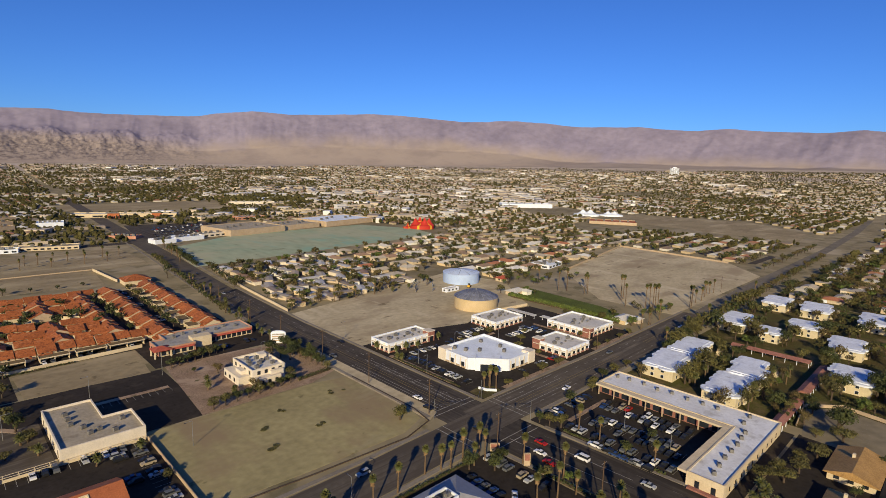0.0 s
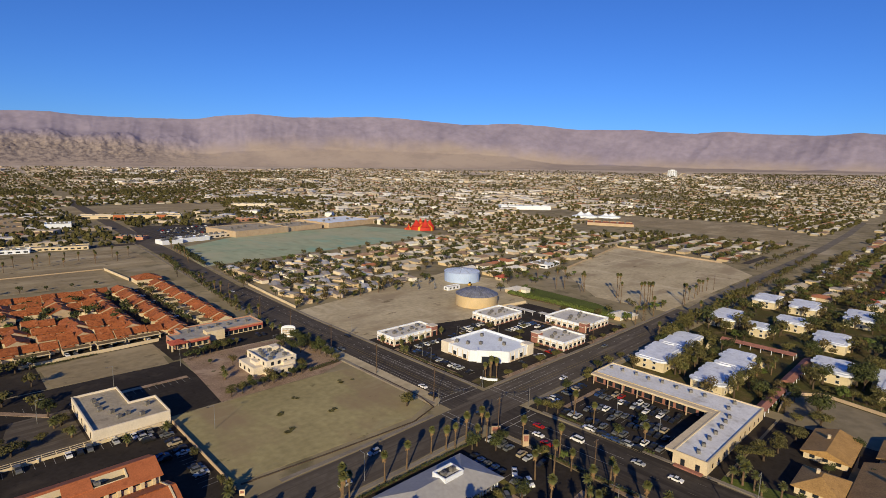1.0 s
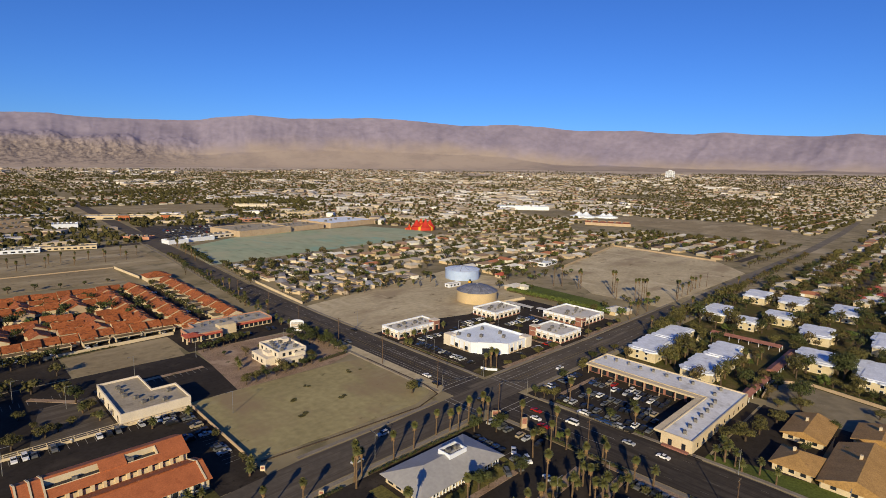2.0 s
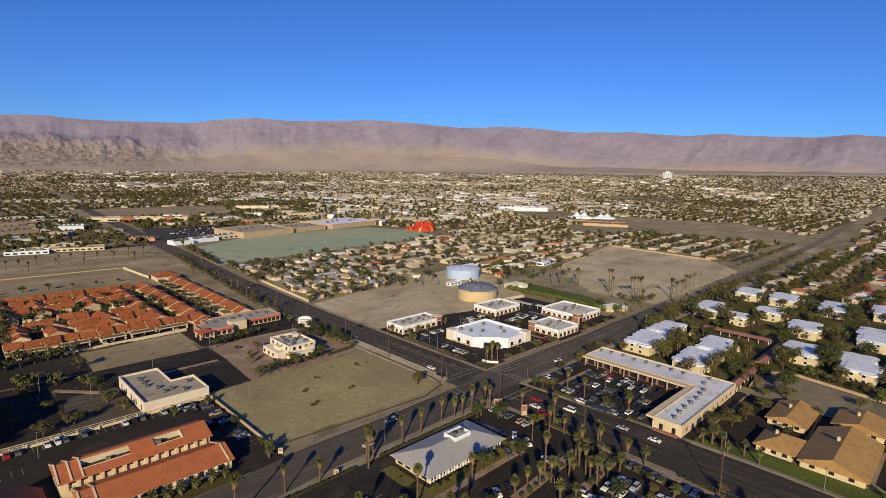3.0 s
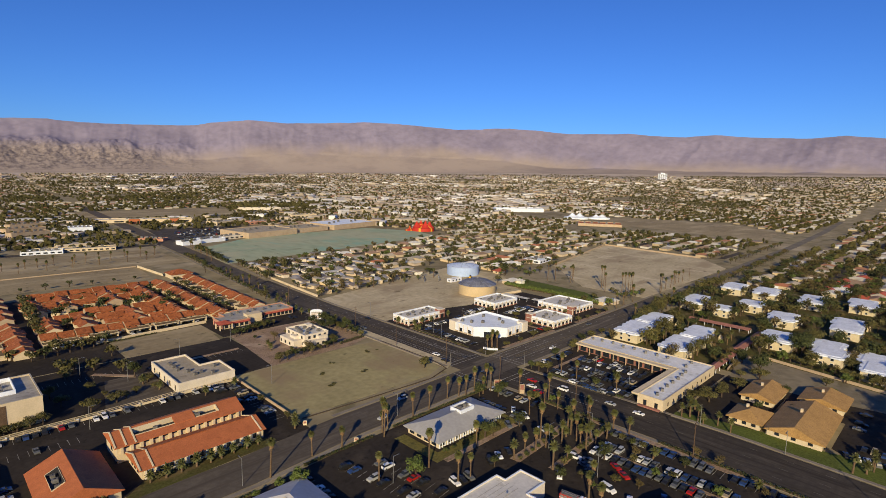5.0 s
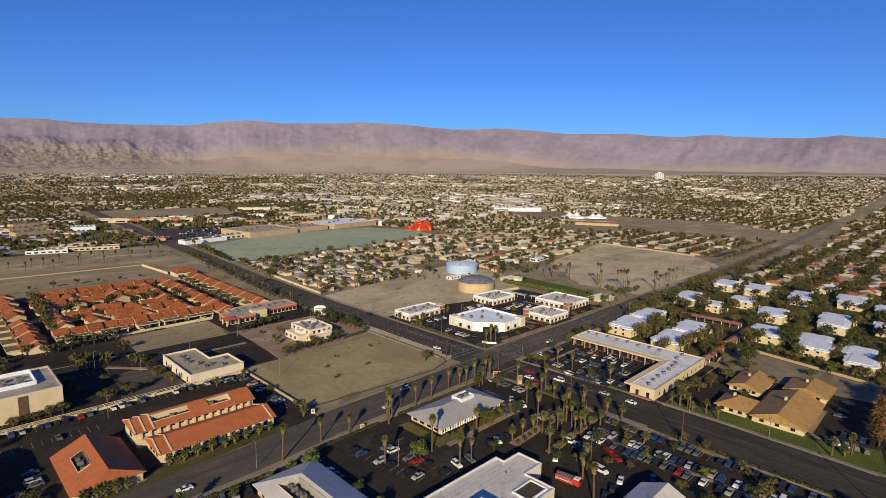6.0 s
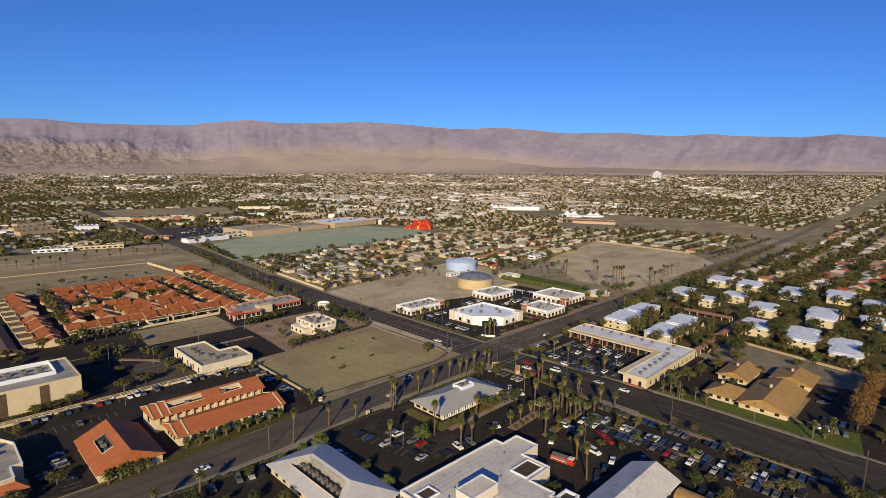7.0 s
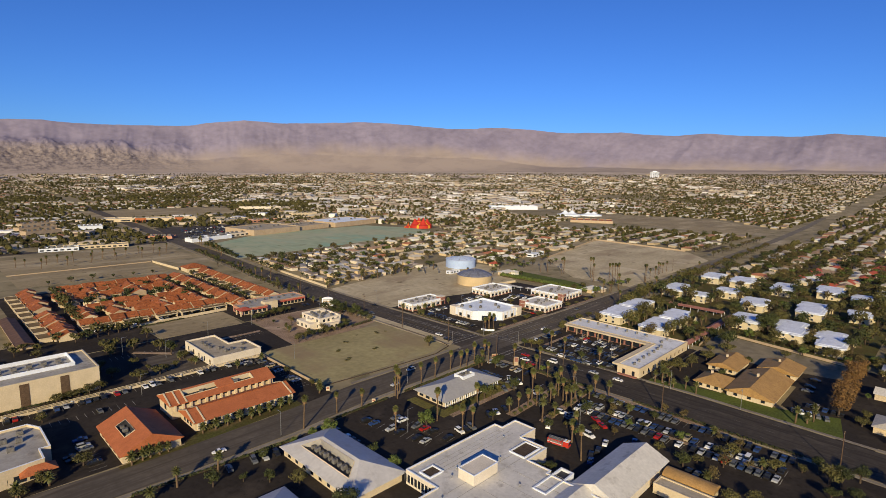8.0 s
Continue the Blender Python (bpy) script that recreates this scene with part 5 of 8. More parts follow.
def apartment(x0, x1, y0, y1, h=5.7):
    cx, cy = (x0 + x1) / 2, (y0 + y1) / 2
    t = thing("apartment_block", "two-storey pale yellow apartment block with a scalloped white flat roof", "apartment block", cx, cy, group="apartment blocks")
    n = max(2, round((x1 - x0) / 17))
    w, d = (x1 - x0) / n, (y1 - y0)
    for i in range(n):
        u0 = x0 - cx + i * w
        s = arg.choice((2.6, 1.2)) if i % 2 else arg.uniform(-1.6, -0.2)
        z = h - (arg.uniform(0.3, 0.9) if i % 2 else 0)
        v0, v1 = y0 - cy + s, y1 - cy + s
        if i == n - 1 and n > 2:
            v0 += 1.5
        g = 0.015 * i
        b = box(bmesh.new(), u0 + g, u0 + w - g, v0, v1, -0.2, z)
        wl = part("wall", b, M_YSTUC, t)
        pts = []
        for a, c, m in (((u0 - 0.2, v0 - 0.2), (u0 + w + 0.2, v0 - 0.2), 3), ((u0 + w + 0.2, v0 - 0.2), (u0 + w + 0.2, v1 + 0.2), 2),
                        ((u0 + w + 0.2, v1 + 0.2), (u0 - 0.2, v1 + 0.2), 3), ((u0 - 0.2, v1 + 0.2), (u0 - 0.2, v0 - 0.2), 2)):
            nx, ny = (c[1] - a[1]), -(c[0] - a[0])
            ln = math.hypot(nx, ny)
            for j in range(m):
                e = arg.uniform(0.5, 1.3)
                for f, g2 in ((0.06, 0.0), (0.2, 0.8), (0.32, 1.0), (0.68, 1.0), (0.8, 0.8), (0.94, 0.0)):
                    f = (j + f) / m
                    pts.append((a[0] + (c[0] - a[0]) * f + nx / ln * e * g2, a[1] + (c[1] - a[1]) * f + ny / ln * e * g2))
        part("roof", prism(bmesh.new(), pts, z - 0.55 + g, z + 0.25 + g), M_FOAM, t, "white foam roof with a scalloped edge")
        part("roof_crown", prism(bmesh.new(), offset(rect(u0 + 1, u0 + w - 1, v0 + 1.2, v1 - 1.2), 0), z + 0.2, z + 0.55 + g), M_FOAM, t)
        for fl in (0.8, 3.6):
            window(t, "S", u0 + w * 0.3, fl, 1.5, 1.4, v0, frame_mat=M_WHITE)
            b = box(bmesh.new(), u0 + w * 0.55, u0 + w * 0.55 + 3.2, v0 - 1.3, v0 - 0.02, fl - 0.6, fl + 0.5)
            part("balcony", b, M_YSTUC, t)
        if i == 0:
            for fl in (0.8, 3.6):
                window(t, "W", (v0 + v1) / 2 - 2.5, fl, 1.4, 1.4, u0, frame_mat=M_WHITE)
                window(t, "W", (v0 + v1) / 2 + 2.5, fl, 1.4, 1.4, u0, frame_mat=M_WHITE)
    b = bmesh.new()
    prof = [(0.0, -0.1)]
    for k in range(8):
        prof += [(k * 0.6, 0.4 + k * 0.38), (k * 0.6 + 0.6, 0.4 + k * 0.38)]
    prof.append((4.8, -0.1))
    e = [[b.verts.new((x1 - cx - 7 + u, y, z)) for u, z in prof] for y in (y0 - cy - 2.6, y0 - cy - 0.9)]
    b.faces.new(e[0]), b.faces.new(e[1][::-1])
    for i in range(len(prof)):
        j = (i + 1) % len(prof)
        b.faces.new((e[0][j], e[0][i], e[1][i], e[1][j]))
    part("outside_stair", b, M_YSTUC, t, "solid yellow outside stair")
    return t


APTS = [(106, 169, -43, -28), (97, 157, -74, -60), (216, 250, -40, -25), (295, 325, -44, -29), (293, 326, -70, -54), (241, 264, -74, -60), (212, 240, -100, -85), (157, 183, -112, -97),
        (286, 322, -103, -88), (148, 184, -137, -122), (214, 254, -135, -120), (301, 338, -134, -118), (136, 174, -159, -146), (288, 316, -154, -143), (231, 250, -160, -149), (211, 230, -61, -51)]
for q in APTS:
    apartment(*q)


def carport(x0, x1, y0, y1, roof=M_TILE, label="long carport under a red tiled roof"):
    cx, cy = (x0 + x1) / 2, (y0 + y1) / 2
    w, d = (x1 - x0) / 2, (y1 - y0) / 2
    t = thing("carport", label, "carport", cx, cy, group="carports")
    part("roof", hip(bmesh.new(), -w, w, -d, d, 2.7, 1.0, gable=True), roof, t)
    ln = max(w, d) * 2
    for i in range(int(ln / 5) + 1):
        f = -1 + 2 * i / max(1, int(ln / 5))
        for s in (-0.9, 0.9):
            x, y = (f * (w - 0.2), s * d) if w > d else (s * w, f * (d - 0.2))
            part("post", box(bmesh.new(), x - 0.12, x + 0.12, y - 0.12, y + 0.12, -0.1, 2.5), M_WHITE, t)


carport(91, 124, -94, -89.5, M_BRICK)
carport(134, 181, -93.5, -88.5, M_BRICK)
carport(180, 186, -84, -46, M_BRICK)


# ---- townhouse estate ----
def townhouse(v):
    """One unit of a row: its ridge runs along the row (x), the rear slope a little higher than the front one."""
    t = thing("townhouse", "cream townhouse under a terracotta tiled gable roof", "townhouse", 0, 0, -50, group="townhouses of the estate")
    w, d, h = ((3.9, 4.6, 3.5), (3.85, 4.5, 3.2), (3.85, 4.8, 4.0))[v]
    r = 1.9

    def gable(x0, x1, y0, y1, z0, z1, rise, low):
        bm = bmesh.new()
        m = (y0 + y1) / 2 + 0.5
        prof = [(y0, z0), (y1, z0), (y1, z1), (m, z1 + rise), (y0, z1 - low)]
        e = [[bm.verts.new((x, y, z)) for y, z in prof] for x in (x0, x1)]
        bm.faces.new(e[0][::-1]), bm.faces.new(e[1])
        for i in range(5):
            j = (i + 1) % 5
            bm.faces.new((e[0][i], e[0][j], e[1][j], e[1][i]))
        return bm

    part("wall", gable(-w, w, -d, d, -0.2, h - 0.3, r, 0.5), M_CREAM if v == 1 else M_TAN, t)
    b = bmesh.new()
    m, lo = 0.5, h - 0.45
    prof = [(-d - 0.6, lo), (m, h + r), (d + 0.5, h - 0.1)]
    x0, x1 = -w - 0.05, w + 0.05
    top = [[b.verts.new((x, y, z)) for y, z in prof] for x in (x0, x1)]
    bot = [[b.verts.new((x, y, z - 0.25)) for y, z in prof] for x in (x0, x1)]
    for i in range(2):
        b.faces.new((top[0][i], top[1][i], top[1][i + 1], top[0][i + 1])), b.faces.new((bot[0][i + 1], bot[1][i + 1], bot[1][i], bot[0][i]))
    for s in (0, 1):
        for i in range(2):
            b.faces.new((top[s][i], top[s][i + 1], bot[s][i + 1], bot[s][i]))
    for i in (0, 2):
        b.faces.new((top[0][i], top[1][i], bot[1][i], bot[0][i]))
    part("roof", b, M_TILE, t)
    if v:
        part("lean_to_roof", hip(bmesh.new(), -w, w * 0.5, -d - 2.2, -d + 0.3, h - 1.4, 0.5, gable=True, thick=0.2), M_TILE, t)
        part("porch_wall", box(bmesh.new(), -w + 0.3, w * 0.4, -d - 1.9, -d - 0.02, -0.1, h - 1.6), M_CREAM, t)
    for u in (-0.62, 0.3):
        part("window", box(bmesh.new(), w * u, w * (u + 0.26), -d - 0.06, -d + 0.02, h - 2.0, h - 0.9), M_GLASS, t)
    return t


TOWN = [townhouse(v) for v in range(3)]
rng = random.Random(7)
spots = []


def unit_row(x, y, n, along, step=7.9, stagger=0.8):
    """A row of joined townhouses from (x, y) on, along x (0: front to the south, 180: to the north) or y (270: front to the west, 90: to the east)."""
    for i in range(n):
        o = stagger * ((i * 5 + int(abs(x))) % 3 - 1)
        spots.append((x + i * step, y + o, along) if along in (0, 180) else (x + o, y + i * step, along))


unit_row(-146.5, 181.5, 11, 0, 8.3)
unit_row(-112.5, 195, 2, 180)
unit_row(-87, 194.5, 2, 180)
unit_row(-137, 297, 10, 0, 8.0)
unit_row(-142, 197, 4, 270)
unit_row(-142, 246, 5, 270)
unit_row(-133.5, 222, 2, 0)
unit_row(-124.5, 196, 3, 90, 8.0)
unit_row(-125, 252, 5, 270, 7.6)
unit_row(-115.5, 229, 2, 0)
unit_row(-117, 262, 2, 0)
unit_row(-97, 193, 5, 270, 7.8)
unit_row(-96.5, 251, 5, 270, 7.8)
unit_row(-88, 262, 2, 0)
unit_row(-88, 226, 2, 180)
unit_row(-73, 192, 13, 270, 7.9)
unit_row(-113, 211, 2, 0)
unit_row(-87.5, 210, 2, 0)
unit_row(-115, 280, 2, 180)
unit_row(-88, 280, 2, 180)
unit_row(-133.5, 262, 1, 0)
unit_row(-133.5, 284, 1, 0)
unit_row(-53, 169, 18, 270, 7.6)
unit_row(-25, 178, 18, 270, 7.6)
unit_row(-160, 162, 8, 270, 7.6)
unit_row(-160, 238, 9, 270, 7.6)
for k, (x, y, r) in enumerate(spots):
    copy_thing(TOWN[k % 3], pose(x, y, 0, 0, 0, r))
for o in TOWN:
    for c in list(o.children_recursive) + [o]:
        bpy.data.objects.remove(c)


def flat_carport(x, y, w, d):
    """A row of covered bays, open towards the lane."""
    t = thing("flat_carport", "cream flat-roofed carport with a tan deck, open to the lane", "carport", x, y, group="estate carports")
    b = bmesh.new()
    if w > d:
        for u in (-w, -0.1, w - 0.25):
            box(b, u, u + 0.25, -d, d, -0.1, 2.3)
        box(b, -w + 0.26, w - 0.26, d - 0.25, d, -0.1, 2.3)
    else:
        for v in (-d, -0.1, d - 0.25):
            box(b, -w, w, v, v + 0.25, -0.1, 2.3)
        box(b, w - 0.25, w, -d + 0.26, d - 0.26, -0.1, 2.3)
    part("wall", b, M_CREAM, t)
    part("roof", box(bmesh.new(), -w - 0.1, w + 0.1, -d - 0.1, d + 0.1, 2.31, 2.55), M_DECK, t)
    part("fascia", ring(bmesh.new(), rect(-w - 0.25, w + 0.25, -d - 0.25, d + 0.25), 0.14, 2.25, 2.75), M_CREAM, t)


for k in range(9):
    flat_carport(-34.5, 182 + k * 15.5, 3.0, 5.6 if k % 2 else 4.6)
    flat_carport(-170, 168 + k * 15.2, 3.2, 5.4)
for x, hw in ((-142, 8.5), (-121.5, 7.0), (-103, 6.0), (-87.5, 6.5), (-71.5, 8.0)):
    flat_carport(x, 171.8, hw, 2.6)


def court_wall(x, y, r, a0, a1):
    """A curved garden wall of a courtyard."""
    pts = [(x + r * math.cos(radians(a0 + (a1 - a0) * i / 10)), y + r * math.sin(radians(a0 + (a1 - a0) * i / 10))) for i in range(11)]
    tagged(part("court_wall", strip(bmesh.new(), pts, 0.4, -0.1, 2.6), M_CREAM), "curved cream garden wall in a townhouse court", "wall", "court walls")


for x, y in ((-131, 240), (-107, 243), (-84, 243), (-106, 279), (-80, 279), (-131, 270), (-84, 211), (-108, 212)):
    court_wall(x, y + 4, 4.2, 190, 330)
    court_wall(x + 2, y - 6, 3.2, 20, 150)
pitched("estate_clubhouse", "cream clubhouse under a red hipped roof", -36, -18, 318, 334, 4.0, 3.0, M_CREAM, M_TILE, False)
pitched("long_shed", "long low shed with a dark brown roof", -184, -177, 156, 222, 3.0, 1.2, M_TAN, M_SHED, True)


for x, y, w, d in ((372, -92, 16, 10), (400, -104, 18, 11), (432, -96, 16, 10), (470, -106, 18, 12), (388, -128, 18, 11), (424, -136, 20, 12), (462, -138, 18, 11), (505, -140, 20, 12), (360, -118, 14, 10)):
    pitched("red_roof_house", "cream house under a brick-red hipped roof", x - w / 2, x + w / 2, y - d / 2, y + d / 2, 3.0, 2.4, M_CREAM, M_REDTILE, False, 0.8)


# ---- boundary walls ----
def wall_run(name, pts, h, material, label, w=0.25):
    structure(name, strip(bmesh.new(), pts, w, -0.2, h), material, label, "wall")


wall_run("wall_clinic", [(-225, 60.3), (-93, 60.3)], 1.0, M_CREAM, "low cream block wall between two car parks")
wall_run("wall_inn", [(-92.3, 2), (-92.3, 60)], 1.3, M_TAN, "tan block wall beside the empty lot")
wall_run("wall_lot", [(-128, 161), (-66, 164)], 1.8, M_CREAM, "cream block wall behind the estate carports")
wall_run("wall_dirt", [(-42, 396), (-37, 337)], 2.2, M_CREAM, "cream block wall beside the dirt lot")
wall_run("wall_dirt_west", [(-160, 400), (-42, 400)], 0.9, M_TAN, "low wall across the dirt lot")
wall_run("wall_park", [(25.5, 178), (31, 262), (42, 350)], 1.9, M_CREAM, "pale block wall along the mobile-home park")
wall_run("wall_play", [(100, -96.5), (124, -94), (135.5, -106), (122.5, -168)], 1.5, M_TAN, "tan block wall round the play lot")
wall_run("wall_tanks", [(118, 92), (165, 86)], 1.8, M_CREAM, "pale block wall below the water tanks")
wall_run("wall_dirt_east", [(300, 142), (494, 187), (482, 54)], 1.8, M_TAN, "tan block wall round the dirt lot")
wall_run("kerb_lot", [(-90, 4), (-60, 1.5), (-22, -0.5), (-7, 4), (-4.4, 16), (-4.6, 60)], 0.3, M_BARK, "low dark edging bank along the empty lot", 0.5)
for k in range(2):
    t = thing("rail", "long pale rail on the block wall between the car parks", "rail", -159, 60.3 + 1.6 * k, 0, 0, "wall rails")
    part("top_rail", box(bmesh.new(), -66, 66, -0.08, 0.08, 1.5, 1.62), M_CREAM, t)
    for i in range(34):
        part("baluster", box(bmesh.new(), -65.9 + i * 4, -65.7 + i * 4, -0.1, 0.1, -0.1 if k else 0.98, 1.5), M_CREAM, t)
for k in range(6):
    x = -222 + k * 22
    t = thing("fence_post_light", "short cream wall pier with a cap", "pier", x, 59.9, group="wall piers")
    part("shaft", box(bmesh.new(), -0.25, 0.25, -0.25, 0.25, -0.1, 1.3), M_CREAM, t)
    part("cap", box(bmesh.new(), -0.35, 0.35, -0.35, 0.35, 1.3, 1.42), M_WHITE, t)


# ---- road sign, tents and big far buildings ----
t = thing("pylon_sign", "white arched shopping sign with dark panels", "sign", -8, 126, 0, 0)
b = bmesh.new()
pts = [(-4, 0), (4, 0), (4, 5.4)] + [(4 * math.cos(math.pi * i / 10), 5.4 + 1.5 * math.sin(math.pi * i / 10)) for i in range(1, 10)] + [(-4, 5.4)]
f0, f1 = [b.verts.new((x, -0.5, z)) for x, z in pts], [b.verts.new((x, 0.5, z)) for x, z in pts]
b.faces.new(f0), b.faces.new(f1[::-1])
for i in range(len(pts)):
    j = (i + 1) % len(pts)
    b.faces.new((f0[j], f0[i], f1[i], f1[j]))
bmesh.ops.transform(b, matrix=pose(0, 0, 0, 0, 0, -35), verts=b.verts)
s = part("sign_body", b, M_WHITE, t)
for i in range(4):
    b = box(bmesh.new(), -3.3, 3.3, -0.6, -0.49, 1.0 + i * 1.15, 1.75 + i * 1.15)
    bmesh.ops.transform(b, matrix=pose(0, 0, 0, 0, 0, -35), verts=b.verts)
    part("sign_panel", b, M_ROOFG if i % 2 else M_TAN, s)


def peaked(name, label, x, y, rx, ry, h, peaks, mats, rz=0.0):
    """A big top: striped canopy that sags between its king poles, over a low side wall."""
    t = thing(name, label, "tent", x, y, 0, rz)
    side_h = h * 0.3
    n, k = 32, 8

    def z_at(px, py, f):
        best = max((1 - math.hypot(px - qx, py - qy) / (rx * 0.62)) for qx, qy in peaks)
        return side_h + (h - side_h) * max(0, best) ** 2.6 + (h - side_h) * 0.25 * (1 - f)
    for m in range(len(mats)):
        b = bmesh.new()
        for i in range(n):
            if (len(mats) - 1 if i % 6 == 4 else 0) != m:
                continue
            for j in range(k):
                q = []
                for ii, jj in ((i, j), (i, j + 1), (i + 1, j + 1), (i + 1, j)):
                    a, f = 2 * math.pi * ii / n, jj / k
                    px, py = rx * f * math.cos(a), ry * f * math.sin(a)
                    q.append(b.verts.new((px, py, z_at(px, py, f))))
                b.faces.new(q)
            a0, a1 = 2 * math.pi * i / n, 2 * math.pi * (i + 1) / n
            p0, p1 = (rx * math.cos(a0), ry * math.sin(a0)), (rx * math.cos(a1), ry * math.sin(a1))
            b.faces.new([b.verts.new(v) for v in ((*p0, 0), (*p1, 0), (*p1, side_h), (*p0, side_h))])
        bmesh.ops.remove_doubles(b, verts=b.verts, dist=0.01)
        part("canopy_stripes", b, mats[m], t)
    for qx, qy in peaks:
        part("king_pole", cyl(bmesh.new(), qx, qy, 0, h + 2.5, 0.25, 0.15, 8), M_METAL, t)
    return t


peaked("circus_tent", "red and yellow striped circus tent with four peaks", 402, 464, 18, 13, 17, ((-10.5, -1), (-4, 4), (4, -4), (10.5, 1)), (M_RED, M_YEL), -45)
peaked("side_tent", "small red and yellow side tent", 387, 480, 8, 6, 8, ((0, 0),), (M_RED, M_YEL), 0)
peaked("marquee", "low white marquee beside the circus tent", 345, 384, 14, 9, 5, ((0, 0),), (M_ROOFW,), -40)
peaked("white_tent", "white peaked event tent", 832, 440, 26, 18, 13, ((-8, 0), (8, 0)), (M_ROOFW,), -45)
peaked("white_tent", "white peaked event tent", 874, 408, 24, 15, 10, ((-7, 0), (7, 0)), (M_ROOFW,), -45)


def far_block(name, label, x, y, w, d, h, rz, wall, roof, n=6):
    t = thing(name, label, "building", x, y, 0, rz)
    part("wall", ring(bmesh.new(), rect(-w / 2, w / 2, -d / 2, d / 2), 0.4, -0.2, h), wall, t)
    part("roof", box(bmesh.new(), -w / 2 + 0.4, w / 2 - 0.4, -d / 2 + 0.4, d / 2 - 0.4, h - 1.4, h - 0.9), roof, t)
    for i in range(n):
        window(t, "S", -w / 2 + w * (i + 0.5) / n, 1.0, w / n * 0.55, h * 0.35, -d / 2)
    for i in range(n // 2):
        window(t, "W", -d / 2 + d * (i + 0.5) / max(2, n // 2), 1.0, d / max(2, n // 2) * 0.5, h * 0.35, -w / 2)
    for i in range(5):
        ac_unit(t, -w * 0.35 + w * 0.17 * i, d * 0.1 * (i % 3 - 1), h - 0.9, 2.0)


far_block("big_store", "long tan store with a flat roof behind the green field", 172, 575, 84, 70, 8, 10, M_TAN, M_ROOFT, 0)
far_block("big_store", "long tan store wing with a pale roof", 245, 582, 70, 50, 7, 10, M_TAN, M_ROOFT, 0)
far_block("big_store", "large store with a bright white flat roof", 335, 600, 100, 70, 8, 10, M_TAN, M_ROOFW, 0)
far_block("store_annex", "white store annex beside the main road", 84, 538, 34, 20, 5, 8, M_WHITE, M_ROOFW, 0)
far_block("store_annex", "small white shop beside the main road", 54, 528, 24, 18, 5, 8, M_WHITE, M_ROOFW, 0)
far_block("red_shop", "small shop with a red front", 30, 590, 36, 14, 3.6, -45, M_PINK, M_ROOFG, 0)
far_block("white_office", "white office block with a stepped front", -22, 735, 30, 26, 9, -10, M_WHITE, M_ROOFW, 5)
far_block("long_office", "low pale office row beside the dirt lot", -64, 548, 80, 18, 4.0, -14, M_CREAM, M_ROOFT, 14)
for nm, lb, x, y, w, d, h, rz, wl, rf in (
        ("brown_complex", "brown tiled apartment complex with stacked balconies", -86, 705, 46, 14, 9, 20, M_TAN, M_SHAKE), ("brown_complex", "brown tiled apartment complex with stacked balconies", -84, 760, 50, 14, 9, 20, M_TAN, M_SHAKE),
        ("brown_complex", "brown tiled apartment complex with stacked balconies", -74, 820, 48, 14, 9, 20, M_TAN, M_SHAKE), ("low_store", "long white low store beside the dirt lot", -95, 545, 38, 16, 4, -12, M_WHITE, M_ROOFW),
        ("store_strip", "long store strip with a pale roof and orange fronts", 95, 845, 150, 26, 6, -22, M_CREAM, M_ROOFL), ("orange_front", "store front painted orange", 72, 822, 16, 5, 8, -22, M_TILEB, M_TILEB),
        ("orange_front", "store front painted orange", 128, 800, 14, 5, 8, -22, M_TILEB, M_TILEB), ("cream_store", "cream store with a grey flat roof", 196, 745, 66, 24, 6, 20, M_CREAM, M_ROOFL),
        ("hotel_wing", "white hotel wing with a hipped roof", 356, 948, 90, 22, 9, -28, M_OFFW, M_ROOFL), ("small_hotel", "small cream hotel with arched front", 356, 765, 52, 18, 8, -5, M_CREAM, M_ROOFT),
        ("pink_shop", "pink low shop among the car parks", 244, 717, 48, 20, 5, 0, M_PINK, M_ROOFL), ("shop_block", "white shop block at the field's edge", 120, 552, 46, 14, 5, 10, M_OFFW, M_ROOFL)):
    far_block(nm, lb, x, y, w, d, h, rz, wl, rf, 6)
far_block("school_hall", "pale school hall far off", 890, 640, 120, 40, 9, -40, M_WHITE, M_ROOFW, 0)
far_block("brick_shop", "long low orange-brown building behind the dirt lot", 745, 335, 80, 44, 5, -60, M_TAN, M_TILEB, 0)
far_block("house_white", "white flat-roofed house among trees", 305, 168, 30, 20, 4, 10, M_WHITE, M_ROOFW, 4)
a = radians(23.0)
tx, ty = CX + 3400 * math.cos(a), CY + 3400 * math.sin(a)
t = thing("tower_block", "lone white tower block far out on the plain", "tower", tx, ty, ground_z(tx, ty), -67)
part("wall", box(bmesh.new(), -24, 24, -8, 8, -2, 36), M_WHITE, t)
for i in range(4):
    for j in range(8):
        window(t, "S", -18 + i * 12, 3 + j * 4.2, 8.6, 1.9, -8)
part("roof_plant", box(bmesh.new(), -10, 10, -5, 5, 36.02, 41), M_WHITE, t)


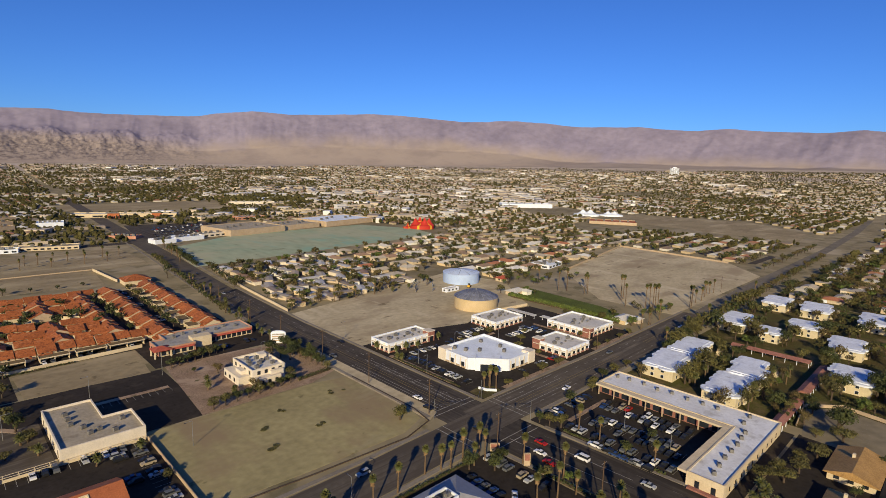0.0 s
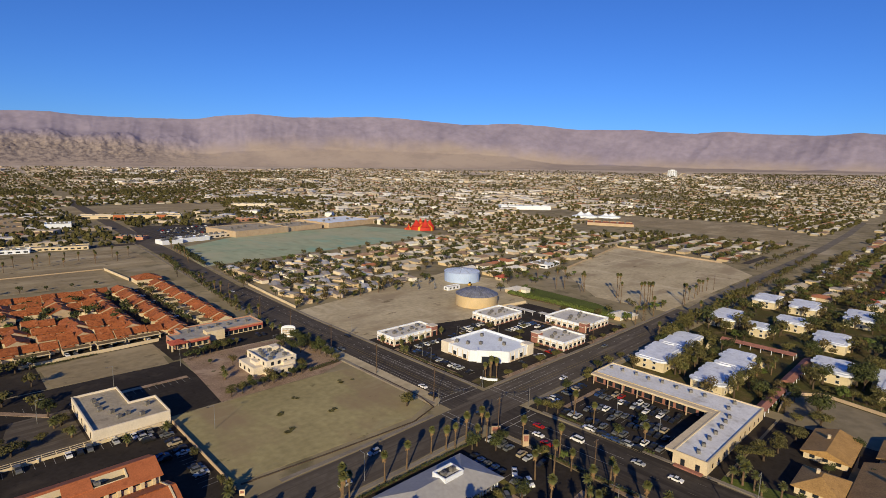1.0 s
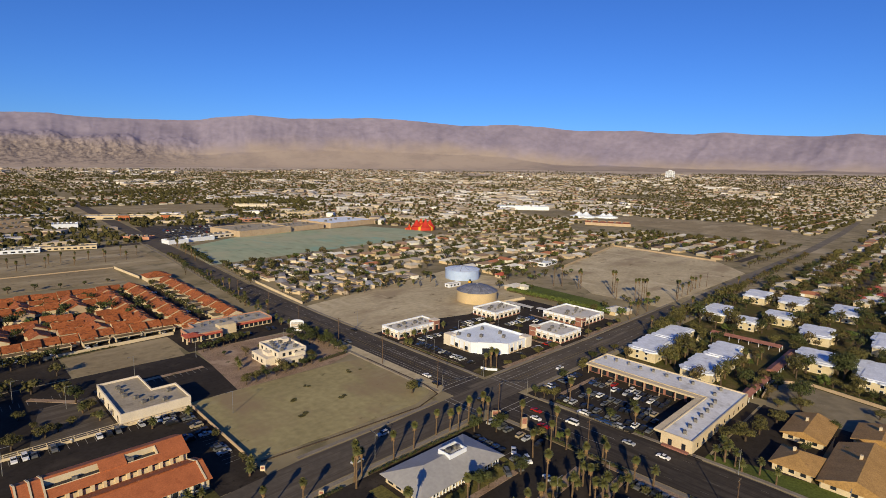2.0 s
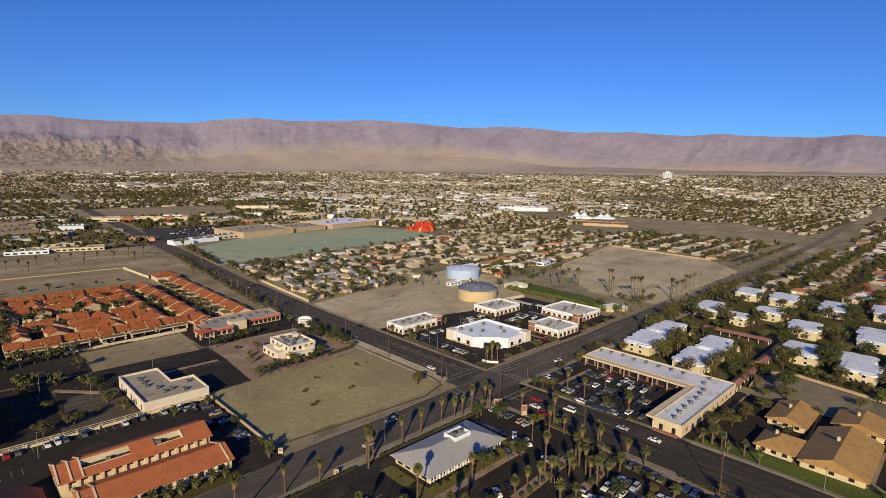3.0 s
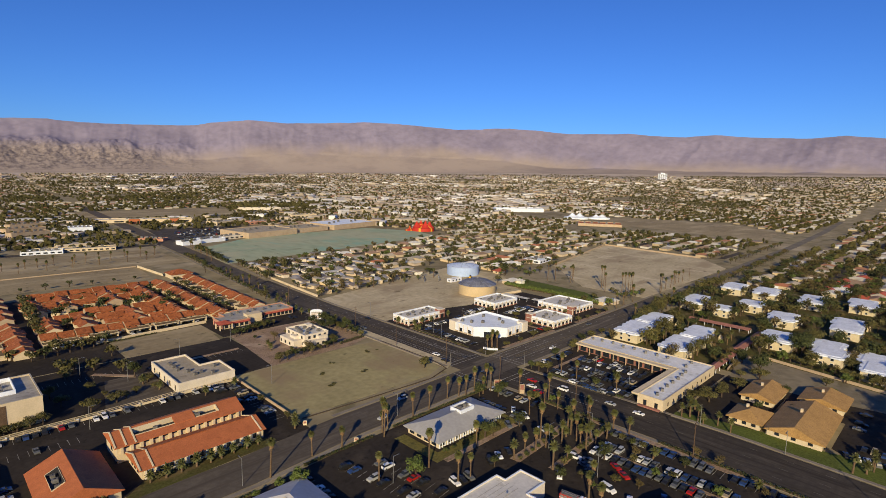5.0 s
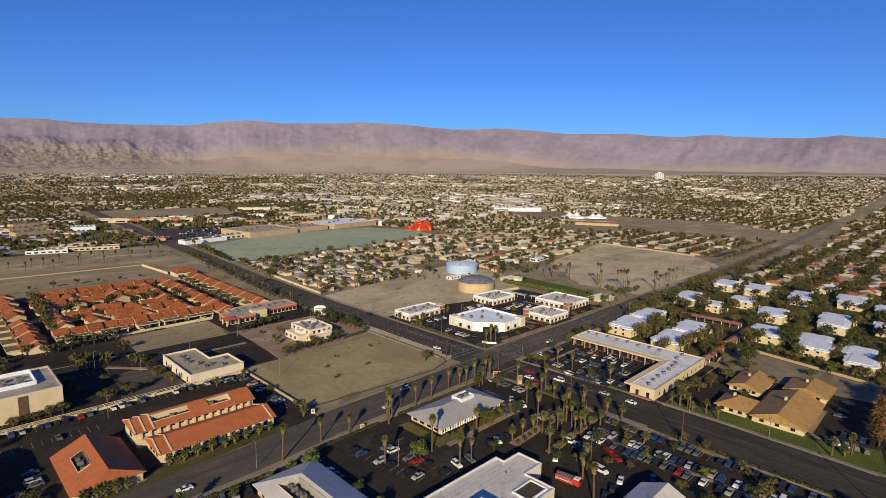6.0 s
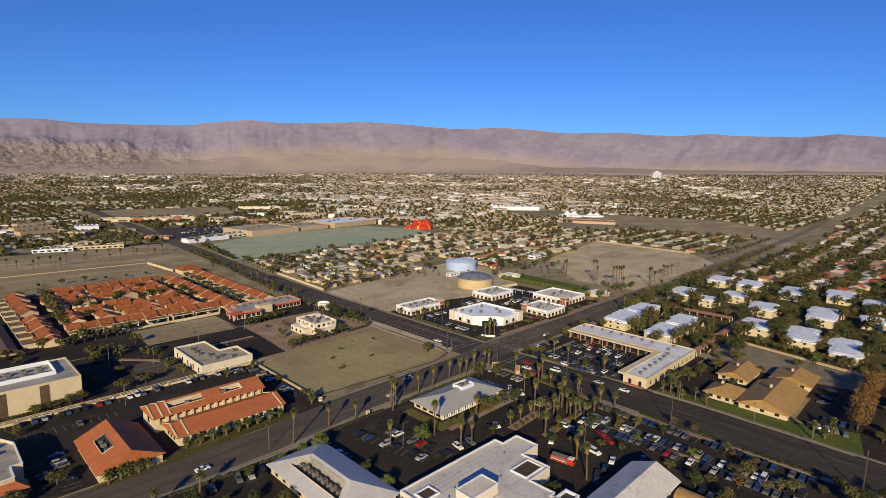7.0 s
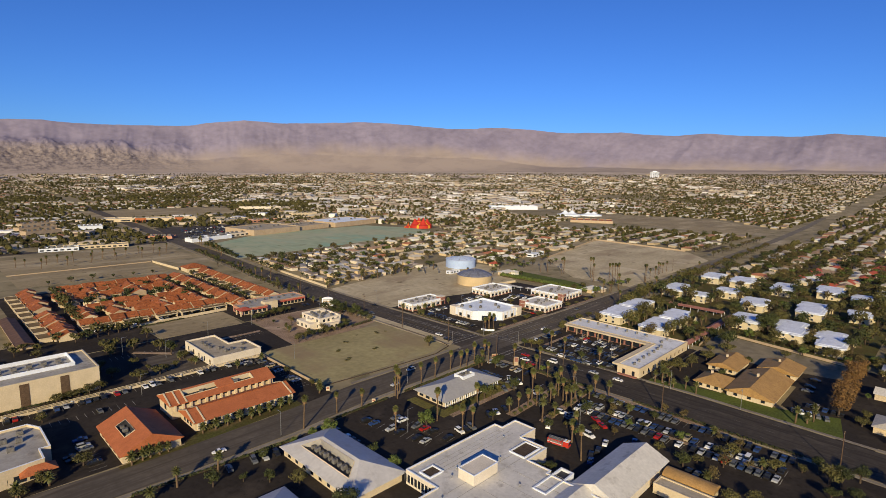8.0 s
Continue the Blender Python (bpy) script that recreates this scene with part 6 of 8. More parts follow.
# ---- plants ----
def leaf_cloud(bm, blobs, n, size, rg):
    """Many small tilted leaf clumps spread over a few lobes."""
    tot = sum(b[3] ** 2 for b in blobs)
    for x, y, z, r, q in blobs:
        for _ in range(int(n * r * r / tot)):
            u = Vector((rg.gauss(0, 1), rg.gauss(0, 1), rg.gauss(0, 1))).normalized()
            p = Vector((x, y, z)) + Vector((u.x * r, u.y * r, u.z * r * q)) * (0.55 + 0.5 * rg.random())
            nrm = (u + Vector((rg.uniform(-0.7, 0.7), rg.uniform(-0.7, 0.7), rg.uniform(-0.2, 0.9)))).normalized()
            e1 = nrm.orthogonal().normalized()
            e1.rotate(Matrix.Rotation(rg.random() * 6.28, 3, nrm))
            e2 = nrm.cross(e1)
            s = size * (0.6 + 0.8 * rg.random())
            vs = [bm.verts.new(p + e1 * s * a + e2 * s * b + nrm * c) for a, b, c in ((-1, -0.3, 0), (0.2, -0.7, 0.15 * s), (1, 0.2, 0), (-0.3, 0.75, -0.1 * s))]
            bm.faces.new(vs)


def tree(label, leaf, h, r, seed, squash=0.75, n=640, bare=0.35, name="tree"):
    rg = random.Random(seed)
    t = thing(name, label, "tree", 0, 0, -60, group="")
    b = bmesh.new()
    cyl(b, 0, 0, -0.2, h * bare, r * 0.09 + 0.08, r * 0.065 + 0.05, 8)
    for i in range(5):
        a = i * 1.26 + rg.random()
        cyl(b, 0, 0, h * bare * 0.85, h * (0.62 + 0.15 * rg.random()), r * 0.05 + 0.04, 0.05, 5, math.cos(a) * r * 0.55, math.sin(a) * r * 0.55)
    part("trunk", b, M_BARK, t)
    b = bmesh.new()
    blobs = [(0, 0, h * 0.72, r * 0.62, squash)]
    for i in range(7):
        a = i * 0.9 + rg.random() * 0.5
        k = r * (0.4 + 0.3 * rg.random())
        blobs.append((math.cos(a) * k, math.sin(a) * k, h * (0.5 + 0.35 * rg.random()), r * (0.34 + 0.16 * rg.random()), squash))
    leaf_cloud(b, blobs, int(n * 1.25), (0.16 + r * 0.031) * (1.0 if n > 120 or r < 2 else 2.0), rg)
    part("crown", b, leaf, t)
    return t


TREES = [tree("broad olive-green street tree with an open crown", M_LEAF, 7.5, 4.2, 1), tree("round dark green shade tree", M_LEAFD, 7.0, 3.6, 2),
         tree("wide dusty olive mesquite tree", M_LEAF, 6.0, 4.6, 3, 0.55), tree("small dense dark green tree", M_LEAFD, 5.2, 2.6, 4, 0.9),
         tree("tall loose eucalyptus tree with grey-green leaves", M_LEAF, 11.5, 4.0, 5, 1.1, 700), tree("fresh green round tree", M_LEAFG, 6.0, 3.2, 6),
         tree("large spreading dark olive tree", M_LEAFD, 11.0, 5.0, 7, 0.85, 900), tree("loose brown-olive tree with thin foliage", M_LEAFB, 8.5, 3.8, 8, 0.95, 560)]
BUSHES = [tree("low olive desert shrub", M_LEAF, 1.9, 1.5, 11, 0.7, 200, 0.15, "shrub"), tree("low dark green clipped shrub", M_LEAFD, 1.6, 1.2, 12, 0.8, 200, 0.15, "shrub")]
LITE = {a: b for a, b in zip(TREES, [tree("tree of the farther streets", lf, h, r, 40 + i, q, 120, 0.3) for i, (lf, h, r, q) in enumerate((
    (M_LEAF, 7.5, 4.2, 0.75), (M_LEAFD, 7.0, 3.6, 0.75), (M_LEAF, 6.0, 4.6, 0.55), (M_LEAFD, 5.2, 2.6, 0.9), (M_LEAF, 11.5, 4.0, 1.1), (M_LEAFG, 6.0, 3.2, 0.75), (M_LEAFD, 11.0, 5.0, 0.85), (M_LEAFB, 8.5, 3.8, 0.95)))])}
ORANGE = tree("autumn-coloured orange ash tree", M_LEAFO, 9.0, 4.2, 21, 0.9)
CYPRESS = tree("tall dark green conifer", M_LEAFD, 13.0, 3.0, 22, 2.2, 600, 0.12)


def palm(kind, h, seed, label):
    rg = random.Random(seed)
    t = thing("palm_tree", label, "palm tree", 0, 0, -60)
    b = bmesh.new()
    base, top = (0.34, 0.2) if kind == "fan" else (0.38, 0.3)
    prev = 0.0
    for k in range(8):
        z0, z1 = h * k / 8, h * (k + 1) / 8
        r0, r1 = base + (top - base) * k / 8, base + (top - base) * (k + 1) / 8
        cyl(b, prev, 0, z0 - (0.2 if k == 0 else 0), z1, r0 * 1.06, r1 * 0.98, 8, prev + 0.05 * math.sin(seed), 0, False)
        prev += 0.05 * math.sin(seed)
    part("trunk", b, M_TRUNK, t)
    b = bmesh.new()
    n, ln = (44, 1.5) if kind == "fan" else (34, 2.05)
    for i in range(n):
        a = i * 2.399 + rg.uniform(-0.2, 0.2)
        el = radians(85 - 130 * ((i + 0.5) / n) ** (0.9 if kind == "fan" else 1.0))
        L = ln * rg.uniform(0.85, 1.1)
        p = Vector((prev, 0, h))
        d = Vector((math.cos(a) * math.cos(el), math.sin(a) * math.cos(el), math.sin(el)))
        sw = Vector((-math.sin(a), math.cos(a), 0))
        rows = []
        seg = 5
        for k in range(seg + 1):
            f = k / seg
            w = (0.5 * math.sin(min(1, f * 1.3 + 0.06) * math.pi * 0.62) if kind == "fan" else 0.42 * math.sin((0.1 + 0.86 * f) * math.pi) ** 0.7)
            dn = Vector((0, 0, -0.18 * w))
            rows.append([b.verts.new(v) for v in (p - sw * w + dn, p + Vector((0, 0, 0.06)), p + sw * w + dn)])
            p = p + d * L / seg
            d = (d + Vector((0, 0, -0.17 if kind == "fan" else -0.2))).normalized()
        for r0, r1 in zip(rows, rows[1:]):
            b.faces.new((r0[0], r0[1], r1[1], r1[0])), b.faces.new((r0[1], r0[2], r1[2], r1[1]))
    part("crown", b, M_FROND, t)
    if kind == "fan":
        b = bmesh.new()
        for i in range(26):
            a = i * 2.399
            z = h - 0.15 - 1.6 * rg.random()
            L = 0.9 + 0.4 * rg.random()
            o = Vector((prev + math.cos(a) * 0.25, math.sin(a) * 0.25, z))
            e = o + Vector((math.cos(a) * 0.55, math.sin(a) * 0.55, -L))
            sw = Vector((-math.sin(a), math.cos(a), 0)) * 0.3
            b.faces.new([b.verts.new(v) for v in (o - sw * 0.3, o + sw * 0.3, e + sw, e - sw)])
        part("dry_skirt", b, M_SKIRT, t)
    return t


PALMS = [palm("fan", 10.5, 1, "tall fan palm with a dry skirt of old fronds"), palm("fan", 13.0, 2, "very tall slim fan palm"), palm("fan", 8.0, 3, "fan palm with a rounded crown"),
         palm("date", 6.0, 4, "date palm with long arching fronds"), palm("date", 3.0, 5, "short date palm with long arching fronds"), palm("date", 8.5, 6, "tall date palm with arching fronds"), palm("fan", 18.5, 7, "towering slim fan palm on the open lot")]
prg = random.Random(5)


def put_palms(kinds, pts, jit=0.5):
    for x, y in pts:
        k = prg.choice(kinds)
        s = prg.uniform(0.78, 1.04)
        o = copy_thing(PALMS[k], pose(x + prg.uniform(-jit, jit), y + prg.uniform(-jit, jit), ground_z(x, y), 0, prg.uniform(-2, 2), prg.random() * 360) @ Matrix.Scale(s, 4))
        o.scale = (s, s, s)
        tagged(o, group="palms of the town")


def line(p, q, n):
    return [(p[0] + (q[0] - p[0]) * i / max(1, n - 1), p[1] + (q[1] - p[1]) * i / max(1, n - 1)) for i in range(n)]


TALL, DATE = (0, 0, 1, 2), (3, 4, 5)
put_palms((0, 2), [(-27.2, -24), (-17.8, -24.6), (-16.8, -29.5), (-32.8, -22.5), (-24, -25), (-10, -25), (-46, -24)], 0.3)
put_palms(TALL, [(-72, -25), (-73.5, -27), (-75, -30), (-70, -26), (-91, -25), (-102, -24), (-119, -26.5), (-56, -24.5)])
put_palms(TALL, [(-95, -52), (-77, -71), (-72, -72), (-77, -57), (-56, -60), (-14, -74), (-5, -62), (-53, -104), (-47, -102)])
put_palms((0, 1), [(-12, -30), (-4, -40), (-2, -55)])
put_palms((3, 5, 2), [(-45.6, -74), (-41, -75.6), (-36, -76.8), (-46.7, -87.3), (-29.4, -79), (-20.2, -77.8), (-26, -84.7), (-26, -87.5), (-18.3, -85.2), (-20, -88), (-13, -89), (-6, -88), (-3.6, -93.6), (-16.6, -74), (-1.5, -74)], 0.4)
put_palms((0, 1), [(-62, -113.6), (-18.2, -56.7), (-12, -59), (-33, -72), (-10, -80), (-23, -82)], 0.4)
put_palms((3, 4), [(-50.8, -74), (-31, -75), (-24, -78), (-40, -88), (-8.7, -140.5), (-14, -108), (-44, -150), (-22, -160)], 0.6)
put_palms((4,), line((-148, -3.4), (-112, -3.6), 9) + line((-174, -8.5), (-162, -8.2), 5) + [(-96, -1.5), (-94, 2), (-196, -4), (-205, -5)], 0.6)
put_palms((4,), [(-110, 52.5), (-96, 54), (-123, 72), (-126, 84), (-60, 88), (-58, 96), (-54, 76)])
put_palms((0, 2), [(32, 10), (34.3, 8.1), (34.6, 4.8), (36.5, 10.5)], 0.3)
put_palms((4,), [(26.4, 82), (31, 71), (38, 71.5), (46, 71), (26, 60), (26, 64), (64, 72)], 0.5)
put_palms((6,), [(225, 26), (227, 22), (231, 25), (222, 40), (234, 50), (229, 18), (240, 50), (252, 4), (256, 7)], 1.0)
put_palms((6, 1), [(230, 79), (233, 78), (236, 99), (228, 93), (249, 88), (222, 98), (235, 127), (240, 24)], 1.0)
put_palms((1, 0), [(275, 10), (282, 9), (299, 13), (306, 12), (313, 13), (320, 12)] + line((150, -21.5), (330, -16), 6) + line((176, 6), (205, 7), 3), 2)
put_palms((4, 3), line((-9, 132), (-6, 205), 8) + line((-5, 96), (-6, 122), 4), 1.5)
put_palms((0, 2), line((-150, 448), (-8, 462), 12) + line((-130, 425), (-20, 440), 6), 3)
put_palms((3, 3, 4), [(28, -109.5), (30, -114.6), (27.5, -121), (28, -101), (30, -104), (33, -103), (36, -101), (39, -103), (29, -108), (42, -100), (31, -163), (34, -165), (38, -164), (28, -160)], 0.6)
put_palms((2, 3, 5), line((112, -51), (160, -51), 5) + line((112, -78), (160, -79), 5) + [(214, -58), (236, -58), (196, -112)], 3)
put_palms((0, 2, 4), line((30, -80), (30, -40), 5), 0.8)

# ---- trees by stretches of the plan ----
trg = random.Random(9)


def clear(x, y, m=1.5):
    return all(not (a - m < x < b + m and c - m < y < d + m) for a, b, c, d in KEEP)


KEEP = APTS + [(-3, 22, -400, 700), (25, 90, -96, -25), (90, 124, -95, -89), (133, 181, -94, -88), (180, 186, -84, -46), (-154, -108, 0, 31), (-178, -163, -7, 27), (-118, -92, 60, 98),
               (-50, -29, 73, 98), (-60, -14, 142, 162), (28, 61, 73, 89), (43, 78, 16, 51), (102, 130, 63, 83), (134, 162, 17, 47), (95, 117, 7, 29), (118, 150, 92, 124), (168, 200, 155, 187),
               (-225, -165, 70, 100), (-70, -26, -55, -32), (-136, -116, -80, -40), (-124, -62, -140, -81), (-94, -48, -137, -120), (36, 96, -152, -108), (263, 289, 141, 159)]


PLANTED = []


def put_trees(kinds, pts, group="trees of the town", lo=0.75, hi=1.2):
    for x, y in pts:
        o, s = trg.choice(kinds), trg.uniform(lo, hi)
        PLANTED.append((o, x, y, trg.random() * 360, s, s * trg.uniform(0.9, 1.1), group))


def scatter(n, x0, x1, y0, y1, m=2.0):
    out = []
    while len(out) < n:
        x, y = trg.uniform(x0, x1), trg.uniform(y0, y1)
        if clear(x, y, m):
            out.append((x, y))
    return out


T = TREES
put_trees((T[0], T[1], T[4], T[4], T[1], T[6]), scatter(78, 176, 350, -174, -22) + scatter(14, 104, 176, -120, -22), lo=0.75, hi=1.25)
put_trees((T[4], T[6], T[7], T[7], T[0]), [(x0 + (x1 - x0) * f, y0 - trg.uniform(2.5, 6)) for x0, x1, y0, y1 in APTS for f in (0.05, 0.35, 0.65, 0.95) if trg.random() < 0.8] + [(x0 - trg.uniform(3, 6), (y0 + y1) / 2 + trg.uniform(-5, 5)) for x0, x1, y0, y1 in APTS], lo=0.7, hi=1.15)
put_trees((T[2], T[7], T[5]), scatter(50, 104, 350, -174, -22), lo=0.4, hi=0.8)
put_trees((T[4], T[0], T[1]), line((150, -23), (335, -18), 22) + line((112, -50), (165, -55), 4), lo=0.9, hi=1.3)
put_trees((T[1], T[0], T[6]), line((-9, 84), (-11, 114), 7) + [(-18, 104), (-20, 110), (-16, 98)], lo=0.6, hi=0.85)
put_trees((T[0], T[7], T[4], T[1]), line((250, -19), (620, -6), 34) + line((470, 16), (700, 20), 14), lo=0.6, hi=1.0)
put_trees((T[0], T[1], T[7], T[2]), line((140, -106), (130, -168), 13) + line((102, -91.5), (128, -90.5), 6) + line((143, -112), (134, -166), 6), lo=0.5, hi=0.85)
put_trees((T[6], T[1]), [(205, -128), (199, -142), (191, -130), (259, -128), (186, -146), (206, -150), (180, -166), (222, -168), (262, -150)], lo=0.75, hi=1.05)
put_trees((T[5],), [(137, -113), (196, -50), (126, -143), (240, -108), (-115, -37), (-84, -58)])
put_trees((T[0], T[1]), line((-8, 76), (-7, 118), 9) + line((-66, 68), (-30, 72), 8) + line((-64, 124), (-36, 132), 8), lo=0.5, hi=0.8)
put_trees((T[0], T[2], T[1]), line((-158, 152), (-124, 158), 7) + line((-148, 196), (-144, 290), 12) + [(-150, 122), (-138, 118), (-128, 108), (-126, 96), (-140, 70), (-150, 67)], lo=0.8)
put_trees((T[1], T[3], T[0]), [(-118, 216), (-100, 234), (-84, 250), (-72, 226), (-112, 268), (-92, 216), (-80, 284), (-126, 250), (-97, 252), (-66, 270)] + line((-42, 190), (-38, 300), 9), lo=0.6, hi=0.95)
put_trees((T[3], T[1]), line((34, 366), (46, 480), 26), lo=0.8, hi=1.1)
put_trees((T[1], T[3]), line((-140, 338), (-60, 338), 6), lo=0.5, hi=0.8)
put_trees((T[1], T[0]), [(-30, -60), (-60, -72), (-44, -58), (-50, -92), (-28, -96), (-80, -109), (-76, -110), (-40, -140), (-20, -150), (-12, -118), (-72, -150), (-8, -34), (-14, -36), (-20, -30), (-6, -48)], lo=0.55, hi=0.9)
put_trees((T[1],), [(-47, -56.5)], lo=1.05, hi=1.1)
put_trees((T[5], T[2], T[7], T[0]), [(-47, -102), (-38, -105.4), (-25, -113.4), (-10, -107.4), (-34.5, -129.4), (-21.7, -132), (-18.2, -133.5), (-33.5, -142.5), (-36, -112.6), (-0.7, -55.7), (1, -58), (-4, -50), (-44, -96.6), (-17.8, -102.7), (-2, -118), (-2, -126), (-10.7, -142.5), (-12, -150), (-22, -118), (-22, -146), (-22, -104)], lo=0.35, hi=0.62)
put_trees((T[0], T[1]), [(26, -30), (28, -34), (25, -26), (46, -62), (30, -60), (68, -24), (72, -22), (84, -20), (96, -19.5), (108, -20), (50, -24)], lo=0.5, hi=0.85)
put_trees((T[0], T[1], T[2]), [(62, -106), (56, -101), (48, -99), (70, -104), (58, -122), (66, -134), (96, -104), (99, -112), (78, -108), (52, -104), (88, -126)], lo=0.6, hi=1.0)
put_trees((T[2], T[0], T[7], T[7], T[5]), scatter(270, 345, 660, -200, -26), lo=0.6, hi=1.15)
put_trees((T[6], T[1], T[7]), scatter(60, 345, 520, -200, -26), lo=0.7, hi=1.0)
put_trees((T[2], T[0]), [(44, 5), (56, 4.5), (70, 4.8), (84, 4.5), (122, 5), (134, 5), (148, 5), (160, 5.4), (88, 20), (88, 34), (132, 22), (132, 40), (70, 60), (82, 60), (94, 60), (166, 22), (166, 38), (166, 54), (98, 40), (112, 48)], lo=0.4, hi=0.75)
put_trees((T[6],), [(-139, -82)], lo=1.0, hi=1.05)
put_trees((T[7], T[2], T[0]), line((-30, -150), (-14, -170), 4) + [(-50, -158), (-46, -164), (-42, -150)], lo=0.45, hi=0.75)
put_trees((T[0], T[2], T[7], T[1]), scatter(46, 112, 260, -262, -184), lo=0.75, hi=1.2)
put_trees((T[0], T[2]), line((-182, 66), (-166, 67), 5) + [(-218, 62), (-212, 63), (-190, 48), (-198, -2), (-204, -6), (-186, 2)], lo=0.5, hi=0.75)
put_trees((T[1], T[2], T[0]), [(-94.5, 8), (-94.8, 30)], lo=0.4, hi=0.55)
put_trees((T[0], T[2], T[3], T[7]), [(-52, 80), (-50, 104), (-40, 106), (-26, 104), (-24, 92), (-26, 80), (-34, 72), (-46, 73), (-20, 112), (-58, 112)], lo=0.45, hi=0.8)
put_trees((T[2], T[0]), scatter(5, -144, -121, 64, 98), lo=0.35, hi=0.5)
put_trees((T[6],), [(-10, -174), (-15, -181), (-7, -185), (-24, -186)], lo=0.55, hi=0.75)
put_trees((T[1], T[6], T[1], T[3]), [(-131, 240), (-134, 236), (-107, 243), (-103, 238), (-84, 243), (-80, 238), (-106, 279), (-110, 284), (-80, 280), (-84, 275), (-131, 272), (-84, 211), (-108, 212), (-115, 240), (-133, 208), (-114, 246)] + line((-62.5, 200), (-62, 290), 5), lo=0.6, hi=0.95)
put_trees((T[1], T[3], T[5]), [(-112, 216), (-96, 217), (-74, 217), (-64, 234), (-92, 234), (-124, 234), (-104, 250), (-82, 250), (-70, 267), (-128, 285), (-108, 286), (-86, 285)], lo=0.75, hi=1.05)
put_trees((ORANGE,), line((48, -171), (112, -170), 9), lo=0.95, hi=1.3)
put_trees((CYPRESS,), [(206, 137), (212, 140), (-2, 330)], lo=0.9, hi=1.1)
put_trees((T[5], T[0]), [(218, 14), (222, 20), (226, 14), (230, 18), (234, 13), (219, 28), (224, 34), (216, 22), (240, 14), (212, 16)], lo=0.5, hi=0.8)
put_trees((T[0], T[5], T[1]), scatter(34, 205, 300, 112, 190), lo=0.6, hi=1.0)
put_trees((T[0], T[3]), [(-15, 12), (-12, 14.5)], lo=0.7, hi=0.85)
put_trees((T[0], T[1], T[2], T[3], T[5]), scatter(52, 30, 170, 184, 345), lo=0.4, hi=0.8)
put_trees((T[6], T[1]), [(48, 296), (52, 300), (30, 273), (121, 256), (148, 233), (152, 238), (196, 268), (190, 262), (71, 217), (112, 300), (88, 268), (160, 282)], lo=0.9, hi=1.15)
put_trees((T[0], T[2], T[2]), scatter(18, -235, -124, 102, 165) + scatter(5, -160, -122, 70, 100), lo=0.5, hi=0.85)
put_trees((T[0], T[1]), [(-16, -178), (-8, -196), (-26, -180), (30, -192), (40, -196), (52, -200), (66, -196), (80, -200), (96, -202), (36, -206), (20, -200), (-40, -182), (-30, -196), (112, -180), (124, -186), (140, -180)], lo=0.7, hi=1.1)
put_trees(BUSHES, line((-146, -2.5), (-112, -2), 9) + line((-48, 74), (-26, 76), 7) + line((-66, -54), (-30, -54), 9) + line((-50, -75.5), (-14, -73.5), 10) + line((-45, -88), (-8, -85), 10) + line((-9.6, -72), (-9.6, -102), 8), group="shrubs", lo=0.7, hi=1.3)
for sx, sy in ((-58, 40), (-40, 30), (-47, 48), (-63, 26), (-20, 50)):
    for _ in range(3):
        PLANTED.append((BUSHES[0], sx + trg.gauss(0, 1.5), sy + trg.gauss(0, 1.2), trg.random() * 360, trg.uniform(0.6, 1.0), trg.uniform(0.22, 0.4), "scrub"))

# ---- hedges ----
def hedge(p, q, w, h, leaf=M_LEAFD, label="clipped dark green hedge along the kerb", dense=20):
    rg = random.Random(int(p[0] * 7 + q[1]))
    ln = math.hypot(q[0] - p[0], q[1] - p[1])
    t = thing("hedge", label, "hedge", p[0], p[1], 0, math.degrees(math.atan2(q[1] - p[1], q[0] - p[0])), "hedges")
    b = bmesh.new()
    k = max(2, int(ln / 1.1))
    leaf_cloud(b, [(ln * (i + 0.5) / k, rg.uniform(-0.15, 0.15), h * 0.5, w * rg.uniform(0.42, 0.6), h / w * 0.8) for i in range(k)], int(ln * dense), 0.3 if dense < 30 else 0.42, rg)
    part("foliage", b, leaf, t)
    part("stem", box(bmesh.new(), 0.3, ln - 0.3, -w * 0.2, w * 0.2, -0.1, h * 0.5), M_BARK, t)


for p, q, w, h in (((-108, -27.5), (-78, -27.2), 1.2, 1.1), ((-68, -26.8), (-12, -27), 1.3, 1.2), ((-3.4, -46), (-2.4, -84), 1.8, 1.4), ((-1.6, -104), (-2.4, -168), 1.5, 1.3), ((25.4, 18), (25.4, 66), 1.2, 1.0), ((26.4, -36), (26.4, -76), 1.4, 1.0),
                  ((-222, 66.5), (-170, 68), 1.6, 1.4), ((100, -94.5), (124, -92), 1.5, 1.5), ((137.5, -106), (124.5, -168), 2.2, 2.2), ((-26, 72), (-8, 74), 2.0, 2.0), ((-126, 159.6), (-96, 161.2), 1.2, 1.0), ((-180, -28), (-128, -31), 1.3, 1.1)):
    hedge(p, q, w, h)
for p, q, w, h in (((176, 110), (178, 62), 3.6, 4.4), ((178, 62), (176, 20), 3.6, 4.4), ((176, 112), (210, 119), 2.4, 2.4)):
    hedge(p, q, w, h, M_LEAFG, "tall dense green hedge round the lawn", 90)
put_trees((T[0], T[1], T[5]), [(-128, -34), (-141, -36), (-152, -44), (-120, -33.5), (-146, -50), (-140, -58), (-160, -40), (-112, -60), (-112, -72)], lo=0.45, hi=0.8)
put_palms((3, 4), [(-168, -32), (-176, -34), (-156, -33)])

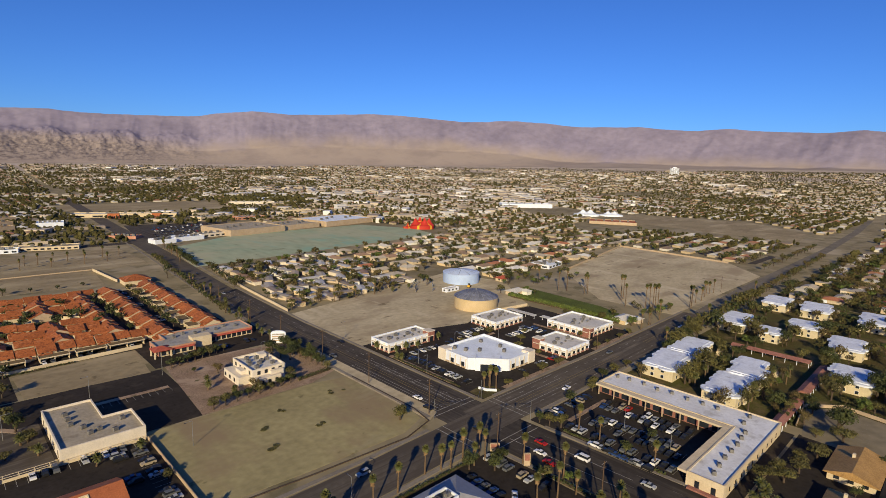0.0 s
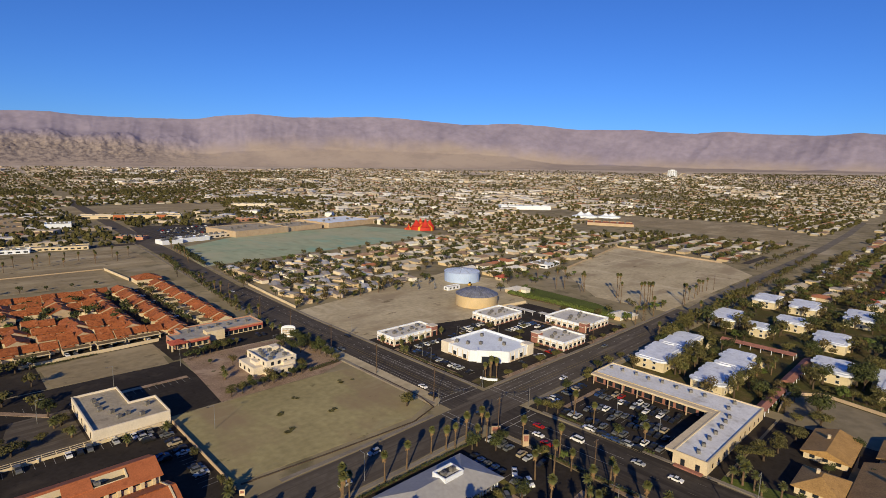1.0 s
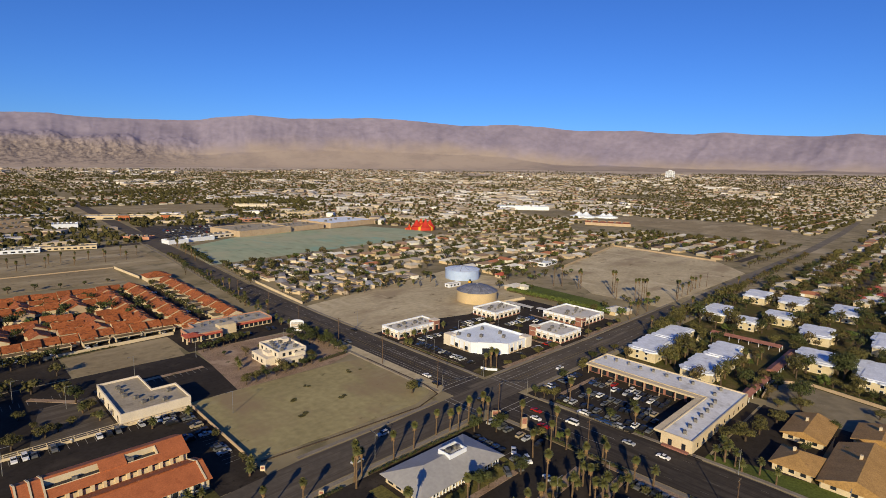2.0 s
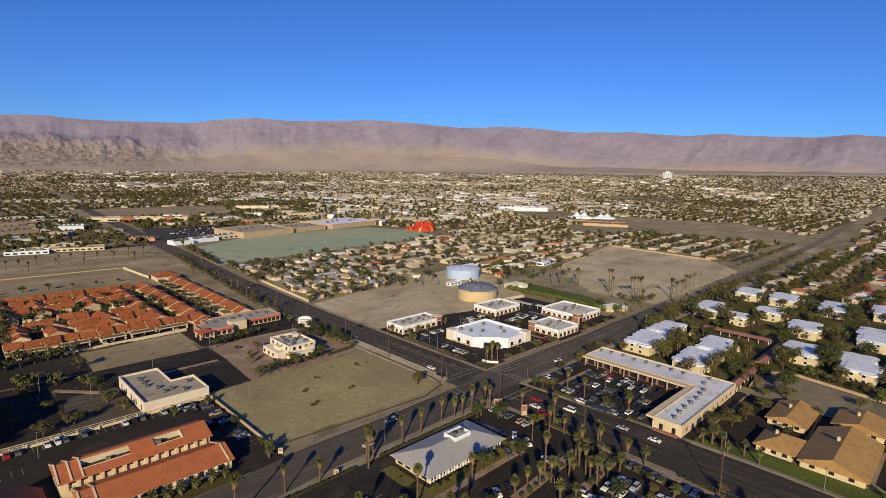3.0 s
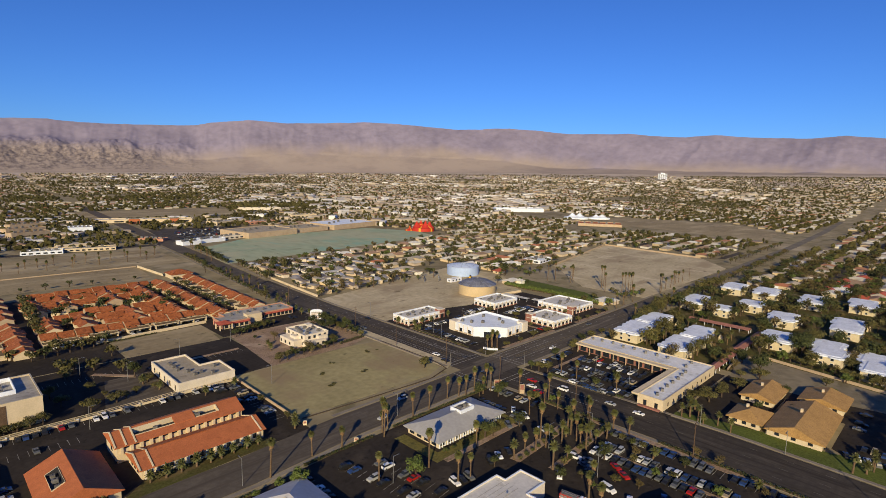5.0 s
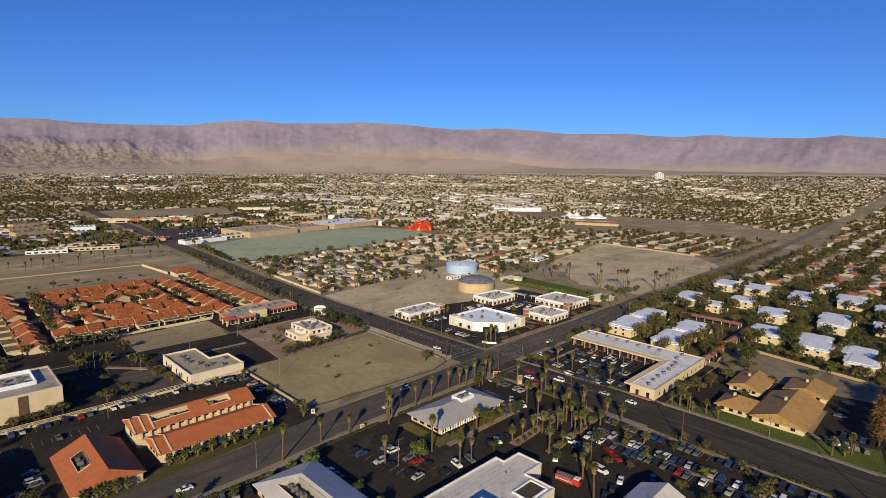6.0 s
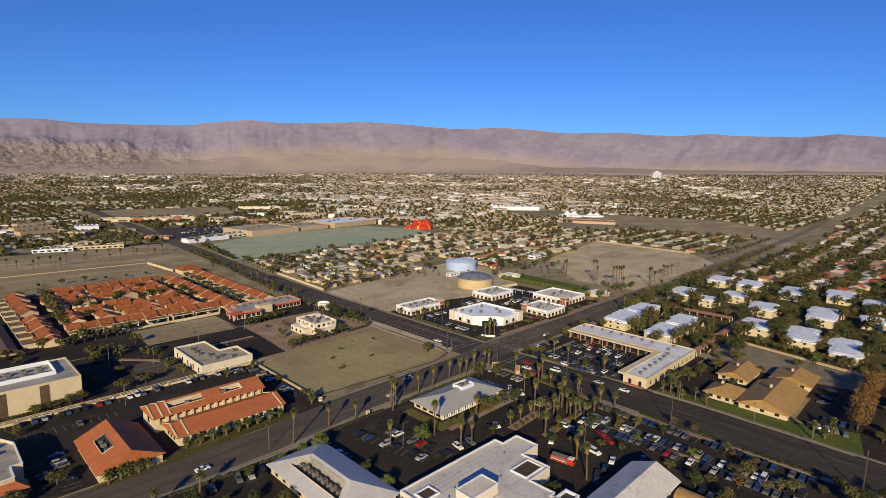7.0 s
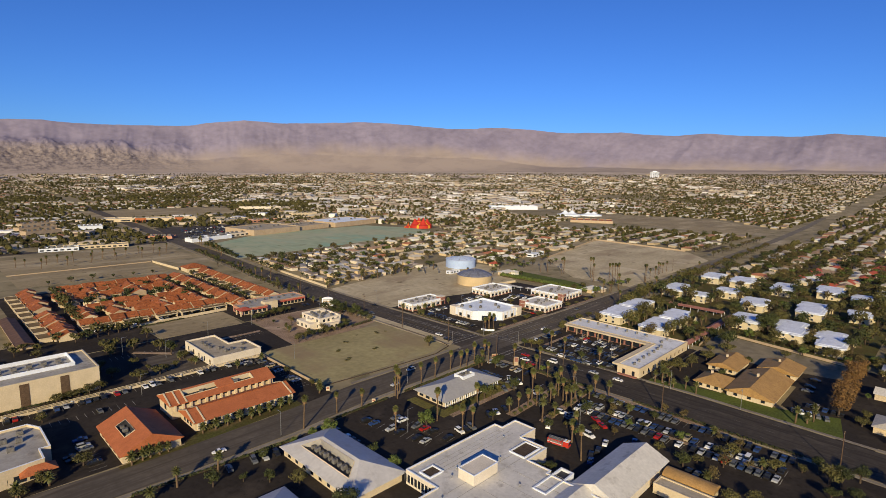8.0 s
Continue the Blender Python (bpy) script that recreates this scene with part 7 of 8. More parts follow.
# ---- cars ----
def car(paint, label, kind, far=False):
    t = thing("car", label, "car", 0, 0, -60)
    ln, w = (2.35, 0.9) if kind != "van" else (2.6, 1.0)
    prof = {"sedan": ((-1, 0.55), (-0.98, 0.85), (-0.6, 0.95), (0.42, 0.95), (0.95, 0.78), (1, 0.5)), "suv": ((-1, 0.6), (-0.98, 1.05), (-0.9, 1.1), (0.4, 1.08), (0.95, 0.9), (1, 0.55)),
            "van": ((-1, 0.6), (-1, 1.2), (-0.9, 1.25), (0.6, 1.2), (0.97, 0.85), (1, 0.5))}[kind]
    top = {"sedan": (-0.55, -0.3, 0.12, 0.42, 0.94, 1.42), "suv": (-0.93, -0.8, 0.1, 0.42, 1.07, 1.72), "van": (-0.96, -0.92, 0.35, 0.6, 1.2, 2.05)}[kind]
    b = bmesh.new()
    pts = [(-1, 0.28)] + list(prof) + [(1, 0.28)]
    L, R = [[b.verts.new((x * ln, s * w * (0.97 if z > 0.8 else 1), z)) for x, z in pts] for s in (-1, 1)]
    b.faces.new(L), b.faces.new(R[::-1])
    for i in range(len(pts)):
        j = (i + 1) % len(pts)
        b.faces.new((L[j], L[i], R[i], R[j]))
    x0, x1, x2, x3, z0, z1 = top
    box(b, x1 * ln - 0.02, x2 * ln + 0.02, -w * 0.76, w * 0.76, z1 - 0.05, z1 + 0.02)
    body = part("body", b, paint, t)
    b = bmesh.new()
    lo = [(x0 * ln, -w * 0.9), (x3 * ln, -w * 0.9), (x3 * ln, w * 0.9), (x0 * ln, w * 0.9)]
    hi = [(x1 * ln, -w * 0.75), (x2 * ln, -w * 0.75), (x2 * ln, w * 0.75), (x1 * ln, w * 0.75)]
    v, u = [b.verts.new((*p, z0 - 0.02)) for p in lo], [b.verts.new((*p, z1 - 0.02)) for p in hi]
    b.faces.new(u)
    for i in range(4):
        b.faces.new((v[i], v[(i + 1) % 4], u[(i + 1) % 4], u[i]))
    part("cabin_glass", b, M_GLASS, t, "dark tinted glass")
    if far:          # cars of the distant car parks stand on plain axles
        for sx in (-0.62, 0.62):
            b = cyl(bmesh.new(), 0, 0, -w, w, 0.33, 0.33, 8)
            bmesh.ops.transform(b, matrix=pose(sx * ln, 0, 0.33, 90, 0, 0), verts=b.verts)
            part("axle", b, M_TYRE, t, "pair of black tyres on an axle")
        return t
    for sx in (-0.62, 0.62):
        for sy in (-1, 1):
            b = cyl(bmesh.new(), 0, 0, -0.11, 0.11, 0.33, 0.33, 10)
            bmesh.ops.transform(b, matrix=pose(sx * ln, sy * (w - 0.1), 0.33, 90, 0, 0), verts=b.verts)
            part("wheel", b, M_TYRE, t)
    return t


COL = ("white", "silver", "grey", "black", "red", "blue", "beige")
CARS, CARS_FAR = [[car(M_CAR[i], "%s %s parked or waiting on the asphalt" % (COL[i], {"sedan": "saloon car", "suv": "sport utility car", "van": "delivery van"}[k]), k, far)
        for i, k in ((0, "sedan"), (0, "suv"), (1, "sedan"), (1, "suv"), (2, "sedan"), (2, "suv"), (3, "sedan"), (3, "suv"), (4, "sedan"), (5, "sedan"), (6, "suv"), (0, "van"))] for far in (False, True)]
WEIGHT = (11, 8, 5, 4, 13, 10, 22, 16, 4, 11, 3, 1)
crg = random.Random(3)


def park(x, y, rz, k=None):
    o = CARS[k] if k is not None else crg.choices(CARS, WEIGHT)[0]
    if x > 24 or y > 100:
        o = CARS_FAR[CARS.index(o)]
    c = copy_thing(o, pose(x, y, 0.035, 0, 0, rz + crg.choice((0, 180))))
    tagged(c, group="cars of the town")


def row(p, q, n, rz, fill):
    for x, y in line(p, q, n):
        if crg.random() < fill:
            park(x + crg.uniform(-0.3, 0.3), y + crg.uniform(-0.15, 0.15), rz + crg.uniform(-2, 2))


row((31, -36), (31, -76), 15, 0, 0.85)
row((40, -38), (40, -74), 14, 0, 0.85)
row((46, -38), (46, -74), 14, 0, 0.75)
row((57, -36), (57, -70), 13, 0, 0.85)
row((62.3, -36), (62.3, -70), 13, 0, 0.6)
row((34, -26), (60, -26), 9, 90, 0.7)
row((32, 20), (32, 62), 15, 0, 0.8)
row((37, 64), (80, 64), 14, 90, 0.7)
row((62, 11), (90, 11), 9, 90, 0.75)
row((84, 30), (84, 56), 10, 0, 0.6)
row((100, 50), (128, 50), 10, 90, 0.8)
row((120, 30), (120, 56), 9, 0, 0.6)
row((80, 70), (96, 70), 6, 90, 0.7)
row((-7.6, -88), (-7.6, -138), 20, 0, 0.85)
row((-8.5, -144), (-8.5, -166), 9, 0, 0.9)
row((-18.8, -92), (-18.8, -165), 29, 0, 0.85)
row((-25.6, -91), (-25.6, -165), 29, 0, 0.88)
row((-42, -128), (-42, -160), 12, 0, 0.4)
for x, y, rz, k in ((-48.7, -91, 30, 0), (-34.7, -88.4, 100, 1), (-45, -113.7, 20, 0), (-51.7, -114.4, 20, 7), (-56.5, -114.2, 20, 6), (-60, -116, 20, 9), (-36, -120.8, 20, 9), (-33, -106, 60, 8), (-30, -101.5, 60, 8), (-44.2, -106.2, 80, 11),
                    (-20.6, -49.7, 40, 0), (-21.8, -56.8, 60, 1), (-27.7, -57.6, 60, 4), (-33.3, -57, 60, 5), (-26, -68.3, 70, 0), (-54, -69, 60, 0), (-49.3, -69.6, 60, 6), (-59, -69, 60, 7), (-39.5, -97, 80, 6)):
    park(x, y, rz, k)
row((25.2, -50), (25.2, -70), 8, 90, 0.8)
row((-98, -38), (-92, -66), 8, 0, 0.6)
row((-88, -44), (-84, -70), 8, 0, 0.65)
row((-80, -69), (-66, -72), 6, 80, 0.5)
row((-24, -34), (-24, -56), 8, 0, 0.7)
row((-112, -33), (-112, -56), 8, 0, 0.5)
row((-152, -34), (-136, -36), 5, 80, 0.6)
row((-10, -30), (-10, -56), 10, 0, 0.4)
row((-40, -94), (-30, -92), 4, 90, 0.6)
row((-200, 58), (-98, 58), 38, 90, 0.62)
row((-190, 44), (-160, 44), 9, 90, 0.4)
row((-97, 12), (-97, 54), 16, 0, 0.6)
row((-103, 34), (-103, 54), 8, 0, 0.5)
row((-183, -2), (-183, 22), 9, 0, 0.45)
row((-188, 4), (-188, 40), 12, 0, 0.3)
row((-56, 138), (-18, 138), 14, 90, 0.45)
for p, q, n in (((100, -104), (122, -101), 8), ((103, -118), (124, -114), 8), ((102, -136), (120, -133), 7), ((101, -152), (118, -150), 6)):
    stalls(p, q, n, 4.6)
row((66, -156), (90, -156), 9, 90, 0.5)
row((50, -160), (50, -172), 5, 0, 0.7)
row((40, -156), (40, -168), 5, 20, 0.8)
row((-146, 168), (-66, 168), 22, 90, 0.4)
row((-44, 182), (-44, 300), 30, 0, 0.35)
for x, y, rz, k in ((3, 22, 90, 0), (0, 12, 90, 6), (2, -14, 80, 6), (61, -15, 0, 0), (14, -52, 90, 11), (16, -75, 90, 2), (16, -88, 90, 0), (18, 104, 90, 6), (3, 88, 90, 4), (120, -4, 0, 4), (200, -10, 0, 0), (-66, -18, 5, 2),
                   (-150, -21, 0, 0), (12, -36, 90, 8), (6, -40, 90, 0), (3, -46, 90, 8), (12, 250, 80, 2), (22, 330, 80, 6), (-48, -9, 0, 3)):
    park(x, y, rz, k)

# red fire engine by the civic building
t = thing("fire_engine", "bright red fire engine with a white cab roof on asphalt", "fire engine", -58.5, -102, 0.03, -80)
part("chassis", box(bmesh.new(), -4.1, 4.3, -1.0, 1.0, 0.4, 0.75), M_DARK, t)
part("body", box(bmesh.new(), -4, 1.6, -1.2, 1.2, 0.76, 2.5, 0.06), M_RED, t)
part("cab", box(bmesh.new(), 2.0, 4.3, -1.2, 1.2, 0.76, 2.75, 0.1), M_RED, t)
part("cab_roof", box(bmesh.new(), 2.15, 4.15, -1.08, 1.08, 2.76, 2.9), M_WHITE, t, "white cab roof")
part("windscreen", box(bmesh.new(), 3.6, 4.34, -1.0, 1.0, 1.7, 2.5), M_GLASS, t)
part("pump_panel", box(bmesh.new(), 1.61, 1.99, -1.15, 1.15, 0.76, 2.3), M_METAL, t, "metal pump panel")
part("light_bar", box(bmesh.new(), 3.2, 3.5, -0.8, 0.8, 2.91, 3.1), M_YEL, t)
part("hose_bed", box(bmesh.new(), -3.7, 1.3, -0.95, 0.95, 2.51, 2.6), M_UNIT, t, "dark hose bed")
for sy in (-1.22, 1.2):
    part("side_stripe", box(bmesh.new(), -3.9, 1.5, sy, sy + 0.02, 1.3, 1.5), M_WHITE, t)
    for i in range(4):
        part("locker_door", box(bmesh.new(), -3.8 + i * 1.3, -2.7 + i * 1.3, sy - 0.01, sy + 0.03, 1.56, 2.3), M_METAL, t)
lad = part("ladder", box(bmesh.new(), -3.8, 2.6, -0.42, -0.34, 2.95, 3.08), M_METAL, t)
part("ladder_rail", box(bmesh.new(), -3.8, 2.6, 0.34, 0.42, 2.95, 3.08), M_METAL, lad)
for i in range(12):
    part("rung", box(bmesh.new(), -3.6 + i * 0.54, -3.54 + i * 0.54, -0.34, 0.34, 2.98, 3.04), M_METAL, lad)
for sx in (-2.6, 2.9):
    for sy in (-1, 1):
        b = cyl(bmesh.new(), 0, 0, -0.15, 0.15, 0.5, 0.5, 12)
        bmesh.ops.transform(b, matrix=pose(sx, sy * 1.1, 0.5, 90, 0, 0), verts=b.verts)
        part("wheel", b, M_TYRE, t)


# ---- poles ----
def utility_pole(x, y, h=15.0):
    t = thing("utility_pole", "weathered wooden utility pole with crossarms", "utility pole", x, y, 0, 0, "utility poles")
    part("pole", cyl(bmesh.new(), 0, 0, -0.3, h, 0.2, 0.13, 8), M_WOOD, t)
    for z in (h - 0.8, h - 2.4):
        part("crossarm", box(bmesh.new(), -1.4, 1.4, -0.08, 0.08, z, z + 0.16), M_WOOD, t)
    b = bmesh.new()
    for s in (-1.2, -0.5, 0.5, 1.2):
        cyl(b, s, 0, h - 0.64, h - 0.4, 0.06, 0.05, 6)
    part("insulators", b, M_METAL, t)


def street_lamp(x, y, h, rz):
    t = thing("street_lamp", "grey metal street lamp with one arm", "street lamp", x, y, 0, rz, "street lamps")
    part("pole", cyl(bmesh.new(), 0, 0, -0.2, h, 0.12, 0.07, 8), M_METAL, t)
    part("arm", box(bmesh.new(), -0.05, 2.4, -0.05, 0.05, h - 0.15, h - 0.05), M_METAL, t)
    part("lamp_head", box(bmesh.new(), 1.9, 2.7, -0.16, 0.16, h - 0.28, h - 0.1), M_DARK, t)


def traffic_signal(x, y, rz):
    t = thing("traffic_signal", "dull grey traffic signal mast with hanging lights", "traffic signal", x, y, 0, rz, "traffic signals")
    part("pole", cyl(bmesh.new(), 0, 0, -0.2, 8.5, 0.14, 0.09, 8), M_UNIT, t)
    part("mast_arm", box(bmesh.new(), 0, 11, -0.06, 0.06, 5.92, 6.05), M_DARK, t)
    for u in (6.5, 10.6):
        part("signal_head", box(bmesh.new(), u - 0.2, u + 0.2, -0.2, 0.2, 5.3, 6.4), M_DARK, t)


for x, y in ((-2.2, 90), (-3, 49), (-2.8, 8.5), (-4.5, -29), (-5.5, 128), (-4, 170), (-4, 218), (-5, -70), (-5, -118), (-4, -179)):
    utility_pole(x, y)
for x, y in ((120, 3.8), (190, 5.4), (260, 7), (330, 10)):
    utility_pole(x, y, 13)
for x, y, rz in ((-82, 45, 180), (-154, 50, 0), (-130, 92, 0), (-145, 112, 0), (-100, 112, 180), (44, -52, 0), (44, -70, 180), (-40, -100, 0), (-16, -84, 90), (-36, -78, 0), (-92, -56, 0), (-60, -20, 90), (-128, -24.5, 90), (24.5, -110, 180),
                 (24.6, -140, 180), (24.8, 40, 180), (25, 110, 180), (90, 50, 0), (60, 56, 0), (-27, 107, 0), (-70, 118, 0), (30, 52, 0)):
    street_lamp(x, y, 9.5, rz)
traffic_signal(-4.6, 3.6, -35)
traffic_signal(23.6, 3.8, 215)
traffic_signal(23.6, -22.5, 145)
traffic_signal(-4.8, -23.6, 35)

wall_run("wall_corner", [(30.5, 11.5), (31.6, 7.5), (34.6, 4.2)], 1.2, M_WHITE, "low curved white wall on the corner lawn", 0.5)

# street-side signs
for x, y, w, h, c in ((-4.6, -28, 3.4, 3.0, M_TAN), (-3.6, -41.4, 2.2, 4.6, M_TAN), (-85, -26, 1.6, 1.8, M_CREAM), (-92, -1.5, 1.6, 1.9, M_CREAM)):
    t = thing("monument_sign", "small stucco roadside sign block with a plain panel", "sign", x, y, 0, -40)
    s = part("block", box(bmesh.new(), -w / 2, w / 2, -0.3, 0.3, -0.1, h), c, t)
    part("panel", box(bmesh.new(), -w / 2 + 0.25, w / 2 - 0.25, -0.36, -0.29, h * 0.45, h - 0.25), M_BRICK, s)

# ---- houses of the town ----
def house(v):
    t = thing("house", ("low stucco house with a gently hipped roof", "stucco house with a low gable roof", "L-shaped stucco house with a hipped roof", "white mobile home with a flat pale roof")[v], "house", 0, 0, -60)
    if v == 3:
        part("wall", box(bmesh.new(), -3, 3, -8, 8, -0.1, 2.9), M_HOUSEW, t)
        part("roof", hip(bmesh.new(), -3.3, 3.3, -8.3, 8.3, 3.0, 0.5, gable=True, thick=0.15), M_HOMER, t)
        part("porch_roof", box(bmesh.new(), -5.6, -3.32, -5, 4, 2.45, 2.6), M_ROOFG, t)
    else:
        w, d, gb = ((7, 5.2, False), (6.5, 5, True), (7.5, 4.6, False))[v]
        part("wall", box(bmesh.new(), -w, w, -d, d, -0.1, 2.9) if not gb else hip(bmesh.new(), -w, w, -d, d, 2.9, 1.6, gable=True, thick=3.0), M_HOUSEW, t)
        b = hip(bmesh.new(), -w - 0.7, w + 0.7, -d - 0.7, d + 0.7, 2.95, 1.75, gable=gb, thick=0.2)
        if v == 2:
            hip(b, 1, 8.2, -10, -2, 2.93, 1.6, thick=0.2)
        part("roof", b, M_HOUSER, t)
        if v == 2:
            part("garage", box(bmesh.new(), 1.6, 7.6, -9.4, -4.62, -0.1, 2.7), M_HOUSEW, t)
        part("garage_door", box(bmesh.new(), -w + 0.8, -w + 4.2, -d - 0.06, -d + 0.02, 0, 2.2), M_WHITE, t)
        part("window", box(bmesh.new(), -w - 0.05, -w + 0.02, -0.8, 0.8, 1.0, 2.1), M_GLASS, t)
    return t


M_HOMER = palette_mat("mobile_home_roofs", [(0.5, 0.48, 0.45), (0.34, 0.3, 0.25), (0.4, 0.36, 0.31), (0.25, 0.2, 0.15), (0.58, 0.57, 0.56), (0.29, 0.24, 0.19), (0.3, 0.19, 0.12), (0.42, 0.33, 0.23)], "object", 0.6)
HOUSES = [house(v) for v in range(4)]
hrg = random.Random(17)


def inside(x, y, pts):
    c = False
    for i in range(len(pts)):
        (x0, y0), (x1, y1) = pts[i - 1], pts[i]
        if (y0 > y) != (y1 > y) and x < (x1 - x0) * (y - y0) / (y1 - y0) + x0:
            c = not c
    return c


OPEN = [[(22, 340), (382, 388), (408, 475), (372, 640), (110, 620), (40, 500)], [(216, -12), (436, -4), (498, 50), (512, 196), (300, 152), (205, 150), (166, 60)], [(20, -30), (345, -24), (345, -176), (20, -176)],
        [(-8, -30), (166, -6), (170, 92), (215, 150), (205, 212), (150, 200), (20, 176), (-10, 100)], [(-400, -400), (24, -400), (24, 160), (-4, 340), (16, 520), (60, 700), (20, 900), (-20, 690), (-160, 540), (-400, 540)],
        [(730, 30), (900, 50), (1030, 180), (950, 430), (770, 400), (600, 340), (580, 270), (680, 230)], [(20, 920), (290, 890), (360, 1130), (20, 1120)], [(20, 540), (200, 520), (250, 760), (340, 700), (380, 880), (120, 900), (0, 880)],
        [(740, 470), (900, 340), (980, 600), (860, 700)]]


def free(x, y):
    ya = 9 if y < 150 else 9 + (y - 150) * 0.066
    if abs(x - ya) < (22 if y < 900 else 10) or (x > 20 and abs(y - (-9 + max(0, x - 120) * 0.025)) < 24):
        return False
    return not any(inside(x, y, o) for o in OPEN)


def in_view(x, y):
    a = math.degrees(math.atan2(y + 205, x + 225))
    return 0 < a < 92


near, far = [], []
yy, k = -640.0, 0
while yy < 1300:
    xx = -420.0
    while xx < 1400:
        x, y = xx + hrg.uniform(-3, 3), yy + hrg.uniform(-3, 3) + 6 * noise.noise(Vector((xx * 0.01, yy * 0.01, 0)))
        if free(x, y) and in_view(x, y) and math.hypot(x - CX, y - CY) < 1480 and hrg.random() < 0.9:
            near.append((x, y))
        xx += 19.5
    yy += 27 if k % 2 else 33
    k += 1
near = [p for p in near if not (p[0] < 165 and 176 < p[1] < 345)]
for j in range(8):          # the mobile-home park stands closer
    for i in range(9):
        p = (40 + i * 13.5 + j * 1.2 + hrg.uniform(-3, 3), 190 + j * 19.5 + i * 1.6 + hrg.uniform(-4, 4))
        if free(*p):
            near.append(p)
near.sort(key=lambda p: math.hypot(p[0] - 60, p[1] - 60))
for x, y in near[:200]:
    park_home = x < 150 and y > 170
    v = 3 if park_home else hrg.choice((0, 1, 2))
    o = copy_thing(HOUSES[v], pose(x, y, 0, 0, 0, (hrg.choice((0, 180, 90, 20, -25)) if park_home else hrg.choice((0, 90, 180, 270))) + hrg.uniform(-4, 4)))
    tagged(o, group="houses of the town")
put_trees((T[0], T[1], T[2], T[3], T[5], T[7], T[0]), [(x + hrg.choice((-9.5, 9.5)), y + hrg.choice((-11, 11))) for x, y in near[:420]] + [(x + hrg.uniform(-10, 10), y + hrg.choice((-13, -9, 9, 13))) for x, y in near[:420]] + [(x + hrg.uniform(-10, 10), y + hrg.choice((-8, 8, 12))) for x, y in near[:300:2]], lo=0.55, hi=1.1)
PLANTED[:] = [p for p in PLANTED if not (26 < p[1] < 165 and 186 < p[2] < 345 and trg.random() < 0.5)]
put_trees((BUSHES[0], BUSHES[0], T[2], T[7]), scatter(150, 28, 170, 180, 345), group="scrub of the park", lo=0.35, hi=0.9)
put_trees((T[1], T[0], T[3]), line((-7, 200), (18, 440), 26) + line((27, 265), (40, 352), 7), lo=0.55, hi=0.95)
put_palms((2, 4, 0), line((-4, 176), (4, 300), 9) + line((30, 392), (46, 500), 13) + line((28, 180), (150, 178), 8), 2)


put_trees((T[1], T[5], T[6]), [(x + 9, y + 10) for x, y in near[30:420:7]], lo=0.85, hi=1.3)
put_trees((T[5], T[0], T[2], T[3]), [(x + hrg.uniform(-11, 11), y + hrg.choice((-1, 1)) * hrg.uniform(7, 14)) for x, y in near[40:520] for _ in range(2) if x > 165 or y > 345 or y < 100], lo=0.3, hi=0.7)


# ---- the rest of the town, too many to tell apart ----
class Soup:
    def __init__(self):
        self.v, self.f = [], []

    def add(self, vs, fs):
        k = len(self.v)
        self.v += vs
        self.f += [tuple(i + k for i in f) for f in fs]

    def build(self, name, material, label, category):
        me = bpy.data.meshes.new(name)
        me.from_pydata(self.v, [], self.f)
        me.materials.append(material)
        return tagged(new(name, me), label, category, kind="stuff")


walls, roofs, blocks, leaves, lanes = Soup(), Soup(), Soup(), Soup(), Soup()
BOXF = [(0, 1, 5, 4), (1, 2, 6, 5), (2, 3, 7, 6), (3, 0, 4, 7), (4, 5, 6, 7)]


def corners(x, y, w, d, a):
    c, s = math.cos(a), math.sin(a)
    return [(x + u * c - v * s, y + u * s + v * c) for u, v in ((-w, -d), (w, -d), (w, d), (-w, d))]


def far_house(x, y, a, w, d):
    z = ground_z(x, y)
    q, e = corners(x, y, w, d, a), corners(x, y, w + 0.6, d + 0.6, a)
    walls.add([(*p, z - 0.5) for p in q] + [(*p, z + 2.9) for p in q], BOXF[:4])
    r = corners(x, y, max(0.4, w - d * 0.8), 0.05, a)
    roofs.add([(*p, z + 2.8) for p in e] + [(*r[0], z + 4.7), (*r[1], z + 4.7)], [(0, 1, 5, 4), (1, 2, 5), (2, 3, 4, 5), (3, 0, 4), (3, 2, 1, 0)])


def far_tree(x, y, r, h):
    z = ground_z(x, y) - 0.3
    vs, n = [], 6
    for j, (zz, rr) in enumerate(((0.18, 0.55), (0.45, 1.0), (0.8, 0.75))):
        for i in range(n):
            a = 6.283 * (i + 0.5 * j) / n
            k = r * rr * hrg.uniform(0.65, 1.2)
            vs.append((x + k * math.cos(a), y + k * math.sin(a), z + h * zz * hrg.uniform(0.85, 1.15)))
    vs.append((x + hrg.uniform(-0.3, 0.3) * r, y, z + h))
    fs = [tuple(range(n))[::-1]]
    for j in range(2):
        for i in range(n):
            a, b = j * n + i, j * n + (i + 1) % n
            fs += [(a, b, b + n), (a, b + n, a + n)]
    fs += [(2 * n + i, 2 * n + (i + 1) % n, 3 * n) for i in range(n)]
    leaves.add(vs, fs)


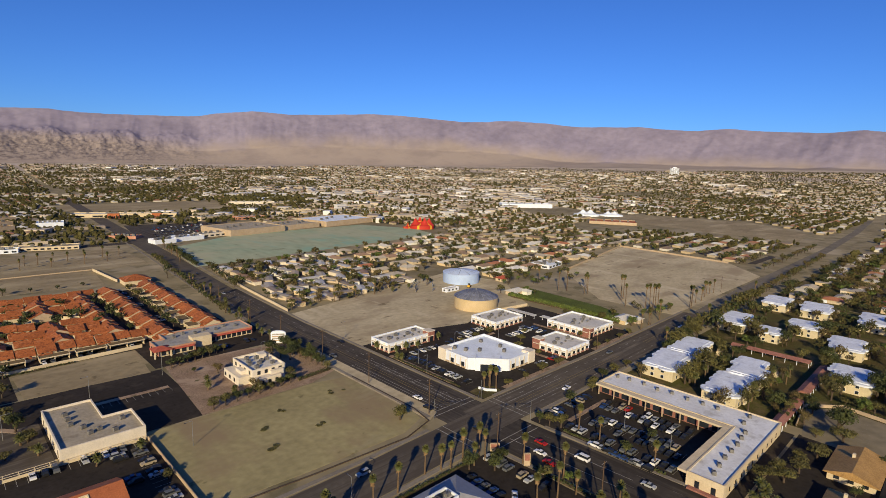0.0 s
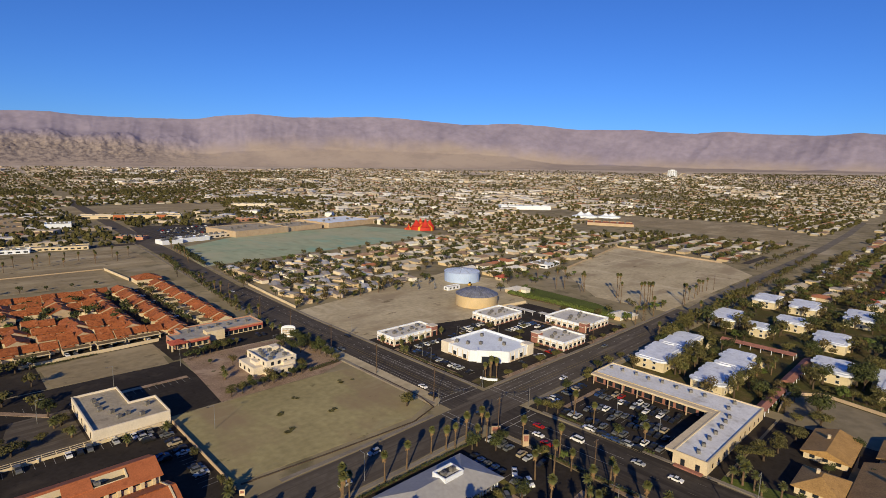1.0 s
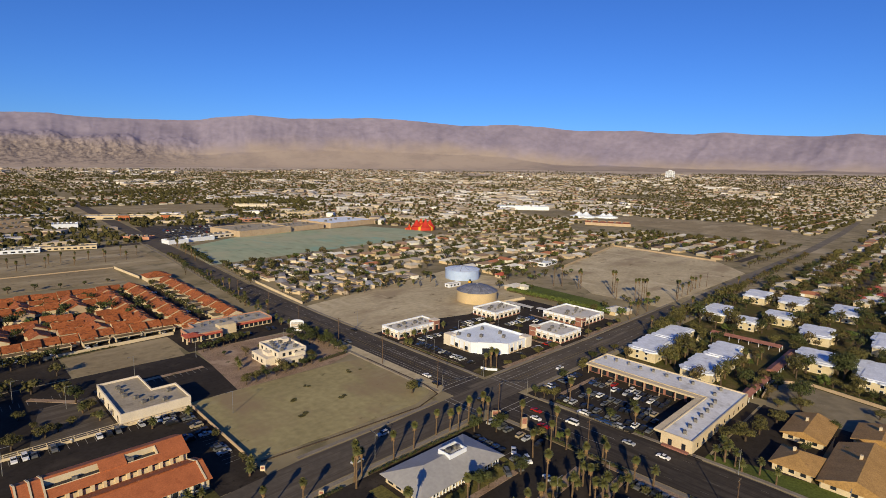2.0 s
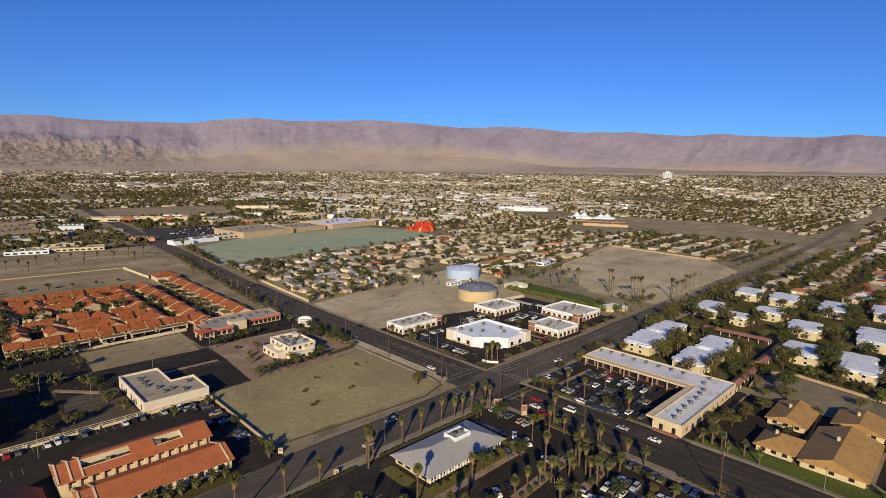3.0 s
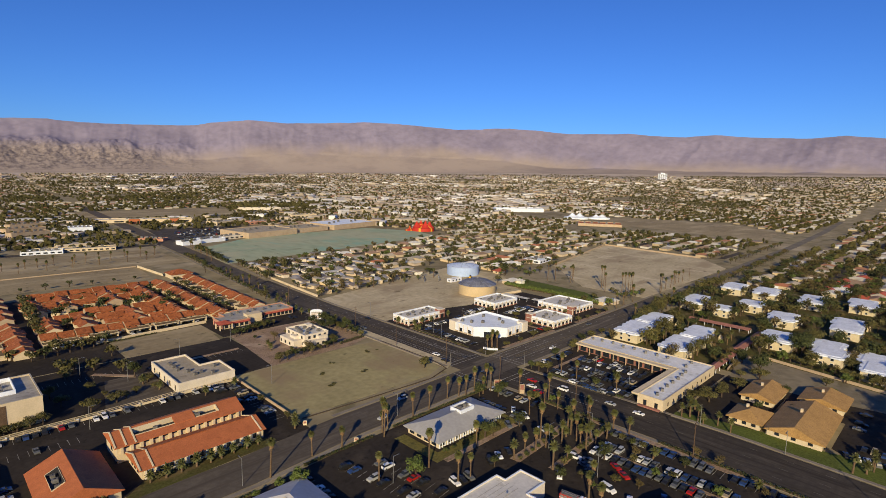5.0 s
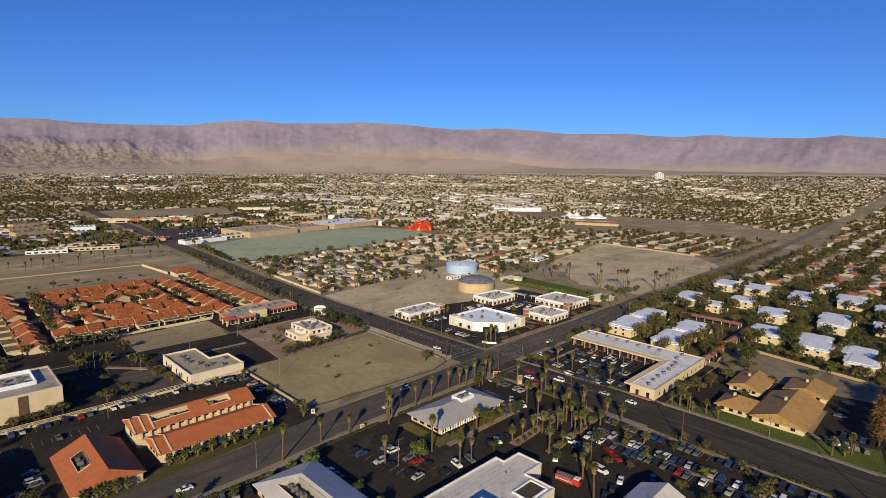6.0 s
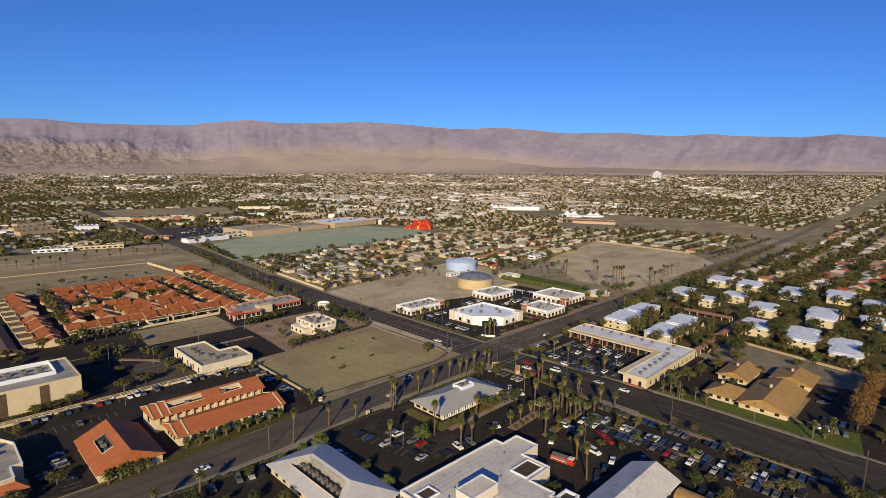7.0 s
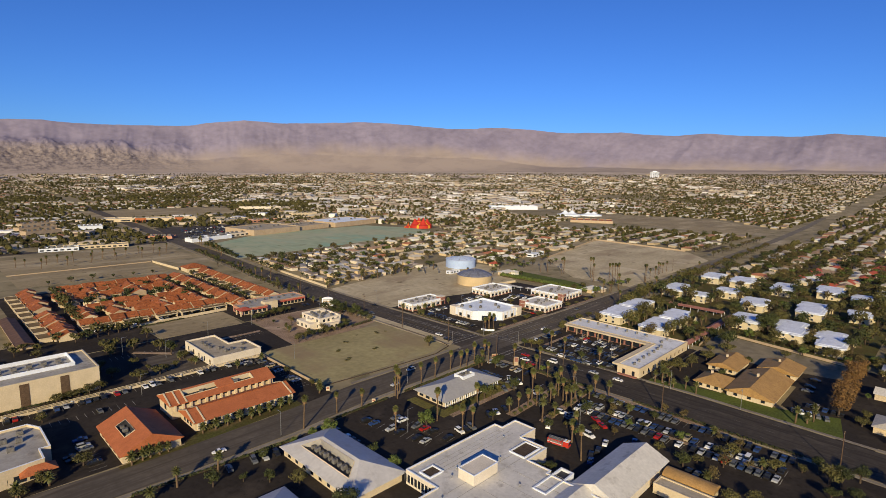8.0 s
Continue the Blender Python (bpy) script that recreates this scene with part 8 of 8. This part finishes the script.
for x, y in near[200:]:
    far_house(x, y, hrg.choice((0, math.pi / 2)) + hrg.uniform(-0.05, 0.05), hrg.uniform(5.5, 8.5), hrg.uniform(4.2, 6))
for x, y in near[300:]:
    for _ in range(hrg.choice((2, 2, 3, 3, 4))):
        far_tree(x + hrg.choice((-1, 1)) * hrg.uniform(7, 11), y + hrg.choice((-1, 1)) * hrg.uniform(6, 12), hrg.uniform(1.8, 4.6), hrg.uniform(3.5, 9))
for _ in range(9500):
    r, az = 1480 + 2450 * hrg.random() ** 1.05, hrg.uniform(2, 89)
    x, y = CX + r * math.cos(radians(az)), CY + r * math.sin(radians(az))
    dens = noise.noise(Vector((x * 0.0022, y * 0.0022, 3.0)))
    if dens < -0.32 or r > 3650 + 400 * noise.noise(Vector((az * 0.08, 0, 5))) or not free(x, y):
        continue
    if dens > 0.12 and az > 13 and hrg.random() < (0.4 if r < 2700 else 0.18):
        a, w, d, h = hrg.choice((0, 0.78, 1.57)), hrg.uniform(8, 26), hrg.uniform(6, 15), hrg.uniform(4, 8)
        z = ground_z(x, y)
        q = corners(x, y, w, d, a)
        blocks.add([(*p, z - 1) for p in q] + [(*p, z + h) for p in q], BOXF)
    else:
        far_house(x, y, hrg.choice((0, 1.57)), hrg.uniform(6, 10), hrg.uniform(4.5, 7))
for _ in range(15000):
    r, az = 1450 + 2450 * hrg.random() ** 1.0, hrg.uniform(2, 89)
    x, y = CX + r * math.cos(radians(az)), CY + r * math.sin(radians(az))
    if noise.noise(Vector((x * 0.004, y * 0.004, 8.0))) < -0.3 or not free(x, y) or r > 3750 + 250 * noise.noise(Vector((az * 0.1, 0, 2))):
        continue
    far_tree(x, y, hrg.uniform(1.6, 4.6), hrg.uniform(3.5, 9))
for _ in range(5200):         # leafy streets in the south-east
    r, az = 1250 + 2200 * hrg.random(), hrg.uniform(1, 26)
    x, y = CX + r * math.cos(radians(az)), CY + r * math.sin(radians(az))
    if free(x, y):
        far_tree(x, y, hrg.uniform(1.6, 4.0), hrg.uniform(3, 7))
for _ in range(1100):         # orchards at the far end of the plain
    r, az = hrg.uniform(3480, 3800), hrg.uniform(3, 21)
    far_tree(CX + r * math.cos(radians(az)), CY + r * math.sin(radians(az)), hrg.uniform(2.5, 5), hrg.uniform(3, 6))
for _ in range(7000):         # denser leafy streets in the north-west
    r, az = 1150 + 2200 * hrg.random(), hrg.uniform(58, 89)
    x, y = CX + r * math.cos(radians(az)), CY + r * math.sin(radians(az))
    if free(x, y) and noise.noise(Vector((x * 0.004, y * 0.004, 8.0))) > -0.35:
        far_tree(x, y, hrg.uniform(1.6, 4.2), hrg.uniform(3.5, 8))
for _ in range(420):          # a grove beyond the stores
    far_tree(480 + hrg.gauss(0, 70), 1080 + hrg.gauss(0, 70), hrg.uniform(3, 6), hrg.uniform(7, 12))
for _ in range(70):           # low blocks round the far stores
    x, y = hrg.uniform(-330, 380), hrg.uniform(560, 960)
    if abs(x - 45) < 26 or inside(x, y, OPEN[6]) or 50 < x < 400 and y < 690 or in_view(x, y) is False:
        continue
    q = corners(x, y, hrg.uniform(7, 20), hrg.uniform(5, 11), hrg.choice((0, 0.0, 0.78, -0.6)))
    h = hrg.uniform(3.5, 6)
    blocks.add([(*p, -0.5) for p in q] + [(*p, h) for p in q], BOXF)
for _ in range(3000):
    x, y = hrg.uniform(-420, 360), hrg.uniform(545, 1000)
    if abs(x - 45) > 18 and not inside(x, y, OPEN[6]) and not (40 < x < 400 and y < 690) and in_view(x, y):
        far_tree(x, y, hrg.uniform(1.5, 4.2), hrg.uniform(3, 8))
for _ in range(1500):         # streets beyond the far lots
    x, y = hrg.uniform(-420, 420), hrg.uniform(980, 1640)
    if abs(x - (64 + (y - 1000) * 0.072)) > 15 and not inside(x, y, OPEN[6]) and in_view(x, y):
        far_tree(x, y, hrg.uniform(2.0, 5.0), hrg.uniform(4, 9))
        if hrg.random() < 0.16:
            far_house(x + 9, y, hrg.choice((0, 1.57)), hrg.uniform(6, 9), hrg.uniform(4.5, 6))
for _ in range(240):          # town centre: larger pale roofs
    x, y = hrg.uniform(380, 1300), hrg.uniform(520, 1300)
    if not free(x, y):
        continue
    far_tree(x + hrg.uniform(-25, 25), y + hrg.uniform(-25, 25), hrg.uniform(2, 4), hrg.uniform(4, 7))
    q = corners(x, y, hrg.uniform(6, 19), hrg.uniform(5, 12), hrg.choice((0, 0.0, 0.78)))
    h = hrg.uniform(4.5, 9)
    blocks.add([(*p, -0.5) for p in q] + [(*p, h) for p in q], BOXF)
walls.build("far_house_walls", M_FARW, "walls of countless small houses across the plain", "houses")
roofs.build("far_house_roofs", M_FARR, "low roofs of countless small houses across the plain", "houses")
blocks.build("far_commercial_blocks", M_FARB, "pale flat-roofed commercial blocks across the plain", "buildings")
leaves.build("far_trees", M_FARL, "dark scattered trees among the houses of the plain", "trees")

# residential lanes
yy, k = -640.0, 0
rows_y = []
while yy < 1300:
    if k % 2 == 0:
        rows_y.append(yy + 16.5)
    yy += 27 if k % 2 else 33
    k += 1
for y in rows_y:
    x = -400.0
    while x < 1380:
        if all(free(x + u, y + v) and in_view(x + u, y + v) for u in (0, 20) for v in (-10, 10)):
            lanes.add([(x, y - 4, 0.03), (x + 20, y - 4, 0.03), (x + 20, y + 4, 0.03), (x, y + 4, 0.03)], [(0, 1, 2, 3)])
        x += 20
o = lanes.build("road_residential", M_ROAD, "worn asphalt residential lanes", "road")
o["kind"] = "structure"

# trees: those of the nearer streets one by one, the rest joined
trees = sorted((p for p in PLANTED if p[6] not in ("shrubs", "scrub")), key=lambda p: math.hypot(p[1] - 20, p[2] + 40))
for o, x, y, rz, s, sz, g in trees[:285] + [p for p in PLANTED if p[6] in ("shrubs", "scrub")]:
    if g == "scrub":
        sz = 0.22 * s
    c = copy_thing(o, pose(x, y, ground_z(x, y), 0, 0, rz))
    c.scale = (s, s, sz)
    tagged(c, group=g)


def join_copies(name, items, material, label, category):
    """One mesh out of many copies of part meshes: items are (mesh, pose)."""
    cos, idx, tot, base = [], [], [], 0
    cache = {}
    for me, m in items:
        if me.name not in cache:
            co, li, lt = np.empty(len(me.vertices) * 3), np.empty(len(me.loops), int), np.empty(len(me.polygons), int)
            me.vertices.foreach_get("co", co), me.loops.foreach_get("vertex_index", li), me.polygons.foreach_get("loop_total", lt)
            cache[me.name] = (co.reshape(-1, 3), li, lt)
        co, li, lt = cache[me.name]
        a = np.array(m)
        cos.append(co @ a[:3, :3].T + a[:3, 3]), idx.append(li + base), tot.append(lt)
        base += len(co)
    cos, idx, tot = np.concatenate(cos), np.concatenate(idx), np.concatenate(tot)
    me = bpy.data.meshes.new(name)
    me.vertices.add(len(cos)), me.loops.add(len(idx)), me.polygons.add(len(tot))
    me.vertices.foreach_set("co", cos.ravel())
    me.loops.foreach_set("vertex_index", idx.astype(np.int32))
    me.polygons.foreach_set("loop_start", (np.cumsum(tot) - tot).astype(np.int32))
    me.polygons.foreach_set("loop_total", tot.astype(np.int32))
    me.update(calc_edges=True)
    me.materials.append(material)
    return tagged(new(name, me), label, category, kind="stuff")


belts = {}
for o, x, y, rz, s, sz, g in trees[285:]:
    m = pose(x, y, ground_z(x, y), 0, 0, rz) @ Matrix.Diagonal((s, s, sz, 1))
    if math.hypot(x + 180, y + 170) > 280:
        o = LITE.get(o, o)
    for ch in o.children:
        belts.setdefault(ch.data.materials[0].name, (ch.data.materials[0], []))[1].append((ch.data, m))
for material, items in belts.values():
    join_copies("tree_belt", items, material, "dusty trees standing among the farther houses", "trees")
cars_far = {}
for j in range(7):
    for i in range(34):
        if crg.random() < 0.6:
            o = crg.choices(CARS, WEIGHT)[0]
            for ch in o.children:
                if ch.name.split(".")[0] != "wheel":
                    cars_far.setdefault(ch.data.materials[0].name, (ch.data.materials[0], []))[1].append((ch.data, pose(58 + i * 2.9 + j * 4, 564 + j * 17 + i * 0.4, 0, 0, 0, 95)))
for material, items in cars_far.values():
    join_copies("far_parked_cars", items, material, "cars parked before the far stores", "cars")

# templates are not part of the place
for o in TREES + list(LITE.values()) + BUSHES + [ORANGE, CYPRESS] + PALMS + CARS + CARS_FAR + HOUSES:
    for c in list(o.children_recursive) + [o]:
        bpy.data.objects.remove(c)
